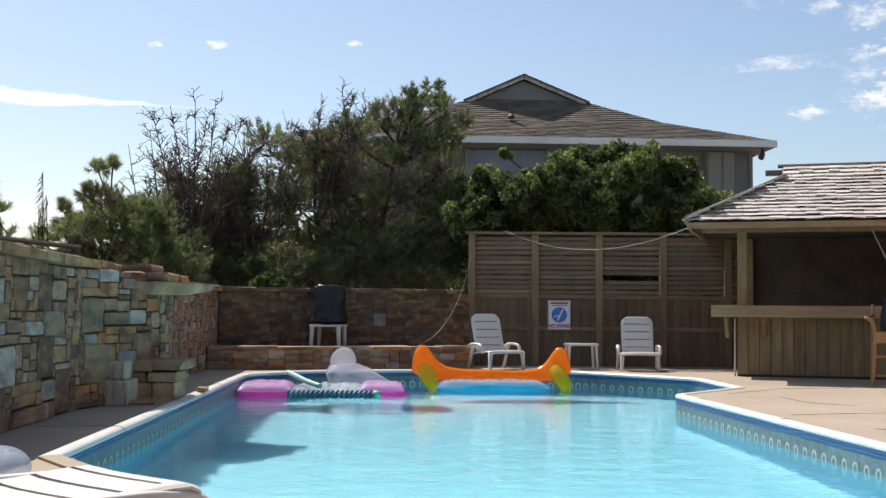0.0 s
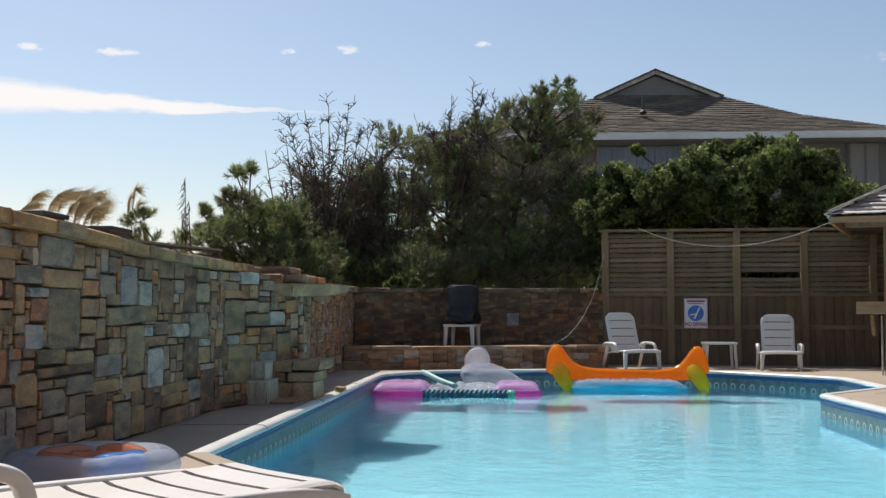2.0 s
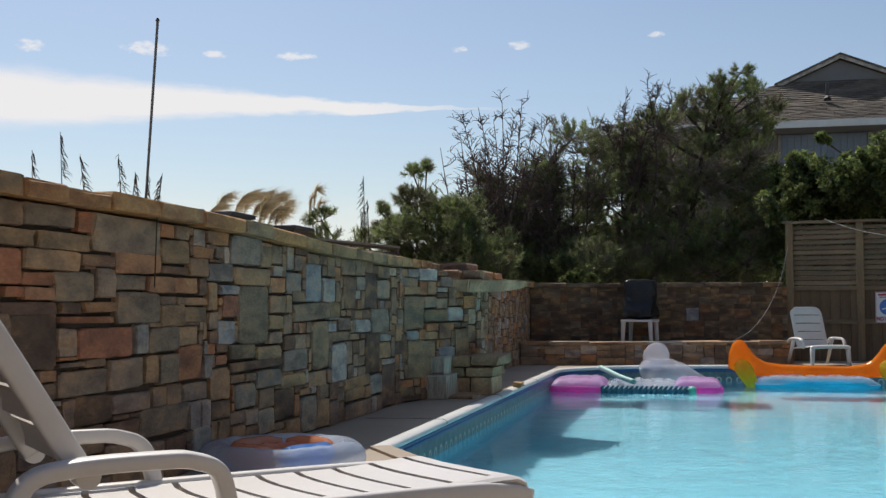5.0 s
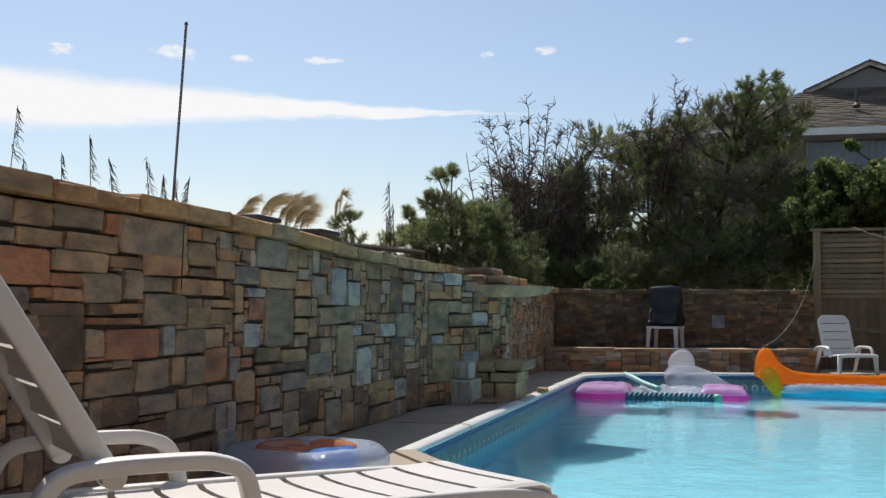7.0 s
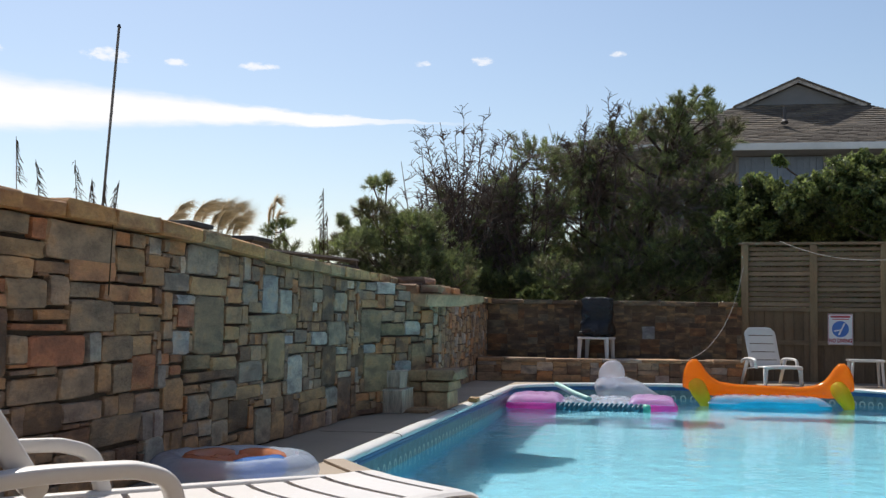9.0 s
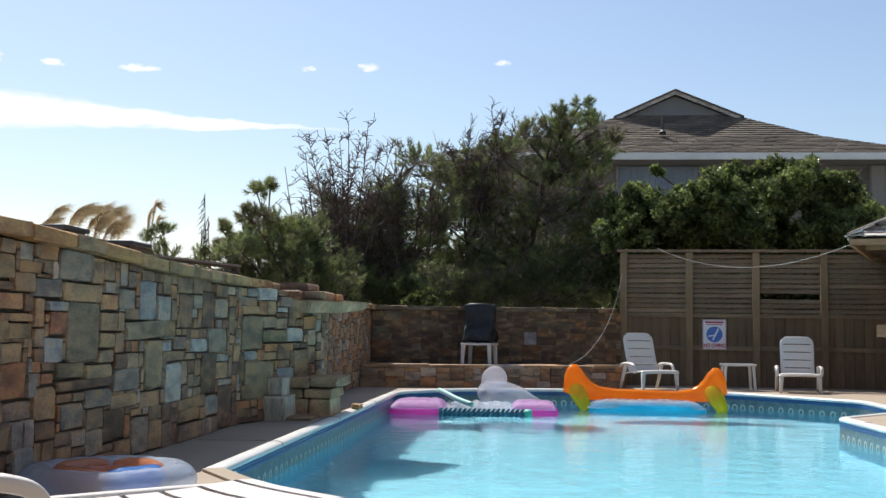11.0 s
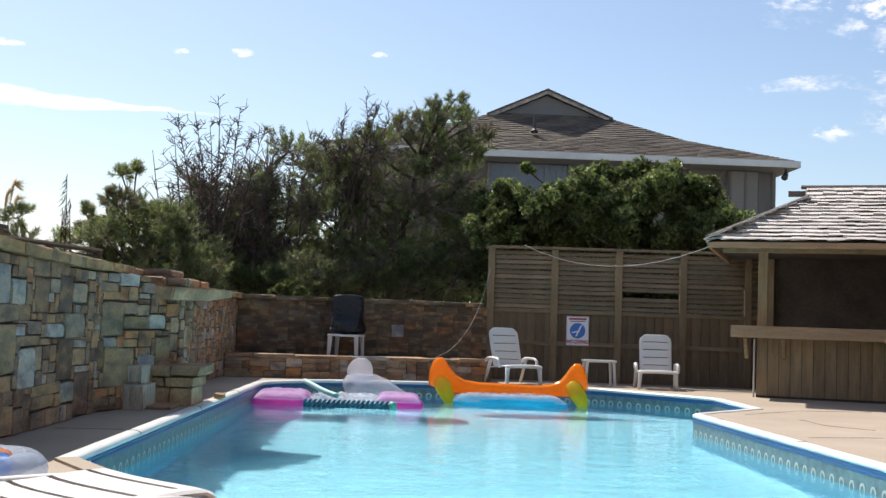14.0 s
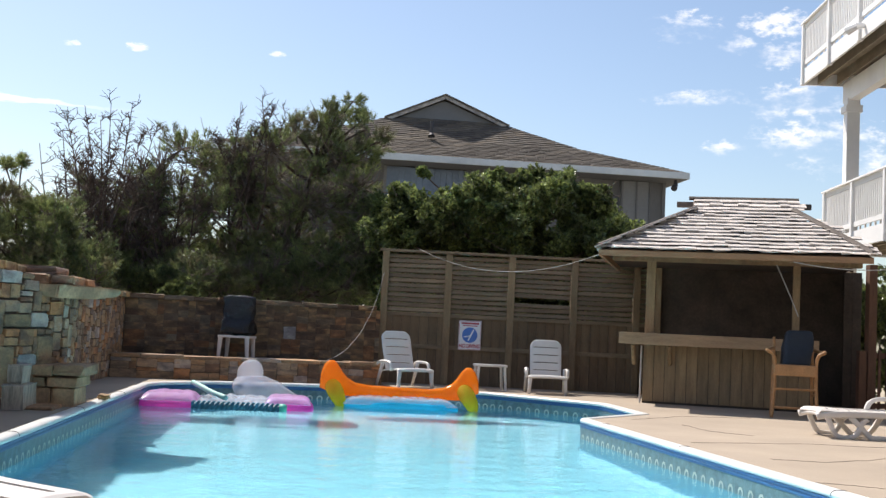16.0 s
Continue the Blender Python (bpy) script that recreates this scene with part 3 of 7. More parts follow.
# fine cracks and joints in the deck
for seed, line in enumerate((((4.07, 11.7), (4.09, 10.95), (4.44, 10.5)), ((3.66, 8.42), (4.07, 8.32), (4.78, 8.76), (5.6, 8.9)), ((3.62, 12.09), (4.5, 13.0), (5.55, 13.18)), ((3.3, 7.07), (3.56, 6.97), (3.73, 6.83), (4.6, 6.7)), ((3.45, 9.6), (4.6, 9.9), (5.8, 9.75)), ((-2.55, 8.4), (-2.0, 8.45)), ((-2.55, 11.9), (-2.0, 11.95)))):
    rr = random.Random(300 + seed)
    pts = []
    for (x0, y0), (x1, y1) in zip(line, line[1:]):
        for k in range(8):
            pts.append((x0 + (x1 - x0) * k / 8 + rr.uniform(-0.02, 0.02), y0 + (y1 - y0) * k / 8 + rr.uniform(-0.02, 0.02), 0.0015))
    part("crack", tube(pts, [rr.uniform(0.003, 0.007) for _ in pts], 4, 0.3), M["mortar"], deck)


# ---- stone walls ----
def stone_meshes(material, count=16):
    """Unit stones: an uneven outline, a worn arris and a slightly hollow or domed split face."""
    out = []
    for k in range(count):
        rnd = random.Random(100 + k)
        bm = bmesh.new()
        j = lambda s: rnd.uniform(-s, s)
        rings = [[], [], []]
        cut = lambda: rnd.uniform(0.015, 0.10)
        lean, bow = j(0.03), j(0.025)
        outline = [(-0.5 + cut(), -0.5), (-0.17 + j(0.08), -0.5 + j(0.025)), (0.17 + j(0.08), -0.5 + j(0.025)), (0.5 - cut(), -0.5), (0.5, -0.5 + cut()), (0.5 + j(0.02), j(0.15)), (0.5, 0.5 - cut()),
                   (0.5 - cut(), 0.5), (0.17 + j(0.08), 0.5 + j(0.03)), (-0.17 + j(0.08), 0.5 + j(0.03)), (-0.5 + cut(), 0.5), (-0.5, 0.5 - cut()), (-0.5 + j(0.02), j(0.15)), (-0.5, -0.5 + cut())]
        n = len(outline)
        for u, v in outline:
            u2, v2 = u + lean * v + j(0.014), v + bow * u + j(0.018)
            rings[0].append(bm.verts.new((u2, -0.6, v2)))
            rings[1].append(bm.verts.new((u2 * 0.995, 0.70 + j(0.14), v2 * 0.995)))
            rings[2].append(bm.verts.new((u2 * 0.95 + j(0.012), 0.97 + j(0.10), v2 * 0.93 + j(0.014))))
        for a, b in zip(rings, rings[1:]):
            for i in range(n):
                bm.faces.new((a[i], a[(i + 1) % n], b[(i + 1) % n], b[i]))
        mid = bm.verts.new((j(0.2), 1.0 + j(0.16), j(0.2)))
        for i in range(n):
            bm.faces.new((rings[2][i], rings[2][(i + 1) % n], mid))
        bmesh.ops.recalc_face_normals(bm, faces=bm.faces)
        me = bpy.data.meshes.new("stone")
        bm.to_mesh(me)
        bm.free()
        me.materials.append(material)
        out.append(me)
    return out


SIZES = {"mixed": ([(8, 4), (10, 4), (6, 4), (12, 5), (7, 3), (5, 3), (9, 6), (4, 3), (6, 6), (10, 3), (5, 7), (3, 3), (14, 6), (8, 7), (12, 8), (9, 2), (6, 9)], [9, 8, 8, 5, 6, 5, 5, 4, 5, 4, 3, 2, 4, 3, 2, 3, 2]),
         "wide": ([(10, 4), (12, 4), (8, 4), (14, 5), (6, 4), (11, 2), (12, 3), (7, 5), (16, 6), (9, 6), (5, 3), (18, 5)], [8, 8, 7, 5, 5, 3, 5, 4, 3, 4, 3, 3])}


def lay_stones(length, top_at, seed, fixed=(), cell=0.026, mix="mixed"):
    """Squared rubble: known stones first, then stones of many sizes fitted in between on a fine grid, up to the height top_at(u)."""
    rnd = random.Random(seed)
    nu = int(length / cell)
    tops = [int(round(top_at((i + 0.5) * cell) / cell)) for i in range(nu)]
    nv = max(tops)
    taken = [[k >= tops[i] for k in range(nv)] for i in range(nu)]
    spans = []
    for u0, u1, v0, v1, tone in fixed:
        a, b, c, d = max(round(u0 / cell), 0), min(round(u1 / cell), nu), max(round(v0 / cell), 0), min(round(v1 / cell), nv)
        if b - a < 1 or d - c < 1:
            continue
        for i in range(a, b):
            for k in range(c, d):
                taken[i][k] = True
        spans.append([a, b, c, d, u0, u1, v0, v1, tone])

    def busy(i, k):
        return i < 0 or k < 0 or i >= nu or k >= nv or taken[i][k]

    # thin leftovers beside a known stone join it
    for sp in spans:
        a, b, c, d = sp[:4]
        for side in range(4):
            if side < 2:
                i, beyond = (a - 1, a - 2) if side == 0 else (b, b + 1)
                if all(not busy(i, k) for k in range(c, d)) and all(busy(beyond, k) for k in range(c, d)):
                    for k in range(c, d):
                        taken[i][k] = True
                    sp[4 if side == 0 else 5] = (a - 1 if side == 0 else b + 1) * cell
            else:
                k, beyond = (c - 1, c - 2) if side == 2 else (d, d + 1)
                if all(not busy(i, k) for i in range(a, b)) and all(busy(i, beyond) for i in range(a, b)):
                    for i in range(a, b):
                        taken[i][k] = True
                    sp[6 if side == 2 else 7] = (c - 1 if side == 2 else d + 1) * cell
    out = [tuple(sp[4:]) for sp in spans]
    sizes, weight = SIZES[mix]
    for v in range(nv):
        for u in range(nu):
            if taken[u][v]:
                continue
            w, h = rnd.choices(sizes, weight)[0]
            free = 0
            while u + free < nu and free < w + 3 and not taken[u + free][v]:
                free += 1
            w = free if free <= w + 2 else w
            room = lambda hh: all(not busy(u + i, v + hh) for i in range(w))
            ok = 1
            while ok < h + 2 and room(ok):
                ok += 1
            h = ok if ok <= h + 1 else h
            if w < 4 and h > 2 * w:
                h = max(2, 2 * w)
            for i in range(w):
                for k in range(h):
                    taken[u + i][v + k] = True
            if w > 1 or h > 2:
                out.append((u * cell, (u + w) * cell, v * cell, (v + h) * cell, None))
    return out


STONES = stone_meshes(M["stone"])
STONE_DATA = []
for me in STONES:
    STONE_DATA.append(([v.co.copy() for v in me.vertices], [tuple(p.vertices) for p in me.polygons]))
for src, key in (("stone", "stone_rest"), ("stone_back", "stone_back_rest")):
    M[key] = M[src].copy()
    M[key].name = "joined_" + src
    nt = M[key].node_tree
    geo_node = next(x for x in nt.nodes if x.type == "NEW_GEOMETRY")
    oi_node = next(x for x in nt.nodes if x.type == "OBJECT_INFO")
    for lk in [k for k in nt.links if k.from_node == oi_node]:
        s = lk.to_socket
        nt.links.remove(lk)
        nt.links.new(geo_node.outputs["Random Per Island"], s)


def face_stones(wall, origin, along, normal, length, top_at, seed, near=None, fixed=(), gap=0.010, proud=0.032, mix="mixed", mat="stone_rest"):
    """Stones on one face of a wall; those within `near` of its length are single pieces, the rest one mesh."""
    rnd = random.Random(seed * 7)
    origin, along, normal = Vector(origin), Vector(along).normalized(), Vector(normal).normalized()
    verts, faces = [], []
    for u0, u1, v0, v1, tone in lay_stones(length, top_at, seed, fixed, mix=mix):
        slim = gap * rnd.uniform(0.5, 1.4)
        w, h = max(u1 - u0 - slim, 0.012), max(v1 - v0 - slim, 0.010)
        c = origin + along * (u0 + u1) / 2 + Vector((0, 0, (v0 + v1) / 2))
        dep = proud * rnd.uniform(0.75, 1.2)
        m = Matrix.Identity(4)
        turn = rnd.choice((-1, 1))
        tilt = rnd.gauss(0, 0.010)
        for col, vec in enumerate(((along + Vector((0, 0, tilt))) * w * turn, normal * dep, (Vector((0, 0, 1)) - along * rnd.gauss(0, 0.015)) * h)):
            m.col[col][:3] = vec
        m.translation = c
        k = rnd.randrange(len(STONES))
        if near and near[0] <= u0 <= near[1] or tone:
            ob = new("stone", TONE_MESH[tone][k] if tone else STONES[k])
            ob.parent = wall
            ob.matrix_basis = m
        else:
            s = len(verts)
            verts += [m @ p for p in STONE_DATA[k][0]]
            faces += [tuple(i + s for i in (f if turn > 0 else f[::-1])) for f in STONE_DATA[k][1]]
    if verts:
        ob = new("stonework", raw_mesh("stonework", verts, faces, M[mat]))
        ob.parent = wall
        ob["kind"] = "stuff"


def cap_stones(wall, start, along, length, width, thick, z_at, seed, inward):
    rnd = random.Random(seed)
    start, along, inward = Vector(start), Vector(along).normalized(), Vector(inward).normalized()
    u = 0.0
    while u < length - 0.1:
        w = min(rnd.uniform(0.3, 0.62), length - u)
        bm = box(0.004, w - 0.004, -rnd.uniform(0.0, 0.02), width, 0, thick * rnd.uniform(0.9, 1.12), 0.012)
        for v in bm.verts:
            v.co += Vector((rnd.uniform(-0.004, 0.004), rnd.uniform(-0.008, 0.008), rnd.uniform(-0.005, 0.005)))
        m = Matrix.Identity(4)
        for col, vec in enumerate((along, inward, Vector((0, 0, 1)))):
            m.col[col][:3] = vec
        m.translation = start + along * u + Vector((0, 0, z_at(u)))
        m = m @ Matrix.Rotation(math.atan2(z_at(u) - z_at(u + w), w), 4, "Y")
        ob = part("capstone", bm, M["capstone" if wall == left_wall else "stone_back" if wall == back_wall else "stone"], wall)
        ob.matrix_basis = m
        u += w


WALL_X = -2.62
left_wall = thing("wall_west", "shaded garden wall of squared mixed stone with flat capstones", "wall", kind="structure")


def wall_top(y):
    """Height of the west wall's stonework, which steps down towards the far corner."""
    knots = ((-9, 1.283), (5.8, 1.283), (7.6, 1.225), (9.0, 1.208), (11.6, 1.208), (12.4, 1.143), (30, 1.143))
    for (y0, z0), (y1, z1) in zip(knots, knots[1:]):
        if y <= y1:
            return z0 + (z1 - z0) * max(0, y - y0) / (y1 - y0)


bm = bmesh.new()
rows = []
for y in (-3, 5.8, 7.6, 9.0, 11.6, 12.4, 17.7):
    z = wall_top(y) - 0.005
    rows.append([bm.verts.new(p) for p in ((-3.0, y, -0.02), (WALL_X - 0.035, y, -0.02), (WALL_X - 0.035, y, z), (-3.0, y, z))])
for a, b in zip(rows, rows[1:]):
    for i in range(4):
        bm.faces.new((a[i], a[(i + 1) % 4], b[(i + 1) % 4], b[i]))
bm.faces.new(rows[0])
bm.faces.new(rows[-1])
part("core", bm, M["mortar"], left_wall)
back_wall = thing("wall_north", "low back wall of squared brown stone behind a raised ledge", "wall", kind="structure")
BW0, BW1 = Vector((-2.62, 17.5, 0)), Vector((1.30, 18.42, 0))
bdir = (BW1 - BW0).normalized()
bnor = Vector((bdir.y, -bdir.x, 0))
bang = math.atan2(bdir.y, bdir.x)
bm = box(-0.3, (BW1 - BW0).length, 0.035, 0.4, -0.02, 1.14)
ob = part("core", bm, M["mortar_back"], back_wall)
ob.matrix_basis = Matrix.Translation(BW0) @ Matrix.Rotation(bang, 4, "Z")

# the raised ledge in front of the back wall
ledge = thing("stone_ledge", "low raised stone ledge topped with flat stones", "ledge", kind="structure")
L0, L1 = Vector((-2.62, 16.42, 0)), Vector((1.28, 17.3, 0))
ldir = (L1 - L0).normalized()
lnor = Vector((ldir.y, -ldir.x, 0))
bm = bmesh.new()
quad = [L0 - lnor * 0.03, L1 - lnor * 0.03, BW1, BW0]
lo, hi = [bm.verts.new((p.x, p.y, -0.02)) for p in quad], [bm.verts.new((p.x, p.y, 0.285)) for p in quad]
bm.faces.new(hi)
for i in range(4):
    bm.faces.new((lo[i], lo[(i + 1) % 4], hi[(i + 1) % 4], hi[i]))
part("core", bm, M["mortar_back"], ledge)

# ---- fence ----
F0, F1 = Vector((1.33, 18.5, 0)), Vector((9.6, 17.75, 0))
fang = math.atan2(F1.y - F0.y, F1.x - F0.x)
FM = Matrix.Translation(F0) @ Matrix.Rotation(fang, 4, "Z")
fence = thing("fence", "weathered brown timber fence with louvred upper panels", "fence", FM, kind="structure")
BAY, NBAY = 1.035, 6
rnd = random.Random(5)
post_bm = box(-0.055, 0.055, -0.06, 0.05, 0, 2.13, 0.006)
post = part("post", post_bm, M["post_wood"], fence)
for i in range(1, NBAY + 1):
    o = new("post", post.data)
    o.parent, o.location = fence, (i * BAY, 0, 0)
part("cap_rail", box(-0.1, NBAY * BAY + 0.1, -0.085, 0.07, 2.13, 2.17, 0.005), M["slat_wood"], fence)
part("middle_rail", box(-0.05, NBAY * BAY, -0.05, 0.05, 1.09, 1.15, 0.005), M["slat_wood"], fence)
part("lower_rail", box(-0.05, NBAY * BAY, -0.045, -0.012, 0.57, 0.64, 0.005), M["slat_wood"], fence)
# added behind the boards to stop sunlight leaking through their gaps
part("backing_board", box(-0.05, NBAY * BAY, 0.013, 0.04, -0.1, 1.09, 0.004), M["dark_shade_wood"], fence)
slat = box(0.055, BAY - 0.055, -0.010, 0.010, -0.034, 0.034, 0.004)
slat_me = part("slat", slat, M["slat_wood"], fence)
slat_me.matrix_basis = pose(0, 0, 1.195, -32, 0, 0)
for i in range(NBAY):
    for k in range(12):
        if i == 0 and k == 0 or (i == 2 and k == 3):
            continue
        o = new("slat", slat_me.data)
        o.parent = fence
        o.matrix_basis = pose(i * BAY, rnd.uniform(-0.004, 0.004), 1.195 + k * 0.079, -30 + rnd.uniform(-2.5, 2.5), rnd.uniform(-0.5, 0.5), 0)
board_me = None
for i in range(NBAY):
    k = 0
    while k < 7:
        x = 0.0 + i * BAY + k * BAY / 7
        if board_me is None:
            board = part("board", box(0.003, BAY / 7 - 0.003, -0.010, 0.012, -0.03, 1.09, 0.003), M["fence_wood"], fence)
            board_me = board.data
        else:
            board = new("board", board_me)
            board.parent = fence
        board.location = (x, rnd.uniform(-0.004, 0.004), 0)
        k += 1

# ---- bar shelter ----
BM_ = Matrix.Translation((4.85, 15.6, 0)) @ Matrix.Rotation(math.atan2(-0.342, 0.94), 4, "Z")
bar = thing("bar_shelter", "open timber poolside bar under a cedar-shingled hip roof", "bar", BM_)
for x, y, r in ((0.05, 0.06, 0.065), (2.03, 0.06, 0.048), (0.05, 2.37, 0.065), (2.97, 1.88, 0.065)):
    part("post", box(x - r, x + r, y - r, y + r, 0, 2.06, 0.008), M["bar_wood"], bar)
part("counter", box(-0.34, 2.3, -0.46, 0.30, 0.82, 0.98, 0.008), M["counter_wood"], bar, "thick reddish-brown counter top")
x = -0.02
while x < 2.1:
    part("front_board", box(x + 0.003, x + 0.147, -0.03, 0.0, 0.03, 0.82, 0.004), M["bar_wood"], bar)
    x += 0.15
# dark sheet standing in for the shadow at the foot of the boards
part("kick_board", box(-0.02, 2.25, -0.012, 0.02, 0.0, 0.82), M["dark_shade_wood"], bar)
# inner walls: the deep shade under the roof is put into their colour
part("back_wall", box(-0.1, 3.02, 2.45, 2.5, 0, 2.1), M["dark_shade_wood"], bar, "timber back wall, coloured near-black for the deep shade inside")
part("side_wall", box(2.95, 3.0, 1.95, 2.44, 0, 2.1), M["dark_shade_wood"], bar)
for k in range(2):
    part("side_board", box(2.85 + k * 0.125, 2.975 + k * 0.125, 1.74 - k * 0.01, 1.77 - k * 0.01, 0, 2.05, 0.004), M["dark_shade_wood"], bar)
EAVE = [(-0.62, -0.92), (2.9, -0.92), (2.9, 3.2), (-0.62, 3.2)]
EZ, RZ, RB, RA0, RA1 = 2.07, 3.03, 1.25, 0.62, 2.02
part("front_beam", box(-0.5, 2.88, -0.03, 0.13, 2.0, 2.1, 0.006), M["bar_wood"], bar)
part("fascia", box(-0.62, 2.9, -0.93, -0.89, EZ - 0.075, EZ + 0.005, 0.004), M["counter_wood"], bar)
part("side_fascia", box(-0.62, -0.58, -0.89, 3.2, EZ - 0.075, EZ + 0.005, 0.004), M["counter_wood"], bar)
HZ = 0.76                                     # hips stop at this share of the roof's height
HY0, HY1, HH = EAVE[0][1] + HZ * (RB - EAVE[0][1]), EAVE[2][1] + HZ * (RB - EAVE[2][1]), EZ + HZ * (RZ - EZ)
bm = bmesh.new()
cor = [bm.verts.new((x, y, EZ)) for x, y in EAVE]
shoulder = [bm.verts.new(p) for p in ((RA0, HY0, HH), (RA1, HY0, HH), (RA1, HY1, HH), (RA0, HY1, HH))]
rid = [bm.verts.new((RA0, RB, RZ)), bm.verts.new((RA1, RB, RZ))]
for i in range(4):
    bm.faces.new((cor[i], cor[(i + 1) % 4], shoulder[(i + 1) % 4], shoulder[i]))
for f in ((shoulder[0], shoulder[1], rid[1], rid[0]), (shoulder[2], shoulder[3], rid[0], rid[1]), (shoulder[3], shoulder[0], rid[0]), (shoulder[1], shoulder[2], rid[1])):
    bm.faces.new(f)
bm.faces.new(cor[::-1])
part("roof_deck", bm, M["dark_shade_wood"], bar)
shingle_me = []
for k in range(5):
    rr = random.Random(40 + k)
    b2 = box(-0.5, 0.5, 0, 1, 0, 0.02)
    for v in b2.verts:
        if v.co.y < 0.5:
            v.co.y += rr.uniform(-0.06, 0.06)
            v.co.z += 0.034 + rr.uniform(-0.008, 0.012)
    o = part("shingle", b2, M["shingle"], bar)
    shingle_me.append(o.data)
    bpy.data.objects.remove(o)


def shingle_slope(owner, p0, p1, q0, q1, expo, rnd, width=(0.12, 0.26), meshes=None):
    """Courses of shingles between an eave p0-p1 and a ridge q0-q1."""
    p0, p1, q0, q1 = map(Vector, (p0, p1, q0, q1))
    rows = max(2, int(((q0 + q1) / 2 - (p0 + p1) / 2).length / expo))
    for r in range(rows):
        a, b = p0.lerp(q0, r / rows), p1.lerp(q1, r / rows)
        a2, b2 = p0.lerp(q0, (r + 1.35) / rows), p1.lerp(q1, (r + 1.35) / rows)
        d = (b - a).normalized()
        up = ((a2 + b2) / 2 - (a + b) / 2)
        up = up - d * up.dot(d)
        nrm = d.cross(up).normalized()
        u, tot = -0.02, (b - a).length
        while u < tot:
            w = rnd.uniform(*width)
            m = Matrix.Identity(4)
            for col, vec in enumerate((d * (w - 0.003), up, nrm)):
                m.col[col][:3] = vec
            m.translation = a + d * (u + w / 2) - up.normalized() * (0.03 + rnd.uniform(-0.02, 0.02)) + nrm * (0.012 + rnd.uniform(0, 0.006))
            o = new("shingle", meshes[rnd.randrange(len(meshes))])
            o.parent, o.matrix_basis = owner, m
            u += w


rnd = random.Random(9)
shingle_slope(bar, (*EAVE[0], EZ), (*EAVE[1], EZ), (RA0, HY0, HH), (RA1, HY0, HH), 0.15, rnd, meshes=shingle_me)
shingle_slope(bar, (RA0, HY0, HH), (RA1, HY0, HH), (RA0, RB, RZ), (RA1, RB, RZ), 0.15, rnd, meshes=shingle_me)
shingle_slope(bar, (*EAVE[3], EZ), (*EAVE[0], EZ), (RA0, HY1, HH), (RA0, HY0, HH), 0.15, rnd, meshes=shingle_me)
for a, b in ((EAVE[0], (RA0, HY0)), (EAVE[1], (RA1, HY0))):
    part("hip_cap", tube([(*a, EZ + 0.06), (*b, HH + 0.06)], 0.055, 6, 0.6), M["barge_dark"], bar, "dark weathered hip board")
for x in (RA0, RA1):
    part("gable_cap", tube([(x, HY0, HH + 0.03), (x, RB, RZ + 0.03)], 0.035, 6, 0.6), M["barge_dark"], bar)
part("ridge_cap", tube([(RA0 - 0.1, RB, RZ + 0.04), (RA1 + 0.1, RB, RZ + 0.04)], 0.05, 6, 0.6), M["barge_dark"], bar)


# ---- neighbour's house ----
house = thing("house", "grey timber beach house with a brown shingled hip roof", "house")
part("wall", box(-2.4, 12.0, 37.2, 52.0, -0.03, 6.32), M["siding"], house, "grey vertical board siding")
CORN = [(-3.3, 36.0, 6.5), (12.4, 36.0, 6.5), (12.4, 53.0, 6.5), (-3.3, 53.0, 6.5)]
GAB = [(2.8, 39.0, 8.27), (6.5, 39.0, 8.27), (4.55, 39.0, 9.05), (2.8, 50.0, 8.27), (6.5, 50.0, 8.27), (4.55, 50.0, 9.05)]


def stepped_slope(p0, p1, q0, q1, expo, seed, lift=0.03, tab=0.33):
    """Courses of overlapping shingle tabs between an eave and a ridge."""
    rnd = random.Random(seed)
    p0, p1, q0, q1 = map(Vector, (p0, p1, q0, q1))
    out = []
    rows = max(2, int(((q0 + q1) / 2 - (p0 + p1) / 2).length / expo))
    nrm = (p1 - p0).cross(q0 - p0).normalized()
    for r in range(rows):
        a, b = p0.lerp(q0, r / rows), p1.lerp(q1, r / rows)
        a2, b2 = p0.lerp(q0, (r + 1) / rows), p1.lerp(q1, (r + 1) / rows)
        verts, faces = [], []
        n = max(1, round((b - a).length / tab))
        for k in range(n):
            t0, t1 = k / n, (k + 1) / n - 0.012 / max(1, (b - a).length)
            drop = (a - a2).normalized() * rnd.uniform(0.0, 0.035)
            up = lift * rnd.uniform(0.6, 1.3)
            s = len(verts)
            verts += [a.lerp(b, t0) + drop, a.lerp(b, t1) + drop, a.lerp(b, t1) + drop + nrm * up, a.lerp(b, t0) + drop + nrm * up, a2.lerp(b2, t1), a2.lerp(b2, t0)]
            faces += [(s, s + 1, s + 2, s + 3), (s + 3, s + 2, s + 4, s + 5)]
        out.append((verts, faces))
    return out


M["roof_tabs"] = M["asphalt_shingle"].copy()
M["roof_tabs"].name = "asphalt_shingle_tabs"
nt = M["roof_tabs"].node_tree
gn = nt.nodes.new("ShaderNodeNewGeometry")
rp = ramp(nt.nodes, [(0.0, (0.36, 0.34, 0.33)), (0.5, (0.5, 0.5, 0.5)), (1.0, (0.66, 0.62, 0.56))])
nt.links.new(gn.outputs["Random Per Island"], rp.inputs[0])
bs = nt.nodes["Principled BSDF"].inputs["Base Color"]
old = bs.links[0].from_socket
nt.links.new(mix_rgb(nt.nodes, nt.links, 1.0, old, rp.outputs[0], "OVERLAY"), bs)
MIDR = [tuple(a + (b - a) * 0.45 - (0.17 if i == 2 else 0.0) for i, (a, b) in enumerate(zip(g, c))) for g, c in zip((GAB[0], GAB[1], GAB[4], GAB[3]), CORN)]
bm = bmesh.new()
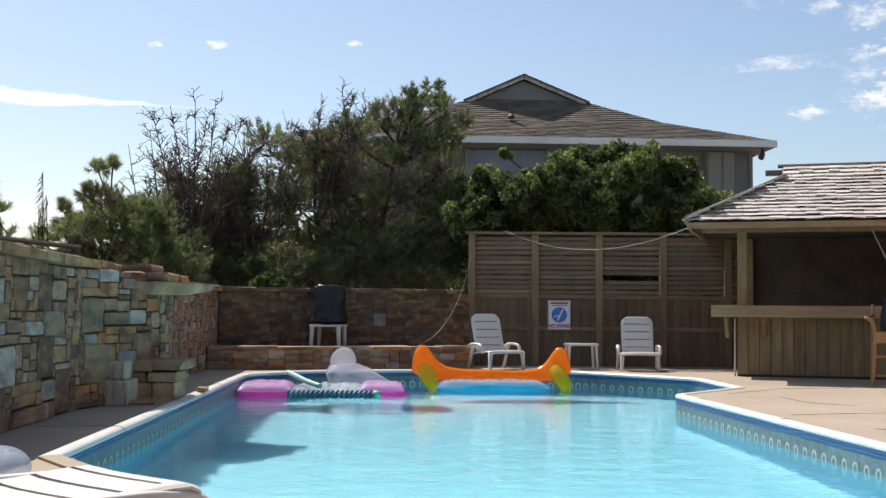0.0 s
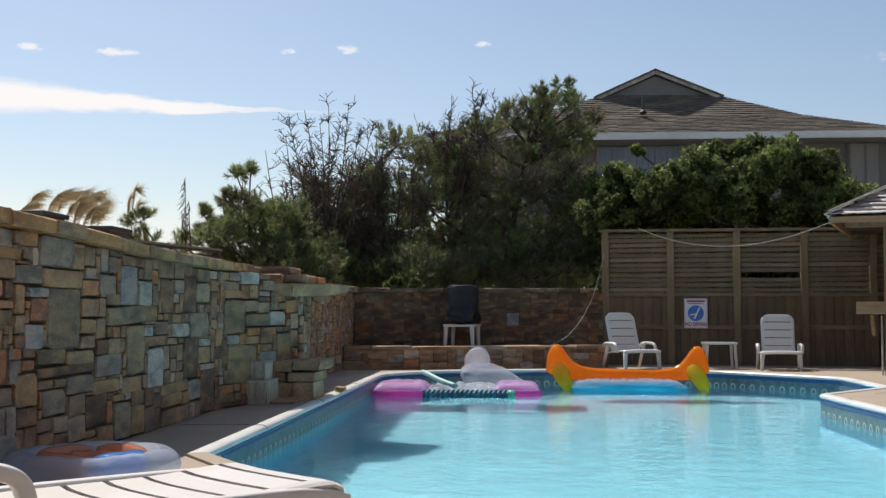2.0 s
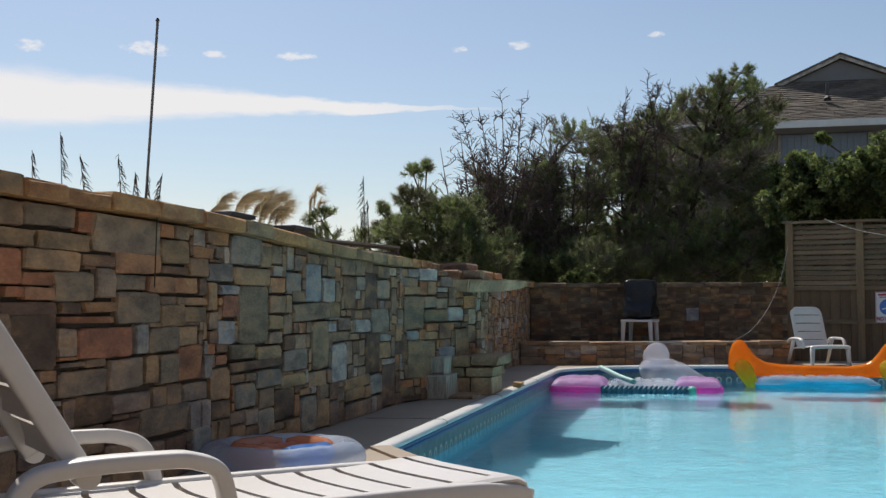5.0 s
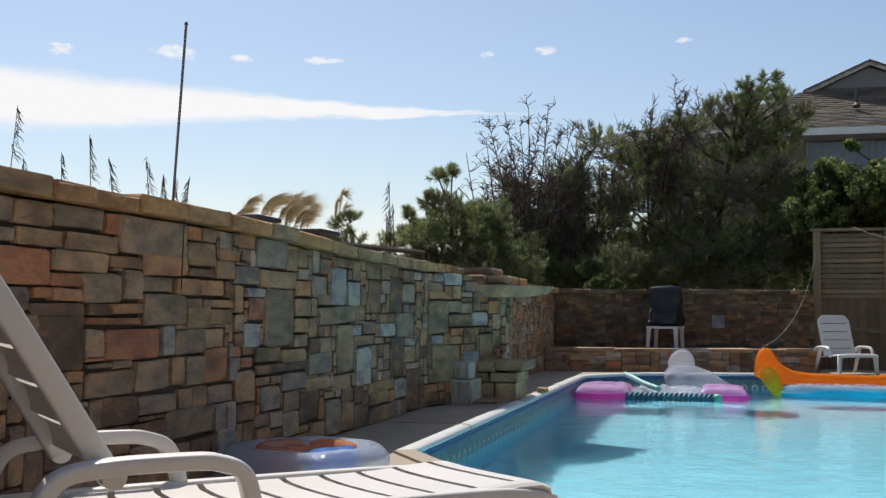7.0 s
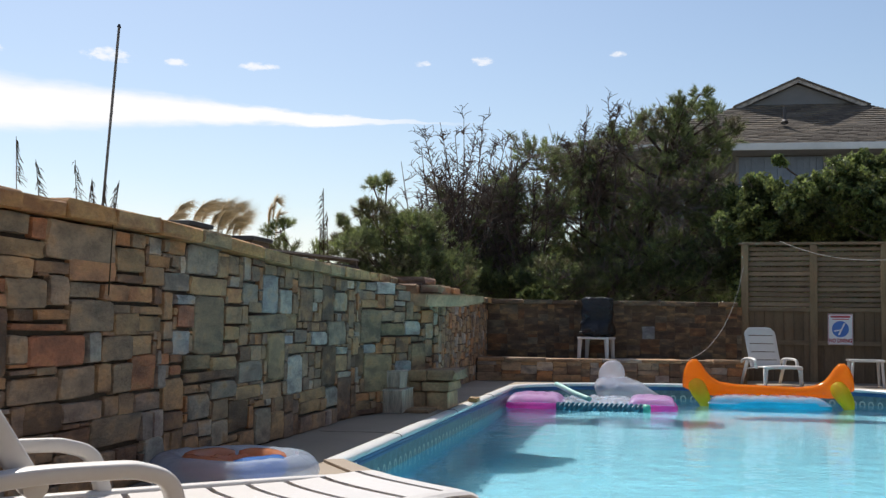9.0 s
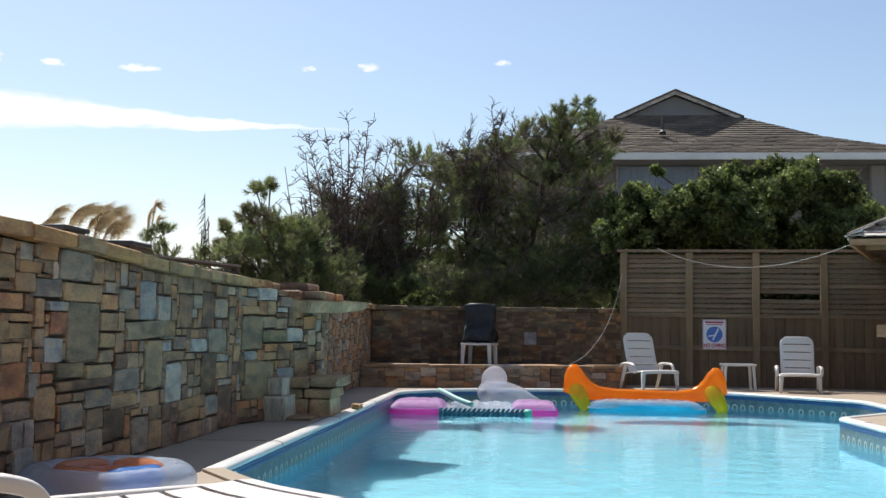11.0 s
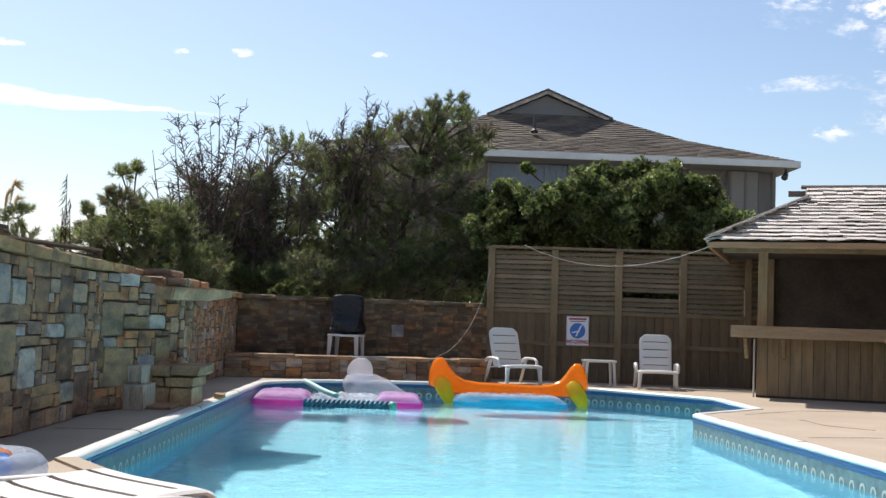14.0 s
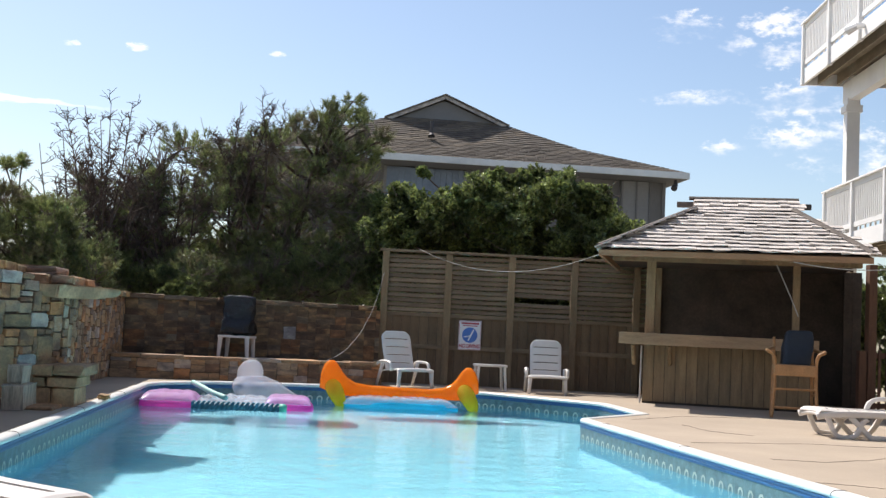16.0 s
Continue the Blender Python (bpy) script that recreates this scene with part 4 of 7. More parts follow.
cv, gv, mv = [bm.verts.new((p[0], p[1], p[2] - 0.07)) for p in CORN], [bm.verts.new((p[0], p[1], p[2] - 0.07)) for p in GAB], [bm.verts.new((p[0], p[1], p[2] - 0.07)) for p in MIDR]
ring_ = (gv[0], gv[1], gv[4], gv[3])
for i in range(4):
    bm.faces.new((cv[i], cv[(i + 1) % 4], mv[(i + 1) % 4], mv[i]))
    bm.faces.new((mv[i], mv[(i + 1) % 4], ring_[(i + 1) % 4], ring_[i]))
for f in ((gv[1], gv[4], gv[5], gv[2]), (gv[0], gv[2], gv[5], gv[3])):
    bm.faces.new(f)
roof = part("roof", bm, M["asphalt_shingle"], house, "brown asphalt shingle hip roof")
for k, q in enumerate(((CORN[0], CORN[1], MIDR[0], MIDR[1]), (MIDR[0], MIDR[1], GAB[0], GAB[1]), (CORN[1], CORN[2], MIDR[1], MIDR[2]), (MIDR[1], MIDR[2], GAB[1], GAB[4]), (CORN[3], CORN[0], MIDR[3], MIDR[0]), (MIDR[3], MIDR[0], GAB[3], GAB[0]))):
    for vf in stepped_slope(*q, 0.145, 60 + k, 0.024):
        o = new("shingle_course", raw_mesh("shingle_course", *vf, M["roof_tabs"]))
        o.parent = roof
bm = bmesh.new()
bm.faces.new([bm.verts.new(p) for p in ((2.95, 39.06, 8.25), (6.35, 39.06, 8.25), (4.55, 39.06, 8.95))])
part("gable_wall", bm, M["bay_paint"], house, "small grey gable wall")
for a, b in ((GAB[0], GAB[2]), (GAB[1], GAB[2])):
    sgn = 1 if a[0] < b[0] else -1
    m = look((a[0] - 0.25 * sgn, 38.86, a[2] - 0.1), (b[0], 38.86, b[2] + 0.02))
    ln = math.hypot(b[0] - a[0] + 0.25 * sgn, b[2] - a[2] + 0.12)
    o = part("barge_board", box(-0.09, 0.09, -0.03, 0.03, -ln, 0, 0.01), M["barge"], house, "weathered barge board")
    o.matrix_basis = m @ pose(0, 0, 0, 0, 0, 90)
for a, b, c in ((GAB[0], GAB[2], 3), (GAB[1], GAB[2], 4)):
    bm = bmesh.new()
    ext = 0.35 * (1 if a[0] > 4.55 else -1)
    pts = [(a[0] + ext, 38.8, a[2] - 0.12), (4.55, 38.8, 9.09), (4.55, 50.2, 9.09), (a[0] + ext, 50.2, a[2] - 0.12)]
    lo_, hi_ = [bm.verts.new(p) for p in pts], [bm.verts.new((p[0], p[1], p[2] + 0.07)) for p in pts]
    bm.faces.new(lo_)
    bm.faces.new(hi_)
    for i in range(4):
        bm.faces.new((lo_[i], lo_[(i + 1) % 4], hi_[(i + 1) % 4], hi_[i]))
    part("gable_roof", bm, M["asphalt_shingle"], house)
part("fascia", box(-3.35, 12.42, 35.93, 35.99, 6.29, 6.50, 0.01), M["fascia"], house, "pale blue-grey painted fascia")
part("side_fascia", box(12.4, 12.46, 35.93, 53.0, 6.29, 6.50, 0.01), M["fascia"], house)
part("soffit", box(-3.3, 12.4, 36.0, 37.2, 6.28, 6.31), M["siding"], house)
part("side_soffit", box(12.0, 12.4, 37.2, 53.0, 6.28, 6.31), M["siding"], house)
part("vent_pipe", tube([(3.98, 37.6, 7.35), (3.98, 37.6, 7.92)], 0.055, 8), M["dark_metal"], house, "dark roof vent pipe")
part("vent_flashing", tube([(3.98, 37.55, 7.4), (3.98, 37.6, 7.52)], [0.12, 0.06], 10), M["dark_metal"], house)
win = part("window", box(2.5, 5.1, 37.14, 37.2, 4.6, 6.24), M["shutter_blue"], house, "blue-grey boarded window shutter")
for x in (2.42, 5.1):
    part("frame", box(x, x + 0.09, 37.06, 37.2, 4.6, 6.24), M["bay_paint"], win)
for k in range(13):
    part("shutter_board", box(2.515 + k * 0.199, 2.70 + k * 0.199, 37.115, 37.139, 4.6, 6.22, 0.004), M["shutter_blue"], win)
o = part("corner_board", box(11.93, 12.04, 37.14, 37.3, 0, 6.28), M["siding"], house)
part("side_bay", box(10.45, 11.47, 36.98, 37.2, 0, 6.25), M["bay_paint"], house, "blue-grey panelled bay")
for x in (10.45, 10.95, 11.41):
    part("trim_board", box(x, x + 0.06, 36.95, 36.98, 0, 6.25), M["siding"], house)
part("eave_lamp", tube([(12.1, 36.3, 6.28), (12.1, 36.3, 6.1), (12.0, 36.15, 5.98)], [0.05, 0.08, 0.11], 8), M["dark_metal"], house, "small floodlight under the eave")

# ---- white balcony house ----
balcony = thing("balcony_house", "white timber beach-house balconies on tall posts", "house")
BD = math.atan2(-0.987, -0.158)
for z, y0, ext in ((6.72, 22.5, 0.0), (3.16, 22.5, -0.55)):
    m = Matrix.Translation((10.2 - ext, 22.5, z)) @ Matrix.Rotation(BD, 4, "Z")
    # floor and rim run on to 30 m, unseen, along with the bounce wall
    fl = part("deck_floor", box(0, 30, 0.05, 3.6, -0.06, 0.0), M["under_wood"], balcony, "balcony floor")
    fl.matrix_basis = m
    for k in range(9):
        o = part("joist", box(0.05, 16, 0.3 + k * 0.4, 0.34 + k * 0.4, -0.28, -0.06), M["under_wood"], fl)
    o = part("rim_board", box(0, 30, 0.0, 0.05, -0.3, 0.02, 0.006), M["white_paint"], balcony)
    o.matrix_basis = m
    o = part("end_board", box(-0.04, 0.0, 0.0, 3.6, -0.3, 0.02, 0.006), M["white_paint"], balcony)
    o.matrix_basis = m
    rl = part("handrail", box(-0.06, 16, -0.06, 0.11, 0.98, 1.02, 0.008), M["white_paint"], balcony)
    rl.matrix_basis = m
    o = part("upper_rail", box(0, 16, 0.0, 0.045, 0.88, 0.98), M["white_paint"], rl)
    o = part("lower_rail", box(0, 16, 0.0, 0.045, 0.10, 0.19), M["white_paint"], rl)
    bal = None
    for k in range(120):
        if bal is None:
            bal = part("baluster", box(-0.018, 0.018, 0.005, 0.04, 0.18, 0.9), M["white_paint"], rl)
        else:
            o = new("baluster", bal.data)
            o.parent, o.location = rl, (k * 0.105, 0, 0)
    o = part("end_handrail", box(-0.06, 0.11, 0.11, 3.6, 0.98, 1.02, 0.008), M["white_paint"], balcony)
    o.matrix_basis = m
    for k in range(34):
        o = new("baluster", bal.data)
        o.parent, o.matrix_basis = rl, pose(0.0, k * 0.105 + 0.02, 0, 0, 0, 90)
    for x in (0.05, 1.85, 3.65, 5.45):
        o = part("rail_post", box(x - 0.05, x + 0.05, -0.05, 0.05, -0.32, 1.0, 0.006), M["white_paint"], balcony)
        o.matrix_basis = m
m = Matrix.Translation((10.2, 22.5, 0)) @ Matrix.Rotation(BD, 4, "Z")
o = part("support_beam", box(0.2, 16, 0.78, 0.98, 6.0, 6.42, 0.01), M["white_paint"], balcony)
o.matrix_basis = m
for x in (0.5, 4.2, 8.0):
    o = part("tall_post", box(x - 0.13, x + 0.13, 0.75, 1.01, -0.03, 6.05, 0.012), M["white_paint"], balcony, "tall square white post")
    o.matrix_basis = m
    q = part("collar", box(x - 0.17, x + 0.17, 0.71, 1.05, 5.75, 5.9, 0.01), M["white_paint"], o)
# carried on out of view so its sunlit white bounces onto the west wall
o = part("house_wall", box(0.0, 30, 3.6, 3.9, -0.03, 9.5), M["white_paint"], balcony)
o.matrix_basis = m
lamp = part("floodlight", tube([(3.9, -0.02, 6.62), (3.92, -0.14, 6.6), (3.75, -0.26, 6.55)], [0.05, 0.06, 0.085], 8), M["white_paint"], balcony, "white twin floodlight under the rim")
lamp.matrix_basis = m

# unseen wall added behind the camera to darken the near west wall
closing = thing("sky_block_wall", "added plain grey wall out of view that blocks sky light", "wall", kind="structure")
part("siding", box(-3.0, 9.0, -6.3, -6.0, -0.03, 6.5), M["siding"], closing)

# ---- dunes beyond the wall ----
bm = bmesh.new()
NX, NY = 40, 50
grid = [[None] * (NY + 1) for _ in range(NX + 1)]
for i in range(NX + 1):
    for j in range(NY + 1):
        x, y = -3.0 - 42 * (i / NX) ** 1.6, -6 + 70 * j / NY
        h = 1.1 + 0.35 * noise.noise((x * 0.2, y * 0.2, 0)) + 0.12 * noise.noise((x * 0.9, y * 0.9, 3))
        h *= min(1, max(0, 1 - (abs(x) - 16) / 25))
        if y > 17.5:
            h *= max(0.1, 1 - (y - 17.5) / 10)
        grid[i][j] = bm.verts.new((x, y, h))
for i in range(NX):
    for j in range(NY):
        bm.faces.new((grid[i][j], grid[i + 1][j], grid[i + 1][j + 1], grid[i][j + 1]))
tagged(part("dune", bm, M["sand"], None, smooth=True), "sandy dune bank behind the stone wall", "dune", kind="structure")


# ---- trees ----
def add_leaves(verts, faces, c, out, rnd, n=7, length=0.095, wid=0.026):
    out = out.normalized()
    for _ in range(n):
        d = (out * rnd.uniform(0.15, 0.8) + Vector((rnd.gauss(0, 0.6), rnd.gauss(0, 0.6), rnd.gauss(0, 0.6)))).normalized()
        s = d.cross(out + Vector((rnd.gauss(0, 0.3), rnd.gauss(0, 0.3), rnd.gauss(0, 0.3)))).normalized() * wid * rnd.uniform(0.8, 1.2)
        ln = length * rnd.uniform(0.7, 1.2)
        nn = s.cross(d).normalized() * 0.012
        i = len(verts)
        verts += [c + d * 0.01, c + d * ln * 0.55 - s + nn, c + d * ln, c + d * ln * 0.55 + s + nn]
        faces += [(i, i + 1, i + 2), (i, i + 2, i + 3)]


def limb(bm, a, b, r0, r1, rnd, sag=0.2, steps=5, n=6):
    a, b = Vector(a), Vector(b)
    ln = (b - a).length
    mid = a.lerp(b, 0.5) + Vector((rnd.uniform(-1, 1), rnd.uniform(-1, 1), rnd.uniform(-1, 0.3))) * ln * sag
    pts = [a * (1 - t) ** 2 + mid * 2 * t * (1 - t) + b * t * t for t in (k / steps for k in range(steps + 1))]
    add_tube(bm, pts, [r0 + (r1 - r0) * k / steps for k in range(steps + 1)], n)
    return pts


def shoot(verts, faces, a, d, rnd, ln=0.17, n=46, needle=0.115):
    """A bottle-brush shoot: needles that point forwards all round its tip."""
    d = d.normalized()
    for k in range(n):
        p = a + d * ln * rnd.random() ** 0.7
        e = (d * rnd.uniform(0.35, 1.1) + Vector((rnd.gauss(0, 0.48), rnd.gauss(0, 0.48), rnd.gauss(0, 0.48)))).normalized() * needle * rnd.uniform(0.7, 1.15)
        s = e.cross(Vector((rnd.uniform(-1, 1), rnd.uniform(-1, 1), rnd.uniform(-1, 1)))).normalized() * 0.0052
        i = len(verts)
        verts += [p - s, p + s, p + e]
        faces.append((i, i + 1, i + 2))


def clump_tree(name, label, base, clumps, depth, kind, seed, density=1.0, trunk_r=0.14, bare=0.12):
    """A tree or shrub: tapered trunk, a limb to each clump, forked twigs, and many separate leaves or needle shoots."""
    rnd = random.Random(seed)
    bx, by = base
    tree = thing(name, label, "tree" if kind == "pine" else "shrub", Matrix.Translation((bx, by, 0)))
    off = Vector((bx, by, 0))
    top = max(c[1] for c in clumps)
    crest = Vector((sum(c[0] for c in clumps) / len(clumps) - bx, 0.25, top * 0.78))
    bm = bmesh.new()
    stem = limb(bm, Vector((0, 0, -0.05)), crest, trunk_r, trunk_r * 0.3, rnd, 0.06, 10, 8)
    part("trunk", bm, M["bark"], tree, smooth=True)
    tw = bmesh.new()
    verts, faces = [], []
    for cx, cz, r in clumps:
        c = Vector((cx, depth + rnd.uniform(-0.6, 0.6), cz))
        bm = bmesh.new()
        root_ = min(stem, key=lambda p: abs(p.z - max(0.3, cz - 0.45 - 0.25 * abs(cx - bx - p.x))))
        limb(bm, root_, c - off, trunk_r * 0.36, 0.014, rnd, 0.14, 7)
        part("limb", bm, M["bark"], tree, smooth=True)
        subs = max(4, int(density * 46 * (r / 0.5) ** 2))
        for k in range(subs):
            d = Vector((rnd.gauss(0, 1), rnd.gauss(0, 1), rnd.gauss(0, 0.9))).normalized()
            far = r * rnd.uniform(0.25, 1.12)
            tip = c + Vector((d.x * far, d.y * far * 1.2, d.z * far * 0.95))
            root = c - d * 0.1 * r
            limb(tw, root - off, tip - off, 0.016, 0.006, rnd, 0.22, 3, 3)
            if rnd.random() < (bare if cz < 4.3 or kind != "pine" else 0.1):
                for _ in range(8):
                    st_ = root.lerp(tip, rnd.uniform(0.3, 1.0))
                    e = st_ + (d * 0.6 + Vector((rnd.gauss(0, 0.6), rnd.gauss(0, 0.6), rnd.gauss(0.2, 0.5)))) * rnd.uniform(0.15, 0.42)
                    bend = Vector((rnd.gauss(0, 0.04), rnd.gauss(0, 0.04), rnd.gauss(0, 0.04)))
                    add_tube(tw, [st_ - off, st_.lerp(e, 0.55) + bend - off, e - off], [0.009, 0.007, 0.004], 3)
                continue
            sr = min(rnd.uniform(0.1, 0.24), r * 0.5)
            for _ in range(6 if kind == "pine" else 20):
                q = Vector((rnd.gauss(0, 1), rnd.gauss(0, 1), rnd.gauss(0, 0.8))).normalized()
                p = tip + q * sr * rnd.uniform(0.2, 1.0)
                o = q * 0.55 + d * 0.55 + Vector((0, 0, 0.6))
                if kind == "pine":
                    shoot(verts, faces, p - off, o, rnd, min(0.17, 0.05 + r * 0.6))
                else:
                    add_leaves(verts, faces, p - off, o, rnd)
    ob = part("twig_mass", tw, M["twig"], tree)
    ob["kind"] = "stuff"
    o = new("crown", raw_mesh("crown", verts, faces, M["needle"] if kind == "pine" else M["leaf"]))
    o.parent = tree
    return tree


PINE_A = [(0.76, 5.26, 0.13), (0.70, 5.08, 0.12), (0.45, 4.98, 0.2), (0.3, 4.78, 0.28), (0.98, 4.9, 0.14), (1.05, 4.72, 0.26), (1.28, 4.5, 0.2), (0.23, 4.72, 0.33), (-0.32, 4.62, 0.40), (0.47, 4.12, 0.62), (-0.75, 4.2, 0.5), (-1.41, 3.98, 0.55), (-1.16, 3.3, 0.77), (-0.05, 3.22, 0.77), (1.13, 4.36, 0.34),
          (-2.07, 3.85, 0.5), (-1.92, 2.94, 0.77), (0.84, 2.91, 0.66), (-0.47, 2.32, 0.66), (-1.34, 1.96, 0.6), (0.53, 2.02, 0.6), (0.95, 3.6, 0.5), (1.35, 3.0, 0.5), (1.3, 2.2, 0.5)]
PINE_B = [(-2.41, 4.05, 0.33), (-2.72, 3.5, 0.38), (-2.79, 2.93, 0.6), (-3.42, 2.6, 0.55), (-3.93, 2.2, 0.5), (-3.18, 1.96, 0.52), (-4.3, 2.5, 0.36), (-2.34, 2.31, 0.63)]
SHRUB = [(-4.66, 3.08, 0.09), (-4.47, 3.17, 0.09), (-4.72, 2.62, 0.1), (-4.95, 2.75, 0.11), (-5.08, 2.5, 0.14), (-5.3, 2.42, 0.1), (-5.45, 2.2, 0.14), (-4.6, 2.35, 0.28), (-4.9, 2.1, 0.3), (-5.2, 1.95, 0.28), (-4.11, 1.9, 0.42), (-5.6, 1.9, 0.16), (-3.6, 1.75, 0.4), (-4.2, 2.4, 0.25), (-5.3, 1.5, 0.35), (-4.8, 1.6, 0.42), (-4.3, 1.55, 0.42), (-5.8, 1.55, 0.22), (-3.7, 1.45, 0.4), (-3.2, 1.4, 0.35)]
SHRUB += [(-4.99, 2.29, 0.20), (-4.72, 2.58, 0.18), (-4.43, 2.49, 0.22), (-4.10, 2.41, 0.24), (-3.77, 2.33, 0.24), (-4.89, 2.10, 0.24), (-3.94, 2.04, 0.26), (-4.51, 2.16, 0.26), (-5.31, 2.19, 0.16)]
HEDGE = [(1.45 + 0.38 * k, 3.16 + 0.13 * math.sin(k * 1.7) + (0.14 if 5 < k < 10 else -0.16 if k < 4 else 0.0), 0.37) for k in range(12)]
HEDGE += [(1.5 + 0.55 * k, 2.62, 0.46) for k in range(9)] + [(2.04, 3.72, 0.1), (6.0, 2.75, 0.3), (3.55, 3.66, 0.24), (4.1, 3.72, 0.28), (4.7, 3.7, 0.26), (5.35, 3.5, 0.24), (3.85, 3.6, 0.26), (4.4, 3.66, 0.26), (5.05, 3.56, 0.24), (1.6, 3.3, 0.18)] + [(1.8 + 0.8 * k, 1.6, 0.55) for k in range(6)]
clump_tree("pine_tree", "dark green wind-shaped pine tree behind the wall", (-0.5, 22.0), PINE_A, 22.0, "pine", 21, 0.7, 0.11, 0.45)
clump_tree("pine_tree", "low spreading green pine with bare inner twigs", (-2.9, 21.0), PINE_B, 21.0, "pine", 22, 0.7, 0.08, 0.5)
clump_tree("pine_shrub", "small bushy green pine shrub beside the wall", (-4.7, 18.8), SHRUB, 18.6, "pine", 23, 0.9, 0.02)
clump_tree("hedge_shrub", "dense glossy green broadleaf hedge behind the fence", (3.4, 20.5), HEDGE, 20.5, "leaf", 24, 1.35, 0.03, 0.03)
INNER = [(-4.6, 1.6, 0.5), (-3.9, 1.7, 0.6), (-3.2, 2.2, 0.7), (-2.6, 1.6, 0.6), (-2.4, 3.0, 0.7), (-1.7, 2.2, 0.7), (-1.6, 3.4, 0.7), (-0.9, 1.6, 0.6), (-0.7, 2.8, 0.8), (-0.6, 3.8, 0.6), (0.1, 2.0, 0.7), (0.3, 3.6, 0.7), (0.9, 2.4, 0.7), (1.0, 3.4, 0.6), (1.5, 1.9, 0.6)]
clump_tree("pine_thicket", "shaded tangled pine thicket behind the front trees", (-1.4, 23.4), INNER, 23.2, "pine", 26, 0.3, 0.08, 0.45)
BACK_HEDGE = [(2.1, 2.4, 0.55), (2.7, 2.7, 0.5), (3.2, 2.4, 0.6), (3.9, 2.8, 0.55), (4.6, 2.4, 0.6), (5.2, 2.7, 0.45), (5.7, 2.3, 0.45), (2.4, 2.0, 0.6), (4.0, 2.0, 0.6), (5.3, 2.0, 0.5), (6.3, 2.2, 0.4)]
clump_tree("hedge_shrub", "shaded inner part of the broadleaf hedge", (3.9, 21.5), BACK_HEDGE, 21.5, "leaf", 27, 0.9, 0.1, 0.05)
LIT = [(-2.2, 1.5, 0.3), (-1.8, 1.55, 0.32), (-1.4, 1.5, 0.3), (-2.6, 1.45, 0.28)]
clump_tree("pine_shrub", "sunlit green pine tufts above the back wall", (-1.9, 19.6), LIT, 19.6, "pine", 35, 0.9, 0.05, 0.1)
FAR = [(-5.8 + 0.85 * k, 1.7 + 0.25 * math.sin(k * 2.1), 0.9) for k in range(9)]
clump_tree("far_thicket", "dense dark shrubs standing behind the pine trees", (-2.2, 26.5), FAR, 26.5, "leaf", 37, 0.7, 0.1, 0.05)
LOW = [(-2.4, 1.45, 0.5), (-1.6, 1.5, 0.5), (-0.8, 1.55, 0.55), (0.0, 1.6, 0.5), (0.8, 1.65, 0.5), (-3.1, 1.45, 0.5), (1.3, 1.8, 0.45), (-3.7, 1.5, 0.45)]
clump_tree("pine_thicket", "dark low pine growth along the back wall", (-0.9, 21.0), LOW, 21.0, "pine", 25, 0.9, 0.04, 0.12)
clump_tree("low_shrub", "young light green shrub above the back wall", (-2.0, 19.0), [(-2.05, 1.36, 0.12), (-2.2, 1.25, 0.14), (-1.8, 1.2, 0.15)], 19.0, "leaf", 28, 1.0, 0.03)
clump_tree("hedge_shrub", "green shrub growing beyond the bar", (9.6, 19.0), [(9.2, 1.5, 0.45), (9.7, 1.75, 0.4), (9.5, 0.9, 0.5), (10.2, 1.4, 0.5), (9.9, 0.6, 0.5), (9.3, 0.5, 0.4), (10.6, 1.9, 0.5)], 19.0, "leaf", 29, 0.9, 0.03)


def bare_shrub(label, base, tips, depth, seed, z0=1.2):
    """Dead upright branches that fork into fine twigs."""
    rnd = random.Random(seed)
    shrub = thing("bare_shrub", label, "shrub", Matrix.Translation((*base, 0)))
    off = Vector((*base, 0))
    for tx, tz in tips:
        bm = bmesh.new()
        a = Vector((base[0] + rnd.uniform(-0.3, 0.3), base[1], z0 - 0.4)) - off
        b = Vector((tx, depth + rnd.uniform(-0.4, 0.4), tz)) - off
        pts = limb(bm, a, b, 0.026, 0.005, rnd, 0.12, 8, 4)
        for k in range(24):
            n_ = rnd.randrange(2, 8)
            p = pts[n_].lerp(pts[n_ + 1], rnd.random())
            d = Vector((rnd.uniform(-0.5, 0.5), rnd.uniform(-0.3, 0.3), rnd.uniform(0.1, 0.7))) * rnd.uniform(0.3, 0.85) * (1.15 - n_ * 0.09)
            sub = limb(bm, p, p + d, 0.011, 0.0045, rnd, 0.22, 5, 3)
            for _ in range(6):
                q = sub[rnd.randrange(1, 6)]
                e = q + Vector((rnd.uniform(-0.3, 0.3), rnd.uniform(-0.2, 0.2), rnd.uniform(-0.02, 0.3))) * rnd.uniform(0.25, 0.7)
                add_tube(bm, [q, q.lerp(e, 0.5) + Vector((rnd.gauss(0, 0.015), 0, 0.015)), e], [0.0062, 0.0055, 0.004], 3)
        part("branch", bm, M["bark"], shrub)
    return shrub


bare_shrub("leafless dead brown shrub with fine upright twigs", (-3.7, 20.0), [(-4.55, 3.7), (-4.3, 4.0), (-4.15, 4.25), (-3.85, 4.4), (-3.6, 4.2), (-3.45, 4.5), (-3.1, 4.55), (-3.3, 4.1), (-2.95, 4.2), (-4.0, 3.6), (-4.3, 3.2), (-2.7, 4.1), (-3.75, 3.9)], 20.0, 31)
TWIGS = [(-4.24, 2.87, 0.35), (-3.82, 3.10, 0.40), (-3.29, 3.33, 0.40), (-3.79, 2.51, 0.40), (-3.16, 2.74, 0.45), (-2.74, 3.19, 0.40), (-4.15, 3.25, 0.25), (-3.46, 2.14, 0.40), (-2.81, 2.21, 0.45)]
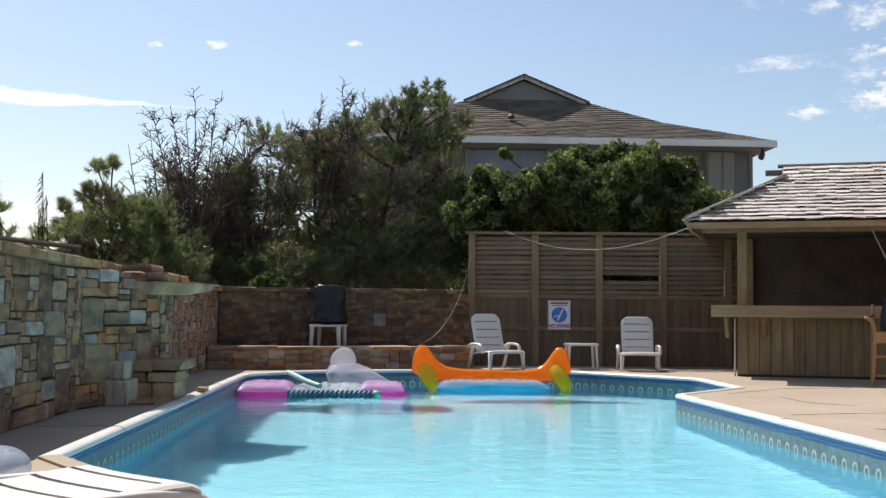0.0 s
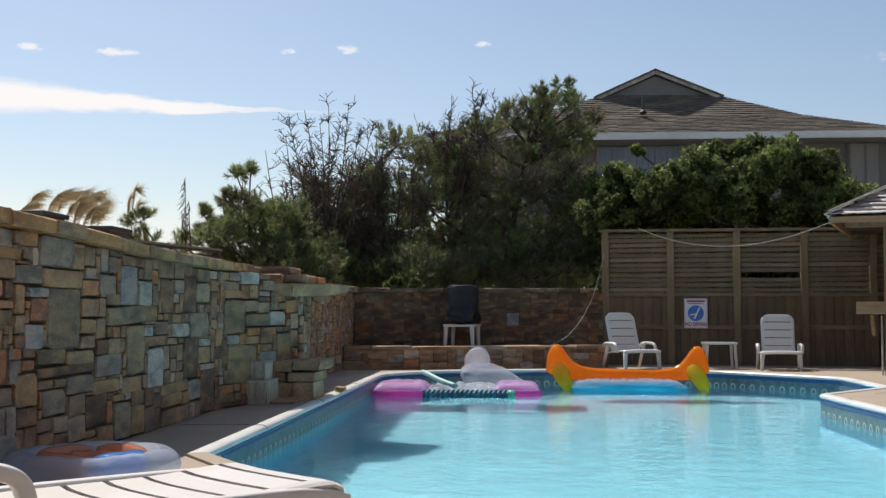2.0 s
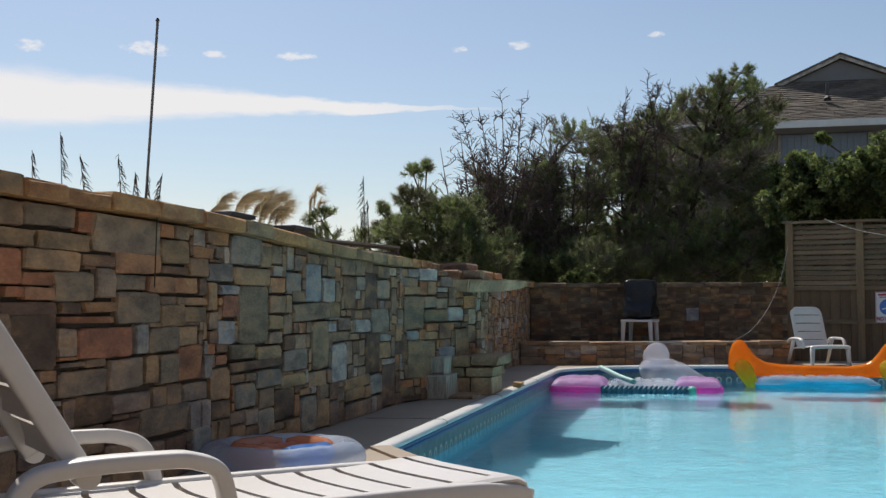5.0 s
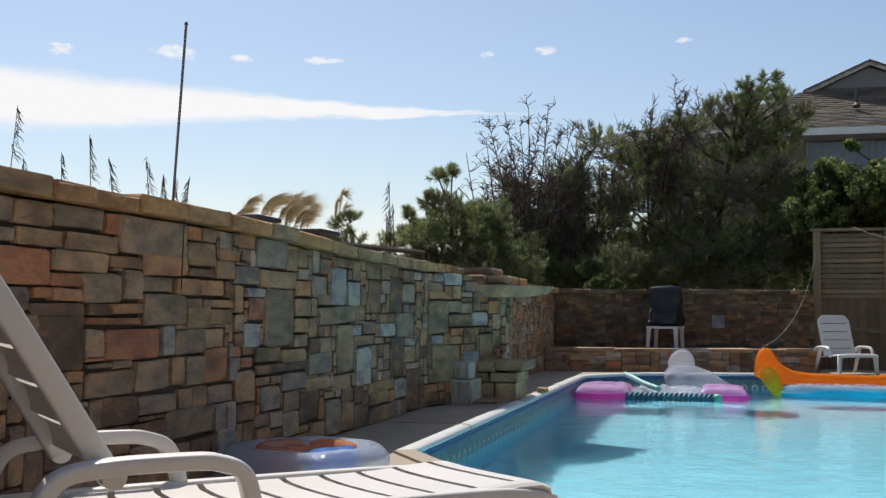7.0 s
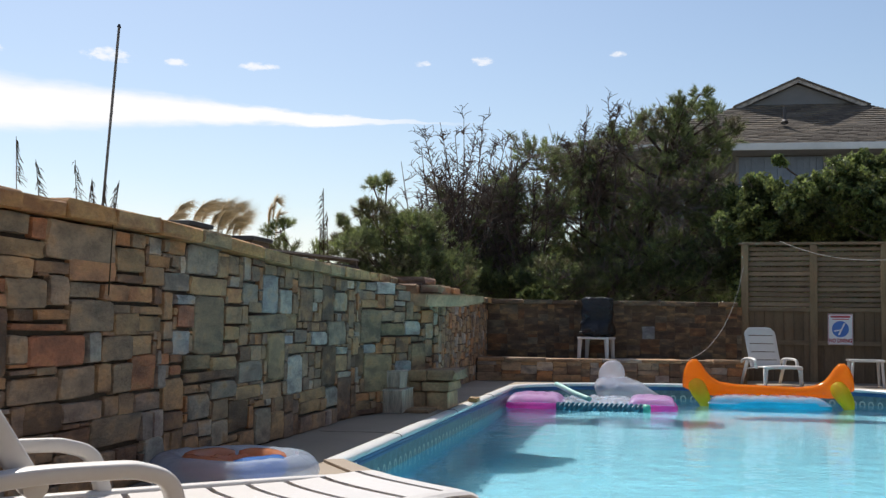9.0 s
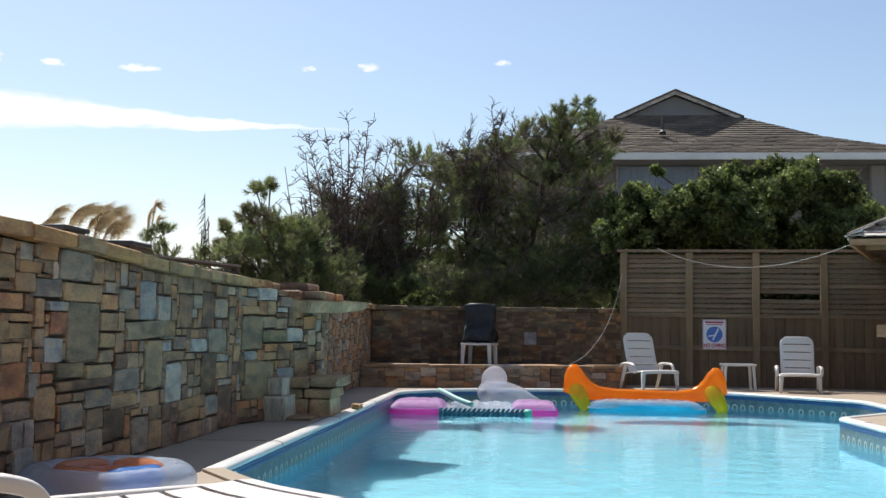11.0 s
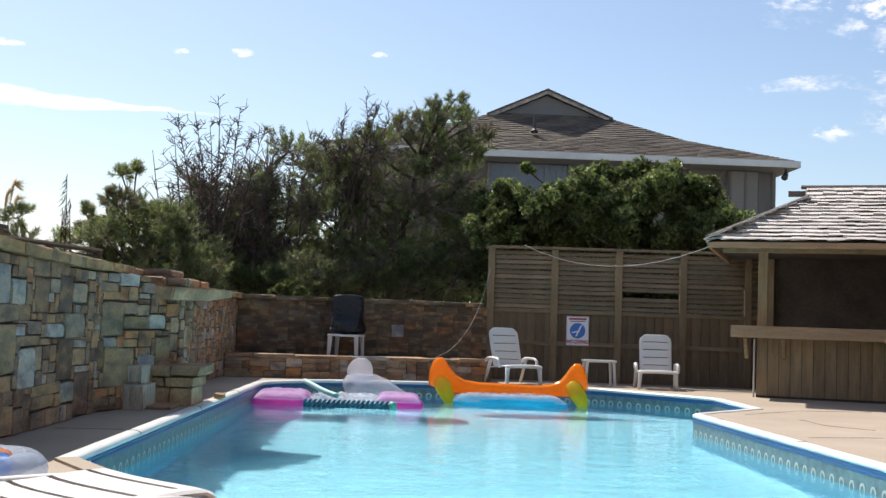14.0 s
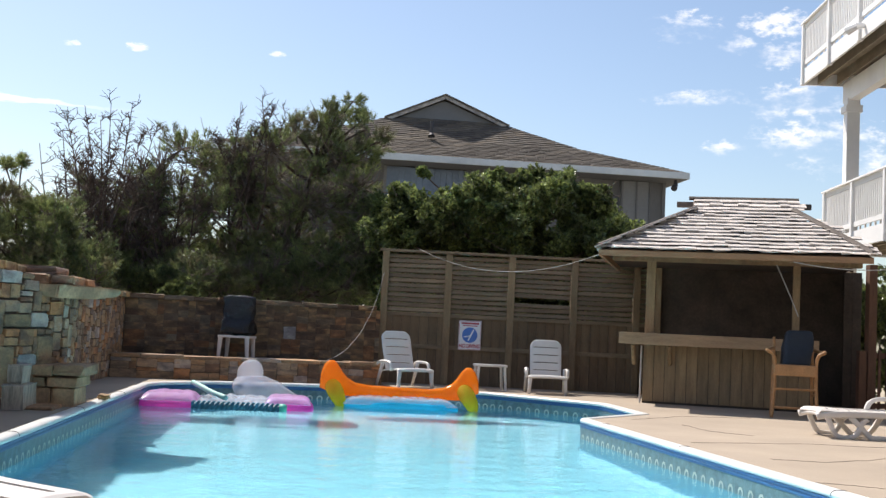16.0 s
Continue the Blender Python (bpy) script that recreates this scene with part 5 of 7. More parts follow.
clump_tree("twig_thicket", "dense brown twiggy undergrowth between the pines", (-3.1, 21.4), TWIGS, 21.4, "pine", 36, 1.1, 0.05, 0.8)
bare_shrub("dense leafless brown twigs between the pines", (-2.6, 20.6), [(-3.4, 3.4), (-3.0, 3.6), (-2.6, 3.8), (-2.2, 3.7), (-3.6, 2.9), (-2.0, 3.3), (-2.8, 3.1)], 20.6, 33)
bare_shrub("bare dead branches above the pine crown", (-1.2, 21.6), [(-1.35, 4.75), (-0.95, 4.95), (-0.7, 5.0), (-0.5, 4.85), (-1.8, 4.4), (-1.1, 4.6), (-1.5, 4.5)], 21.6, 32, 3.0)


# ---- dune plants ----
def sea_oats(x, y, z, h, seed, big=1.0):
    rnd = random.Random(seed)
    bm = bmesh.new()
    top = Vector((x + rnd.uniform(-0.03, 0.05), y, z + h))
    pts = [Vector((x, y, z)), Vector((x + 0.01, y, z + h * 0.6)), top]
    add_tube(bm, pts, [0.0035 * big, 0.003 * big, 0.0015 * big], 4)
    side = rnd.choice((-1, 1, 1))
    for k in range(30):
        t = k / 30 + rnd.uniform(-0.02, 0.02)
        p = pts[1].lerp(top, 0.3 + 0.7 * min(1, t))
        d = Vector((side * (0.012 + 0.035 * (1 - t)) * rnd.uniform(0.1, 1.5) + rnd.gauss(0, 0.009), rnd.uniform(-0.02, 0.02), -0.038 * rnd.uniform(0.6, 1.3)))
        d *= big
        add_tube(bm, [p, p + d * 0.55 + Vector((0, 0, 0.008)), p + d], [0.001 * big, 0.0038 * big, 0.001 * big], 4, 0.5)
    return tagged(part("sea_oat_stalk", bm, M["dark_oats"], None), "dry brown sea oat stalk with drooping seed head", "grass", "sea oats on the dune")


for k, (x, y, top_z) in enumerate([(-3.28, 4.6, 1.80), (-3.10, 5.0, 1.72), (-3.03, 5.1, 1.62), (-3.0, 5.4, 1.66), (-2.98, 5.6, 1.57), (-3.2, 4.9, 1.62), (-3.2, 4.6, 1.55), (-2.73, 5.0, 1.51), (-2.59, 5.0, 1.50)]):
    sea_oats(x, y, 0.95, top_z - 0.95, 70 + k)


def plume_grass(x, y, z, heads, label, seed, lean=0.35, wide=0.11):
    """Stalks ending in feathery heads; heads are (across, height) of each plume's upper end."""
    rnd = random.Random(seed)
    plant = thing("pampas_grass", label, "grass", Matrix.Translation((x, y, z)))
    verts, faces, bm = [], [], bmesh.new()
    for hx, hz in heads:
        top = Vector((hx, rnd.uniform(-0.25, 0.25), hz))
        b = Vector((hx * 0.6 - lean * 0.35, top.y * 0.5, 0))
        tip = lean * rnd.uniform(0.35, 1.7)
        neck = Vector((hx - tip * 0.5, top.y, hz - rnd.uniform(0.32, 0.46)))
        add_tube(bm, [b, b.lerp(neck, 0.6) + Vector((-0.03, 0, 0.05)), neck], [0.01, 0.008, 0.006], 4)
        ctrl = neck + Vector((tip * 0.1, 0, 0.36))
        for _ in range(400):
            u = rnd.random() ** 0.8
            p = neck * (1 - u) ** 2 + ctrl * 2 * u * (1 - u) + top * u * u
            d = ((ctrl - neck) * (1 - u) + (top - ctrl) * u).normalized()
            swell = wide * (0.3 + 2.2 * u * (1.2 - u))
            e = p + d * rnd.uniform(0.06, 0.20) + Vector((lean * rnd.uniform(0, 0.2) + rnd.uniform(-0.3, 1.0) * swell, rnd.gauss(0, 0.05), -rnd.uniform(-0.3, 0.9) * swell))
            s = Vector((0.003, 0.002, 0.0045))
            i = len(verts)
            verts += [p - s, p + s, e]
            faces.append((i, i + 1, i + 2))
    for _ in range(26):
        b = Vector((rnd.uniform(-0.5, 0.5) * max(0.25, abs(heads[0][0])), rnd.uniform(-0.2, 0.2), 0))
        e = b + Vector((rnd.uniform(-0.25, 0.4), 0, rnd.uniform(0.8, 1.35)))
        add_tube(bm, [b, b.lerp(e, 0.6) + Vector((-0.03, 0, 0.06)), e], [0.007, 0.006, 0.002], 3)
    part("stalks", bm, M["oats"], plant)
    o = new("plumes", raw_mesh("plumes", verts, faces, M["pampas"]))
    o.parent = plant
    return plant


plume_grass(-7.0, 17.0, 0.9, [(-0.50, 1.76), (-0.56, 1.6), (-0.15, 1.72), (0.0, 1.78), (0.10, 1.76), (0.2, 1.8), (0.3, 1.77), (0.38, 1.73), (0.46, 1.64), (0.53, 1.54), (0.28, 1.6), (0.12, 1.6), (0.42, 1.5), (0.2, 1.68)], "cream pampas grass plumes bent by the wind", 81, 0.36, 0.2)
plume_grass(-5.95, 17.0, 0.9, [(-0.02, 1.66), (0.05, 1.80), (0.02, 1.6)], "thin cream pampas plumes on the dune", 82, 0.08, 0.05)
for k, (x, h) in enumerate(((-5.10, 1.98), (-5.03, 1.62), (-5.16, 1.45))):
    sea_oats(x, 16.8, 0.9, h, 90 + k, 2.6)
clump_tree("pine_shrub", "small dark pine sapling on the dune", (-5.8, 17.4), [(-5.8, 2.2, 0.14), (-5.8, 1.9, 0.2), (-5.55, 1.85, 0.16)], 17.4, "pine", 84, 1.0, 0.03)

walkway = thing("boardwalk_rail", "dark weathered boardwalk railing beyond the wall", "railing")
part("top_rail", tube([(-5.9, 14.0, 1.83), (-4.4, 16.2, 1.72)], 0.06, 6, 0.6), M["dark_shade_wood"], walkway)
part("lower_rail", tube([(-5.9, 14.0, 1.68), (-4.4, 16.2, 1.57)], 0.09, 6), M["dark_shade_wood"], walkway)
for t in (0.02, 0.34, 0.66, 0.98):
    p = Vector((-5.9, 14.0, 0)).lerp(Vector((-4.4, 16.2, 0)), t)
    part("post", box(p.x - 0.05, p.x + 0.05, p.y - 0.05, p.y + 0.05, 0.6, 1.72), M["dark_shade_wood"], walkway)
for x, y, z, w in ((-5.45, 12.0, 1.9, 0.34), (-5.0, 12.9, 1.80, 0.3)):
    pl = thing("dark_box", "dark grey weathered box standing beyond the wall", "box", Matrix.Translation((x, y, 0)), "boxes beyond the wall")
    part("body", box(-w, w, -0.3, 0.3, 0.6, z - 0.03), M["dark_shade_wood"], pl)
    part("lid", box(-w - 0.04, w + 0.04, -0.34, 0.34, z - 0.03, z + 0.02, 0.008), M["dark_metal"], pl)
mast = thing("mast", "thin leaning dark metal pole rising beyond the wall", "pole", Matrix.Translation((-10.65, 20, 0)))
part("pole", tube([(0, 0, -0.1), (0.4, 0, 6.42)], 0.027, 8), M["grey_metal"], mast)
part("tip", tube([(0.4, 0, 6.42), (0.402, 0, 6.48)], [0.045, 0.02], 8), M["dark_metal"], mast)


# ---- resin furniture ----
def slotted_panel(parent, name, x0, x1, half, slots, z_of, material, slot=0.014, margin=0.045, thick=0.012, bow=0.0, taper=0.0, crown=0.012, cap=0.0):
    """A moulded panel, slightly crowned, with narrow bowed slots across it that stop short of its rounded edges."""
    bm = bmesh.new()
    step = (x1 - x0) / (slots + 1)
    xs = [x0, x0 + 0.02]
    for k in range(1, slots + 1):
        c = x0 + k * step
        xs += [c - step * 0.5, c - slot / 2, c + slot / 2]
    xs += [x1 - step * 0.75, x1 - step * 0.5, x1 - step * 0.25, x1 - 0.02, x1]
    gaps = {i for i in range(len(xs) - 1) if abs(xs[i + 1] - xs[i] - slot) < 1e-6}
    ys = [-1, -1 + 0.4 * margin / half, -1 + margin / half] + [(-1 + margin / half) * (1 - k / 4) + (1 - margin / half) * k / 4 for k in (1, 2, 3)] + [1 - margin / half, 1 - 0.4 * margin / half, 1]
    grid = []
    for i, x in enumerate(xs):
        row = []
        for y in ys:
            wide = half * (1 + taper * (x - x0) / (x1 - x0)) * (1 - cap * max(0.0, 1 - (x1 - x) / 0.13) ** 2)
            end = min(x - x0, x1 - x)
            edge = max(0.0, abs(y) - 0.88) / 0.12
            pull = 0.035 * edge * max(0.0, 1 - end / 0.05)
            xx = x + bow * (1 - y * y) + (pull if x < (x0 + x1) / 2 else -pull)
            row.append(bm.verts.new((xx, y * wide, z_of(x) + crown * (1 - y * y) - 0.012 * edge ** 2 - 0.008 * max(0.0, 1 - end / 0.02))))
        grid.append(row)
    for i in range(len(xs) - 1):
        for k in range(len(ys) - 1):
            if i in gaps and 2 <= k < len(ys) - 3:
                continue
            bm.faces.new((grid[i][k], grid[i + 1][k], grid[i + 1][k + 1], grid[i][k + 1]))
    bmesh.ops.recalc_face_normals(bm, faces=bm.faces)
    bmesh.ops.solidify(bm, geom=bm.faces[:], thickness=thick)
    return part(name, bm, material, parent, smooth=False)


def rod(pts, w, parent, name, label="", flat=1.0, steps=5, n=10):
    return part(name, tube(smooth_line(pts, steps), w, 16, flat, power=0.5), M["resin"], parent, label, True)


def sun_lounger(m, label, back_deg, length=1.95, hinge=1.30, z0=0.31, pivot=0.0, arm=0.135):
    """Moulded white resin lounger with an adjustable back; +x runs from the foot end to the head."""
    lg = thing("sun_lounger", label, "sun lounger", m)
    white = M["resin"]
    slotted_panel(lg, "seat_panel", -0.02, hinge - 0.03, 0.325, 9, lambda x: z0 - 0.008 + 0.022 * math.exp(-((x - 0.10) / 0.2) ** 2) - 0.03 * max(0.0, 1 - (x + 0.02) / 0.06) ** 2, white, bow=0.07, slot=0.024)
    for s in (-1, 1):
        rod([(0.0, 0.30 * s, z0 - 0.075), (0.12, 0.315 * s, z0 - 0.045), (0.4, 0.32 * s, z0 - 0.03), (hinge, 0.32 * s, z0 - 0.03), (length, 0.32 * s, z0 - 0.05)], 0.028, lg, "side_rail", flat=1.3)
        rod([(0.10, 0.31 * s, z0 - 0.06), (0.17, 0.315 * s, 0.07), (0.23, 0.315 * s, 0.022), (0.35, 0.315 * s, 0.022), (0.40, 0.315 * s, 0.07), (0.45, 0.31 * s, z0 - 0.13), (0.50, 0.31 * s, z0 - 0.08)], 0.026, lg, "front_leg")
        rod([(0.33, 0.305 * s, z0 - 0.06), (0.42, 0.31 * s, z0 * 0.5), (0.53, 0.315 * s, 0.03), (0.60, 0.315 * s, 0.022), (0.70, 0.315 * s, 0.022), (0.77, 0.315 * s, 0.08), (0.86, 0.31 * s, z0 - 0.06)], 0.028, lg, "middle_leg")
        rod([(length - 0.62, 0.31 * s, z0 - 0.07), (length - 0.52, 0.315 * s, 0.06), (length - 0.45, 0.315 * s, 0.022), (length - 0.30, 0.315 * s, 0.022), (length - 0.24, 0.315 * s, 0.08), (length - 0.15, 0.31 * s, z0 - 0.06)], 0.026, lg, "rear_leg")
        rod([(hinge - 0.42, 0.33 * s, z0 - 0.02), (hinge - 0.38, 0.345 * s, z0 + arm - 0.055), (hinge - 0.3, 0.35 * s, z0 + arm - 0.01), (hinge - 0.20, 0.35 * s, z0 + arm), (hinge + 0.05, 0.35 * s, z0 + arm - 0.005), (hinge + 0.17, 0.345 * s, z0 + arm - 0.045), (hinge + 0.24, 0.335 * s, z0 - 0.02)], 0.031, lg, "armrest", flat=0.85, steps=7)
    part("foot_rail", tube(smooth_line([(0.03, -0.30, z0 - 0.075), (0.05, -0.2, z0 - 0.055), (0.07, 0, z0 - 0.045), (0.05, 0.2, z0 - 0.055), (0.03, 0.30, z0 - 0.075)], 5), 0.026, 10, 0.9), white, lg, smooth=True)
    n = 0.78
    bk = part("backrest", tube(smooth_line([(0, -0.285, 0), (n * 0.7, -0.285, 0), (n - 0.05, -0.25, 0), (n, -0.12, 0), (n, 0.12, 0), (n - 0.05, 0.25, 0), (n * 0.7, 0.285, 0), (0, 0.285, 0)], 6), 0.025, 16, 1.45, power=0.45), white, lg, "raised slatted backrest", True)
    bk.matrix_basis = Matrix.Translation((hinge, 0, z0 + pivot)) @ Matrix.Rotation(radians(-back_deg), 4, "Y")
    for k in range(5):
        a = 0.05 + k * 0.142
        bm = bmesh.new()
        prof = [(a, 0.002), (a + 0.03, 0.016), (a + 0.075, 0.026), (a + 0.112, 0.022), (a + 0.124, 0.006)]
        loop = prof + [(x - 0.004, z - 0.013) for x, z in prof[::-1]]
        sides = []
        for j in range(9):
            y = -0.268 + 0.067 * j
            c = 0.010 * (1 - (y / 0.268) ** 2)
            sides.append([bm.verts.new((x - 2.2 * c, y, z + c)) for x, z in loop])
        for p, q in zip(sides, sides[1:]):
            for i in range(len(loop)):
                bm.faces.new((p[i], p[(i + 1) % len(loop)], q[(i + 1) % len(loop)], q[i]))
        bm.faces.new(sides[0])
        bm.faces.new(sides[-1])
        part("slat", bm, white, bk)
    for s in (-1, 1):
        part("pivot", tube([(0, 0.27 * s, 0), (0, 0.345 * s, 0)], 0.035, 12), white, bk)
    return lg


def resin_chair(m, label, group):
    """Low white resin lounge chair: slotted seat and high reclined back, arms and four legs."""
    ch = thing("lounge_chair", label, "chair", m @ Matrix.Scale(0.93, 4), group)
    z0, white = 0.29, M["resin"]
    slotted_panel(ch, "seat_panel", -0.03, 0.60, 0.325, 4, lambda x: z0 + 0.025 - 0.08 * x - 0.03 * max(0.0, 1 - (x + 0.03) / 0.06) ** 2, white)
    part("front_rail", tube(smooth_line([(0.02, -0.31, z0 - 0.02), (0.0, -0.2, z0 - 0.005), (0.0, 0.2, z0 - 0.005), (0.02, 0.31, z0 - 0.02)], 5), 0.022, 8), white, ch, smooth=True)
    for s in (-1, 1):
        bm = bmesh.new()
        add_tube(bm, [(0.03, 0.285 * s, z0 + 0.005), (0.025, 0.295 * s, 0.12), (0.015, 0.305 * s, 0.0)], [0.036, 0.030, 0.026], 12, 0.8, power=0.55)
        part("front_leg", bm, white, ch, smooth=True)
        part("rear_leg", tube([(0.55, 0.32 * s, z0 + 0.12), (0.75, 0.33 * s, 0.0)], [0.03, 0.024], 8), white, ch, smooth=True)
        rod([(0.24, 0.33 * s, z0 - 0.02), (0.22, 0.34 * s, 0.32), (0.26, 0.345 * s, 0.385), (0.36, 0.345 * s, 0.405), (0.62, 0.34 * s, 0.40), (0.74, 0.335 * s, 0.34)], 0.024, ch, "armrest", flat=0.8)
    bk = slotted_panel(ch, "backrest", -0.02, 0.66, 0.265, 4, lambda x: 0.035 * (x / 0.66) ** 2, white, slot=0.018, margin=0.06, taper=0.02, thick=0.02, cap=0.22)
    bk.matrix_basis = Matrix.Translation((0.56, 0, z0 - 0.01)) @ Matrix.Rotation(radians(-66), 4, "Y")
    bk["label"] = "high rounded back with four slots"
    return ch


def at(x, y, head, z=0.0):
    """A place on the ground with +x turned towards the way `head`."""
    return Matrix.Translation((x, y, z)) @ Matrix.Rotation(math.atan2(head[1], head[0]), 4, "Z")


sun_lounger(at(-0.855, 4.198, (-0.701, -0.713)) @ Matrix.Diagonal((1, 1.028, 0.933, 1)), "white resin sun lounger with raised back on the deck", 60, 2.15, 1.54, 0.27, 0.14, 0.177)
sun_lounger(at(5.12, 10.95, (0.995, -0.1)) @ Matrix.Diagonal((1, 0.85, 0.86, 1)), "white resin sun lounger lying flat on sunny deck", 10, hinge=1.12)
resin_chair(at(1.74, 16.75, (-0.38, 0.92)), "white resin lounge chair turned beside the fence", "white chairs by the fence")
resin_chair(at(3.69, 16.6, (0.14, 0.99)) @ Matrix.Scale(0.97, 4), "white resin lounge chair facing the pool", "white chairs by the fence")
table = thing("side_table", "small white resin side table between two chairs", "table", Matrix.Translation((2.93, 17.3, 0)))
part("tabletop", box(-0.24, 0.24, -0.2, 0.2, 0.36, 0.395, 0.012), M["resin"], table)
for x in (-0.2, 0.2):
    for y in (-0.16, 0.16):
        part("leg", tube([(x, y, 0.365), (x * 1.12, y * 1.12, 0)], [0.024, 0.02], 8), M["resin"], table)

# chair with a black plastic cover on the ledge
cc = thing("covered_chair", "white chair draped in black plastic on stone ledge", "chair", at(-0.98, 17.26, (0.2, 0.98), 0.265))
for x, y in ((0.0, -0.22), (0.0, 0.22), (0.42, -0.21), (0.42, 0.21)):
    part("leg", tube([(x, y, 0), (x * 0.95 + 0.01, y * 0.92, 0.36)], [0.026, 0.036], 8, 0.75), M["resin"], cc)
part("seat", box(-0.03, 0.45, -0.24, 0.24, 0.35, 0.385, 0.012), M["resin"], cc)
bm = box(0.02, 0.5, -0.245, 0.245, 0.40, 0.98, 0.05)
bmesh.ops.subdivide_edges(bm, edges=bm.edges[:], cuts=8, use_grid_fill=True)
for v in bm.verts:
    k = 0.03 + 0.05 * max(0, 0.7 - v.co.z)
    fold = 1 - 2 * abs(noise.noise(Vector((v.co.x * 5, v.co.y * 14, v.co.z * 5))))
    v.co += Vector((noise.noise(v.co * 9) - 0.5 * fold, noise.noise(v.co * 9 + Vector((5, 0, 0))), 0.9 * noise.noise(v.co * 8 + Vector((0, 9, 0))))) * k * 1.3
    if v.co.z > 0.6:
        v.co.x = 0.28 + (v.co.x - 0.28) * 0.45
    v.co.y *= 0.92
part("plastic_cover", bm, M["black_bag"], cc, "wrinkled black plastic cover", True)

# ---- bar stool ----
st = thing("bar_chair", "orange rattan bar chair with dark navy cushion", "chair", at(6.11, 13.45, (0.34, 0.94)))
for s in (-1, 1):
    part("front_post", tube(smooth_line([(-0.03, 0.275 * s, 0), (0.0, 0.25 * s, 0.3), (0.01, 0.245 * s, 0.6), (0.0, 0.25 * s, 0.72), (-0.01, 0.28 * s, 0.79), (-0.02, 0.335 * s, 0.82)], 5), 0.022, 10), M["rattan"], st, "front leg curving out into the arm", True)
    part("rear_leg", tube([(0.52, 0.25 * s, 0), (0.46, 0.235 * s, 0.62), (0.50, 0.235 * s, 1.0)], [0.02, 0.023, 0.018], 8), M["rattan"], st)
    part("armrest", tube(smooth_line([(-0.02, 0.335 * s, 0.82), (0.08, 0.345 * s, 0.835), (0.3, 0.31 * s, 0.83), (0.48, 0.24 * s, 0.86)], 5), 0.021, 10), M["rattan"], st, "scrolled rattan armrest", True)
    part("side_stretcher", tube([(-0.01, 0.26 * s, 0.29), (0.49, 0.24 * s, 0.29)], 0.014, 6), M["rattan"], st)
bm = box(-0.03, 0.48, -0.255, 0.255, 0.52, 0.66, 0.02)
part("seat_apron", bm, M["rattan"], st, "woven rattan seat rim")
for z, x in ((0.13, -0.02), (0.36, -0.005), (0.34, 0.49)):
    part("stretcher", tube([(x, -0.26, z), (x, 0.26, z)], 0.015, 6), M["rattan"], st)
bm = box(0.16, 0.34, -0.20, 0.16, 0.64, 1.10, 0.05)
bmesh.ops.subdivide_edges(bm, edges=bm.edges[:], cuts=3, use_grid_fill=True)
for v in bm.verts:
    v.co += Vector((noise.noise(v.co * 5), noise.noise(v.co * 5 + Vector((3, 0, 0))), noise.noise(v.co * 5 + Vector((0, 4, 0))))) * 0.03
    v.co.x += 0.25 * (v.co.z - 0.64)
    v.co.y -= 0.10 * (v.co.z - 0.64)
part("cushion", bm, M["navy"], st, "dark navy folded cushion", True)

# ---- bar details ----
for a in (-0.15, 0.35):
    o = part("bracket", tube(smooth_line([(a, 0.0, 0.55), (a, -0.1, 0.6), (a, -0.25, 0.72), (a, -0.36, 0.82)], 4), 0.03, 6), M["bar_wood"], bar, "curved counter bracket")
part("downpipe", tube([(-0.05, -0.03, 0.0), (-0.05, -0.03, 0.8)], 0.013, 8), M["rope"], bar, "thin pale pipe")
part("ridge_beam", box(RA0 - 0.28, RA1 + 0.28, RB - 0.05, RB + 0.05, RZ - 0.1, RZ - 0.02, 0.006), M["barge_dark"], bar)
cord = thing("hanging_cord", "pale cord hanging from the bar roof", "rope", BM_)
part("cord", tube([(1.75, -0.1, 2.0), (1.95, -0.1, 1.55), (2.05, -0.12, 1.3)], 0.008, 5), M["rope"], cord)
finial = thing("roof_vent", "small dark vent cap behind the bar roof", "vent", Matrix.Translation((8.82, 20.76, -0.03)))
part("pipe", tube([(0, 0, 0), (0, 0, 3.6)], 0.05, 8), M["dark_metal"], finial)
part("cap", tube([(0, 0, 3.6), (0, 0, 3.7), (0, 0, 3.76)], [0.11, 0.11, 0.04], 10), M["dark_metal"], finial)

side = thing("picket_railing", "brown timber picket railing beyond the bar", "railing", Matrix.Translation((8.0, 15.2, 0)))
part("post", box(-0.06, 0.06, -0.06, 0.06, -0.02, 2.1, 0.006), M["red_wood"], side, "reddish-brown square post")
part("rail", box(0.06, 2.6, -0.03, 0.03, 0.78, 0.86, 0.005), M["red_wood"], side)
part("rail", box(0.06, 2.6, -0.03, 0.03, 0.08, 0.15, 0.005), M["red_wood"], side)
part("newel", box(-0.19, -0.08, -0.06, 0.03, -0.02, 0.88, 0.006), M["red_wood"], side)
for k in range(22):
    part("picket", box(0.1 + k * 0.115, 0.14 + k * 0.115, -0.05, -0.03, 0.02, 0.9, 0.003), M["red_wood"], side)

# ---- sign ----
sg = thing("pool_sign", "white metal sign reading no diving on the fence", "sign", FM @ Matrix.Translation((1.24, -0.062, 0.585)))
part("panel", box(0, 0.365, -0.004, 0.004, 0, 0.475, 0.003), M["sign_white"], sg)
for a, b, c, d in ((0.006, 0.359, 0.462, 0.469), (0.006, 0.359, 0.006, 0.011), (0.006, 0.011, 0.011, 0.462), (0.354, 0.359, 0.011, 0.462)):
    part("border", box(a, b, -0.0075, -0.0045, c, d), M["sign_red"], sg)
part("heading_bar", box(0.04, 0.325, -0.0075, -0.0045, 0.415, 0.445), M["sign_red"], sg)
part("text_bar", box(0.06, 0.305, -0.0075, -0.0045, 0.385, 0.398), M["sign_red"], sg)
bm = bmesh.new()
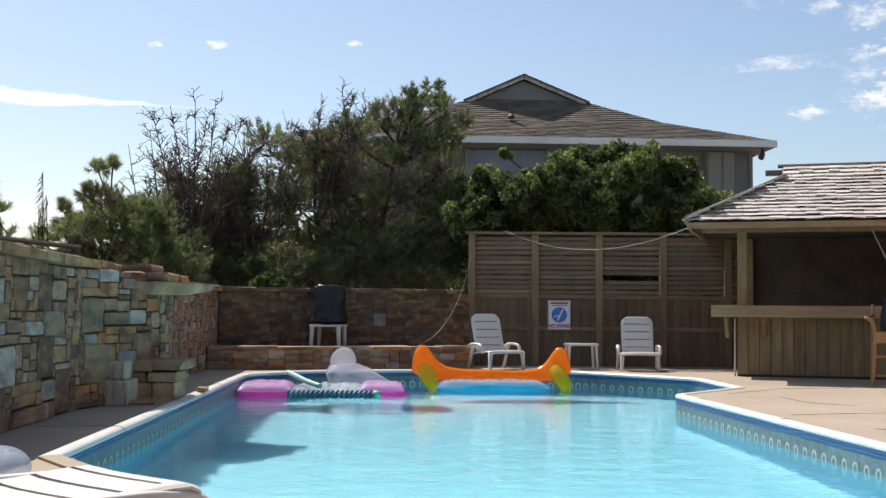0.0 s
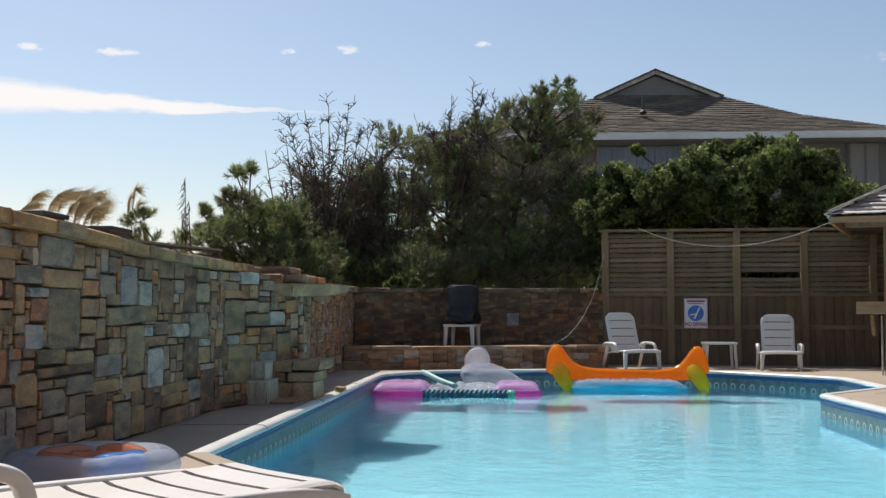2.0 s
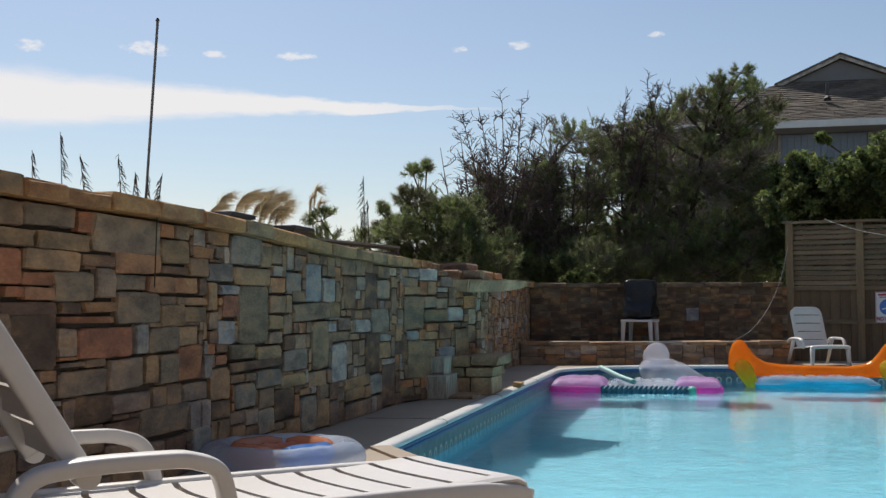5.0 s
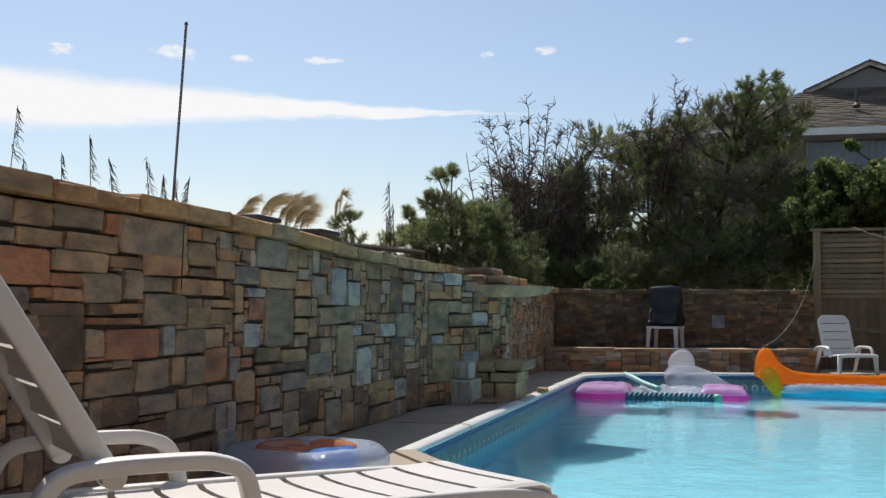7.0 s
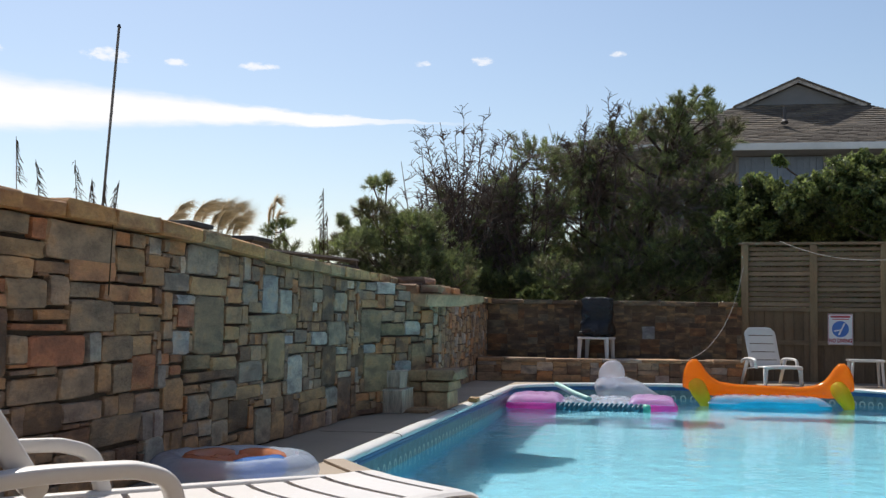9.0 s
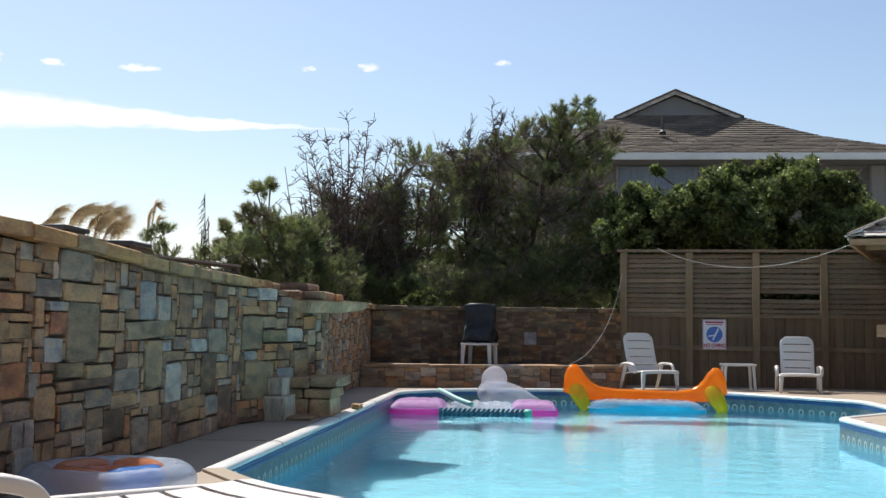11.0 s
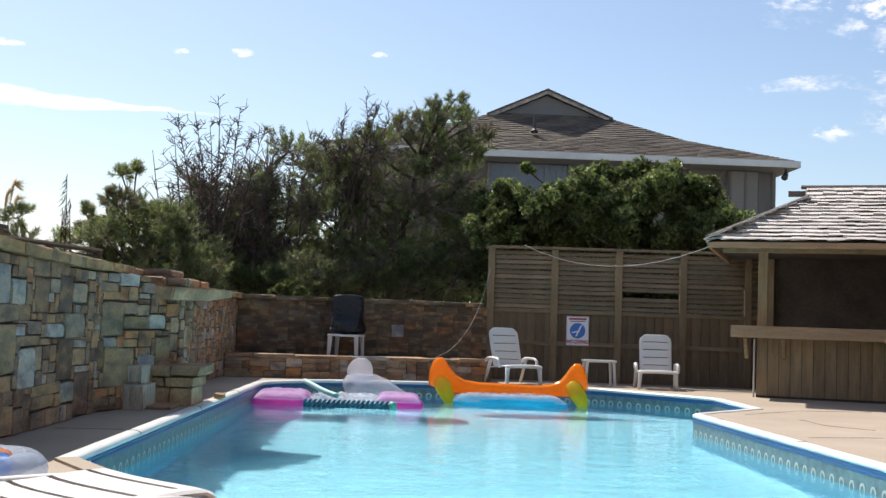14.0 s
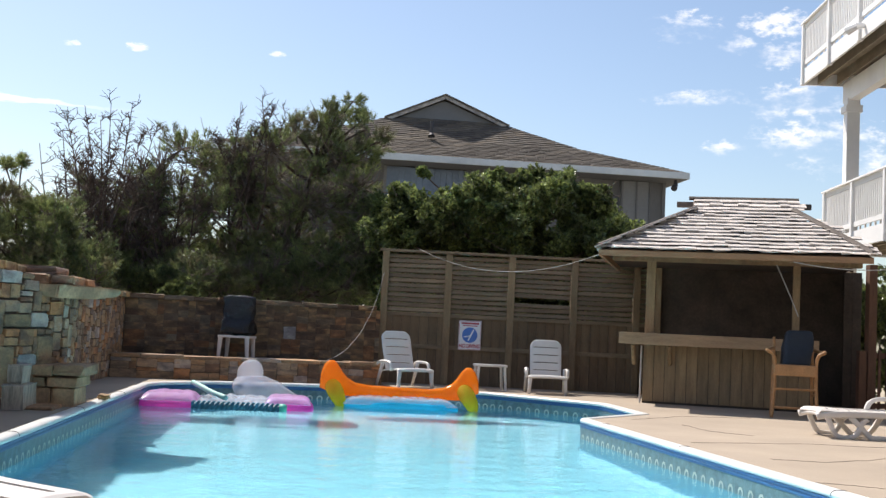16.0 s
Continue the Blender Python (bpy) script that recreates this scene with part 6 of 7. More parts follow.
bmesh.ops.create_cone(bm, cap_ends=True, segments=32, radius1=0.125, radius2=0.125, depth=0.003, matrix=pose(0.182, -0.006, 0.24, 90, 0, 0))
disc = part("disc", bm, M["sign_blue"], sg, "blue warning disc")
part("slash", box(-0.012, 0.012, -0.0095, -0.0078, -0.1, 0.1, 0, pose(0.2, 0, 0.24, 0, 25, 0)), M["sign_white"], disc)
part("slash", box(-0.01, 0.01, -0.0095, -0.0078, -0.06, 0.06, 0, pose(0.15, 0, 0.22, 0, 80, 0)), M["sign_white"], disc)
fc = bpy.data.curves.new("lettering", "FONT")
fc.body, fc.size, fc.align_x, fc.extrude, fc.offset = "NO DIVING", 0.082, "CENTER", 0.0008, 0.0032
tmp = new("lettering", fc)
bpy.context.view_layer.update()
lm = bpy.data.meshes.new_from_object(tmp.evaluated_get(bpy.context.evaluated_depsgraph_get()))
bpy.data.objects.remove(tmp)
lm.materials.clear()
lm.materials.append(M["sign_red"])
lt = new("lettering", lm)
lt.parent, lt.matrix_basis = sg, pose(0.1825, -0.0075, 0.036, 90, 0, 0) @ Matrix.Diagonal((0.78, 1, 1, 1))
lt["label"] = "red words NO DIVING"

# ---- cords ----
def sag(a, b, drop, n=14):
    a, b = Vector(a), Vector(b)
    return [a.lerp(b, k / n) - Vector((0, 0, 4 * drop * (k / n) * (1 - k / n))) for k in range(n + 1)]


wire = thing("string_wire", "pale cord sagging between the fence and bar roof", "rope")
part("cord", tube(sag((1.85, 18.38, 2.19), (3.95, 14.92, 2.0), 0.30), 0.0035, 5), M["rope"], wire)
wire2 = thing("string_wire", "pale cord sagging under the bar roof eave", "rope")
part("cord", tube(sag((6.3, 14.0, 1.98), (7.9, 13.6, 2.0), 0.08), 0.0065, 5), M["rope"], wire2)
rp_ = thing("rope", "thin pale rope hanging from the fence corner", "rope")
part("cord", tube(smooth_line([(1.30, 18.36, 1.78), (1.18, 18.2, 1.3), (0.98, 17.9, 0.85), (0.70, 17.5, 0.5), (0.42, 17.2, 0.34)], 6), 0.0032, 5), M["rope"], rp_)

# ---- fountain in the stone wall ----
fountain = thing("fountain", "stone wall fountain with projecting spout and stepped pedestal", "fountain", kind="structure")


def block(parent, name, x0, x1, y0, y1, z0, z1, mat, seed, bevel=0.015, rough=0.012):
    rnd = random.Random(seed)
    bm = box(x0, x1, y0, y1, z0, z1, bevel)
    for v in bm.verts:
        v.co += Vector((rnd.uniform(-1, 1), rnd.uniform(-1, 1), rnd.uniform(-0.5, 0.5))) * rough
    return part(name, bm, mat, parent)


bm = bmesh.new()
foot = [(-2.66, 9.7), (-2.27, 11.25), (-2.27, 11.85), (-2.66, 12.3)]
lo_, hi_ = [bm.verts.new((*p, 0)) for p in foot], [bm.verts.new((*p, 1.03)) for p in foot]
bm.faces.new(hi_)
for i in range(4):
    bm.faces.new((lo_[i], lo_[(i + 1) % 4], hi_[(i + 1) % 4], hi_[i]))
part("core", bm, M["mortar"], fountain)
bm = bmesh.new()
shoulder_ = [(-2.66, 9.7), (-2.43, 10.62), (-2.66, 10.62)]
lo_, hi_ = [bm.verts.new((*p, 1.02)) for p in shoulder_], [bm.verts.new((*p, 1.2)) for p in shoulder_]
bm.faces.new(hi_)
for i in range(3):
    bm.faces.new((lo_[i], lo_[(i + 1) % 3], hi_[(i + 1) % 3], hi_[i]))
part("shoulder", bm, M["mortar"], fountain)
for k, (a, b, c, d, z0, z1) in enumerate(((-2.46, -2.22, 10.95, 11.5, 0, 0.2), (-2.21, -2.0, 10.96, 11.5, 0, 0.2), (-2.46, -2.26, 10.93, 11.6, 0.2, 0.31), (-2.25, -1.98, 10.93, 11.6, 0.2, 0.31), (-2.48, -2.20, 10.9, 11.6, 0.31, 0.44))):
    block(fountain, "pedestal_stone", a + 0.005, b - 0.005, c - 0.2, d - 0.2, z0 * 0.87 + 0.004, z1 * 0.87 - 0.004, M["fount_stone"], 230 + k)
block(fountain, "basin_slab", -2.2, -1.92, 10.7, 11.42, 0.285, 0.385, M["fount_stone"], 240, 0.03)
block(fountain, "lime_block", -2.52, -2.32, 10.2, 10.68, 0.0, 0.22, M["pale_stone"], 241)
block(fountain, "lime_block", -2.52, -2.36, 10.28, 10.6, 0.225, 0.39, M["pale_stone"], 242)
block(fountain, "foot_slab", -2.62, -2.1, 10.3, 11.0, 0.0, 0.03, M["fount_stone"], 243, 0.01)
bm = bmesh.new()
lo_ = [bm.verts.new(p) for p in ((-2.7, 10.7, 1.03), (-2.24, 10.82, 0.99), (-1.95, 11.28, 1.0), (-1.82, 11.77, 1.05), (-2.27, 12.03, 1.0), (-2.7, 12.03, 1.03))]
hi_ = [bm.verts.new(p) for p in ((-2.7, 10.7, 1.12), (-2.22, 10.8, 1.12), (-1.92, 11.28, 1.12), (-1.8, 11.78, 1.12), (-2.26, 12.05, 1.12), (-2.7, 12.05, 1.12))]
bm.faces.new(lo_[::-1])
bm.faces.new(hi_)
for i in range(6):
    bm.faces.new((lo_[i], lo_[(i + 1) % 6], hi_[(i + 1) % 6], hi_[i]))
bmesh.ops.bevel(bm, geom=bm.edges[:], offset=0.012, segments=2, affect="EDGES")
part("spout_slab", bm, M["fount_stone"], fountain, "projecting flat stone spout")
for k, (a, b, c, d, z0, z1) in enumerate(((-2.68, -2.34, 10.85, 11.25, 1.125, 1.21), (-2.33, -2.12, 10.95, 11.5, 1.125, 1.21), (-2.68, -2.3, 11.0, 11.6, 1.215, 1.29), (-2.3, -2.1, 11.5, 11.9, 1.125, 1.2))):
    block(fountain, "stone", a, b, c, d, z0, z1, M["stone"], 250 + k)
tagged(block(None, "loose_stone", -1.97, -1.86, 11.75, 11.9, 0.014, 0.064, M["capstone"], 260, 0.02), "small tan stone lying on the white coping", "stone")


# ---- floats on the water ----
def puffy(x0, x1, y0, y1, z0, z1, seed, amount=0.02, rnd_=0.06, cuts=4, freq=5):
    """An inflated cushion with soft edges and creases."""
    bm = box(x0, x1, y0, y1, z0, z1)
    bmesh.ops.subdivide_edges(bm, edges=bm.edges[:], cuts=cuts, use_grid_fill=True)
    c, h = Vector(((x0 + x1) / 2, (y0 + y1) / 2, (z0 + z1) / 2)), Vector(((x1 - x0) / 2, (y1 - y0) / 2, (z1 - z0) / 2))
    for v in bm.verts:
        q = Vector(((v.co.x - c.x) / h.x, (v.co.y - c.y) / h.y, (v.co.z - c.z) / h.z))
        ln = (abs(q.x) ** 4 + abs(q.y) ** 4 + abs(q.z) ** 4) ** 0.25
        q = q / max(ln, 1e-6) * max(abs(q.x), abs(q.y), abs(q.z))
        v.co = c + Vector((q.x * h.x, q.y * h.y, q.z * h.z))
        n3 = noise.noise(v.co * freq + Vector((seed, 0, 0)))
        v.co += (v.co - c).normalized() * n3 * amount
    bmesh.ops.subdivide_edges(bm, edges=bm.edges[:], cuts=1, use_grid_fill=True, smooth=0.6)
    return bm


def quilted(x0, x1, y0, y1, z0, z1, seed, cell=0.13, nx=56, ny=26):
    """A limp quilted mattress: soft rim, rows of air pockets and creases on top, flat below."""
    bm = bmesh.new()
    top = []
    for i in range(nx + 1):
        row = []
        for k in range(ny + 1):
            u, v = 2 * i / nx - 1, 2 * k / ny - 1
            x, y = x0 + (x1 - x0) * i / nx, y0 + (y1 - y0) * k / ny
            rim = (1 - u ** 8) * (1 - v ** 6)
            puff = 0.88 + 0.12 * math.sqrt(abs(math.sin(math.pi * x / cell)) * abs(math.sin(math.pi * y / cell)))
            crease = 0.5 * noise.noise((x * 8, y * 8, seed)) + 0.2 * noise.noise((x * 19, y * 19, seed + 3))
            row.append(bm.verts.new((x, y + 0.02 * u * math.sin(seed), z0 + 0.01 + (z1 - z0) * max(0.0, rim * (puff + 0.3 * crease)))))
        top.append(row)
    for a, b in zip(top, top[1:]):
        for k in range(ny):
            bm.faces.new((a[k], b[k], b[k + 1], a[k + 1]))
    rim_ = [r[0] for r in top] + top[-1][1:] + [r[-1] for r in top[-2::-1]] + top[0][-2:0:-1]
    low_ = [bm.verts.new((v.co.x, v.co.y, z0)) for v in rim_]
    n = len(rim_)
    for i in range(n):
        bm.faces.new((rim_[i], low_[i], low_[(i + 1) % n], rim_[(i + 1) % n]))
    bm.faces.new(low_)
    return bm


W = WATER_Z
pf = thing("pink_float", "pink and clear inflatable lounge floating on the water", "pool float", Matrix.Translation((-0.89, 14.4, W)))
part("end_tube", puffy(-1.0, -0.28, -0.45, 0.4, -0.06, 0.085, 1, 0.015), M["pink_vinyl"], pf, "bright pink end cushion", True)
part("end_tube", puffy(0.56, 1.12, -0.35, 0.45, -0.06, 0.085, 2, 0.015), M["pink_vinyl"], pf, "bright pink end cushion", True)
part("pillow", quilted(-0.97, -0.30, -0.40, 0.42, 0.07, 0.165, 3, 0.17, 40, 40), M["lilac_vinyl"], pf, "lilac clear pillow", True)
part("pillow", quilted(0.52, 1.08, -0.30, 0.45, 0.07, 0.16, 4, 0.17, 36, 40), M["lilac_vinyl"], pf, "lilac clear pillow", True)
part("mattress", quilted(-0.40, 0.66, -0.2, 0.75, -0.02, 0.115, 5), M["clear_vinyl"], pf, "crumpled clear mattress", True)
nd = thing("spiral_noodle", "dark teal spiral foam noodle with green end", "pool noodle", Matrix.Translation((-0.71, 13.88, W + 0.035)))
bm = bmesh.new()
NT, NS = 190, 16
rings = []
for i in range(NT + 1):
    x = -0.52 + 1.04 * i / NT
    rings.append([bm.verts.new((x, math.cos(a) * r, math.sin(a) * r)) for a, r in ((j * math.tau / NS, 0.055 + 0.013 * math.sin(3 * j * math.tau / NS + x * 108)) for j in range(NS))])
for r, s in zip(rings, rings[1:]):
    for j in range(NS):
        bm.faces.new((r[j], r[(j + 1) % NS], s[(j + 1) % NS], s[j]))
bm.faces.new(rings[0])
bm.faces.new(rings[-1])
part("foam", bm, M["teal_foam"], nd, smooth=True)
part("end_cap", tube([(0.52, 0, 0), (0.58, 0, 0), (0.61, 0, 0)], [0.062, 0.06, 0.045], 14), M["green_foam"], nd, "green end", True)
wn2 = thing("foam_noodle", "pale mint foam noodle resting on the pink float", "pool noodle")
part("foam", tube(smooth_line([(-1.31, 14.8, W + 0.26), (-1.20, 14.6, W + 0.23), (-1.04, 14.35, W + 0.175), (-0.84, 14.1, W + 0.125)], 5), 0.032, 10), M["mint_foam"], wn2, smooth=True)

cf = thing("clear_float", "clear inflatable seat with a round headrest, floating", "pool float", Matrix.Translation((-0.42, 15.95, W)))
bm = bmesh.new()
add_tube(bm, smooth_line([(-0.46, 0.1, 0.12), (-0.32, 0.1, 0.15), (-0.08, 0.1, 0.145), (0.12, 0.08, 0.11), (0.30, 0.07, 0.065), (0.46, 0.07, 0.04)], 4), [0.06, 0.12, 0.16, 0.185, 0.2, 0.205, 0.205, 0.2, 0.2, 0.195, 0.185, 0.175, 0.165, 0.15, 0.135, 0.12, 0.1, 0.08, 0.06, 0.045, 0.02], 20, 0.9)
for v in bm.verts:
    v.co.y *= 1.5
    v.co += Vector((0, 0, 0.014 * noise.noise(v.co * 7)))
part("seat_cushion", bm, M["clear_vinyl"], cf, smooth=True)
bm = bmesh.new()
bmesh.ops.create_uvsphere(bm, u_segments=24, v_segments=16, radius=0.18, matrix=pose(-0.23, 0.1, 0.35, 0, 22, 0) @ Matrix.Diagonal((1.0, 0.6, 1.12, 1)))
part("headrest", bm, M["clear_vinyl"], cf, "round clear headrest", True)

of = thing("orange_float", "orange and lime inflatable seesaw float on blue raft", "pool float", Matrix.Translation((1.40, 15.6, W)))
tops = [(-1.09, 0.32), (-1.075, 0.45), (-1.035, 0.55), (-0.98, 0.60), (-0.91, 0.60), (-0.85, 0.54), (-0.79, 0.45), (-0.72, 0.37), (-0.61, 0.31), (-0.4, 0.28), (0.0, 0.27)]
tops += [(-x, z - 0.02) for x, z in tops[-2::-1]]
bm, rings = bmesh.new(), []
for k, (x, zt) in enumerate(tops):
    zb = 0.12 + max(0.0, abs(x) - 0.86) * 0.45
    c, hz = (zt + zb) / 2, (zt - zb) / 2
    hy = min(0.12, 0.05 + hz * 0.6)
    rings.append([bm.verts.new((x, hy * math.cos(a), c + hz * math.sin(a))) for a in (j * math.tau / 16 for j in range(16))])
for r, s in zip(rings, rings[1:]):
    for j in range(16):
        bm.faces.new((r[j], r[(j + 1) % 16], s[(j + 1) % 16], s[j]))
bm.faces.new(rings[0])
bm.faces.new(rings[-1])
bmesh.ops.subdivide_edges(bm, edges=bm.edges[:], cuts=1, smooth=0.7)
part("orange_tube", bm, M["orange_vinyl"], of, "orange tube with upturned ends", True)
for s in (-1, 1):
    part("lime_leg", tube(smooth_line([(0.90 * s - 0.04, -0.07, 0.29), (0.90 * s + 0.02, -0.16, 0.19), (0.90 * s + 0.08, -0.24, 0.07), (0.90 * s + 0.10, -0.27, -0.03)], 4), [0.085, 0.10, 0.108, 0.112, 0.112, 0.108, 0.102, 0.096, 0.088, 0.08, 0.07, 0.06, 0.045], 14), M["yellow_vinyl"], of, "lime yellow cone", True)
part("blue_raft", puffy(-0.80, 0.80, -0.42, 0.2, -0.05, 0.09, 33, 0.03, cuts=6, freq=6), M["blue_vinyl"], of, "clear blue raft", True)
part("clear_mattress", quilted(-0.78, 0.76, -0.40, 0.12, 0.04, 0.145, 40, 0.12, 80, 26), M["clear_vinyl"], of, "crumpled clear mattress", True)

# swim ring lying on the deck
ring = thing("swim_ring", "clear blue and orange inflatable swim ring on deck", "swim ring", Matrix.Translation((-2.13, 5.5, 0.0)))


def torus(R, r, squash, seed, segs=48, n=16):
    bm = bmesh.new()
    rings = []
    for i in range(segs):
        a = i * math.tau / segs
        rings.append([bm.verts.new(((R + r * math.cos(b)) * math.cos(a), (R + r * math.cos(b)) * math.sin(a), r * squash * (1 + math.sin(b)) + 0.012 * noise.noise((math.cos(a) * 5, math.sin(a) * 5, b + seed)))) for b in (j * math.tau / n for j in range(n))])
    for i in range(segs):
        for j in range(n):
            bm.faces.new((rings[i][j], rings[i][(j + 1) % n], rings[(i + 1) % segs][(j + 1) % n], rings[(i + 1) % segs][j]))
    return bm


def tube_arc(R, r, a0, a1, z, squash=0.9, n=14):
    """A stretch of inflated tube between two angles, pinched at its welded ends."""
    bm = bmesh.new()
    k = max(4, int((a1 - a0) / 7))
    pts, rad = [], []
    for i in range(k + 1):
        t = i / k
        a = radians(a0 + (a1 - a0) * t)
        pts.append((R * math.cos(a), R * math.sin(a), z))
        rad.append(r * (0.72 + 0.28 * min(1.0, 5 * min(t, 1 - t))) * (1 + 0.05 * noise.noise((a * 4, R * 9, 2))))
    add_tube(bm, pts, rad, n, squash)
    return bm


part("outer_tube", torus(0.335, 0.098, 0.88, 1), M["ring_vinyl"], ring, "clear blue outer tube", True)
for k in range(4):
    part("middle_tube", tube_arc(0.225, 0.066, 20 + 90 * k, 104 + 90 * k, 0.115), M["orange_clear" if k != 3 else "blue_panel"], ring, "clear orange tube segment" if k != 3 else "blue tube segment", True)
part("inner_tube", torus(0.115, 0.06, 1.25, 3), M["orange_clear"], ring, "clear orange inner tube", True)
part("valve", tube([(0.335, -0.02, 0.17), (0.338, -0.02, 0.19)], [0.012, 0.009], 8), M["clear_vinyl"], ring)

# ---- stonework ----
TONE_MESH = {}
for key in TONES:
    TONE_MESH[key] = []
    for me in STONES:
        me = me.copy()
        me.materials.clear()
        me.materials.append(M["stone_" + key])
        TONE_MESH[key].append(me)
# stones that stand out on the fountain's near face: along it, and up
KNOWN = {}
KNOWN["grey"] = [(-0.04, 0.36, 1.03, 1.12), (-0.14, 0.05, 0.65, 0.84), (0.79, 1.06, 1.04, 1.14), (0.45, 0.73, 0.84, 0.95)]
KNOWN["blue"] = [(0.38, 0.75, 1.09, 1.21), (0.13, 0.37, 0.55, 0.64), (0.96, 1.29, 0.71, 0.85), (0.75, 1.07, 0.36, 0.48)]
KNOWN["olive"] = [(0.07, 0.48, 0.64, 0.95), (0.16, 0.71, 0.2, 0.55), (1.09, 1.41, 0.35, 0.64), (0.5, 0.94, 0.71, 0.83)]
KNOWN["brown"] = [(-0.11, 0.14, 0.35, 0.62), (-0.08, 0.4, 0.01, 0.06)]
KNOWN["tan"] = [(-0.01, 0.29, 0.05, 0.14)]
for k, (p, q) in enumerate(zip(foot, foot[1:])):
    d = Vector((q[0] - p[0], q[1] - p[1], 0))
    known = [(a, b, c, e, t) for t, rows in KNOWN.items() for a, b, c, e in rows] if k == 0 else ()
    face_stones(fountain, (*p, 0), d, (d.y, -d.x, 0), d.length, (lambda u: 1.2 if u < 0.95 else 1.03) if k == 0 else (lambda u: 1.03), 90 + k, (0, 9), known)
# stones that stand out on the west wall: from y to y, from z to z
KNOWN = {}
KNOWN["tan"] = [(3.71, 3.95, 1.17, 1.27), (3.75, 4.06, 1.09, 1.17), (4.07, 4.48, 1.09, 1.17), (3.99, 4.4, 1, 1.1), (5.13, 5.45, 1.07, 1.2), (5.13, 5.41, 0.77, 0.87), (5.41, 5.68, 0.77, 0.86), (5.34, 5.57, 0.68, 0.76), (4.43, 4.61, 0.59, 0.63), (4.99, 5.13, 0.48, 0.59), (5.22, 5.39, 0.36, 0.47), (6.46, 6.63, 1.13, 1.23), (6.05, 6.62, 0.98, 1.09), (6.6, 6.86, 0.81, 0.93), (6.57, 6.83, 0.71, 0.79), (7.76, 8, 0.77, 0.89), (9.06, 9.4, 0.42, 0.56), (6.79, 7.25, 0.33, 0.42), (7.3, 7.69, 0.3, 0.41), (7.47, 7.74, 0.01, 0.21), (8.09, 8.76, 0.23, 0.32), (8.09, 8.6, 0.14, 0.24)]
KNOWN["rust"] = [(4.36, 4.49, 1.17, 1.26), (3.62, 3.97, 0.94, 1.09), (3.97, 4.17, 0.94, 1), (3.84, 3.97, 0.89, 0.94), (4.22, 4.68, 0.78, 0.82), (4.39, 4.88, 0.62, 0.77), (5.34, 5.63, 0.47, 0.66), (5.87, 6.1, 0.79, 0.92), (5.68, 5.8, 0.59, 0.66)]
KNOWN["brown"] = [(4.4, 4.69, 1.03, 1.09), (3.83, 4.22, 0.82, 0.88), (4.23, 4.41, 0.82, 0.88), (3.88, 4.22, 0.59, 0.81), (4.35, 4.68, 0.34, 0.47), (8.06, 8.39, 0.83, 1.09), (8.62, 8.98, 0.83, 1.12), (8.62, 9.04, 0.33, 0.65), (5.99, 6.82, 0.48, 0.54), (6.68, 7.04, 0.14, 0.34), (9.11, 9.54, 0.01, 0.37)]
KNOWN["orange"] = [(4.7, 5.145, 1.01, 1.12), (5, 5.28, 0.92, 1.01), (5.28, 5.57, 0.92, 1.01), (3.97, 4.18, 0.88, 0.94), (4.41, 4.66, 0.83, 0.88), (5.73, 5.96, 1.19, 1.25), (5.51, 5.78, 1.11, 1.18), (6.62, 6.88, 0.94, 1.04), (5.8, 5.96, 0.53, 0.59)]
KNOWN["blue"] = [(4.89, 5.01, 0.63, 0.76), (5.51, 5.74, 0.01, 0.22), (5.85, 6.11, 0.92, 0.98), (5.81, 6.05, 0.64, 0.78), (7.25, 7.58, 0.88, 1.15), (7.59, 7.86, 0.91, 1.06), (7.73, 7.91, 0.67, 0.74), (8.37, 8.79, 0.65, 0.76), (7.8, 8.15, 0.3, 0.59), (9.06, 9.39, 0.56, 0.63), (8.77, 9.09, 0.14, 0.31)]
KNOWN["olive"] = [(6.11, 6.58, 0.63, 0.97), (6.99, 7.74, 0.76, 0.88), (7.36, 7.72, 0.42, 0.76), (5.98, 6.36, 0.55, 0.64), (6.37, 6.79, 0.53, 0.62)]
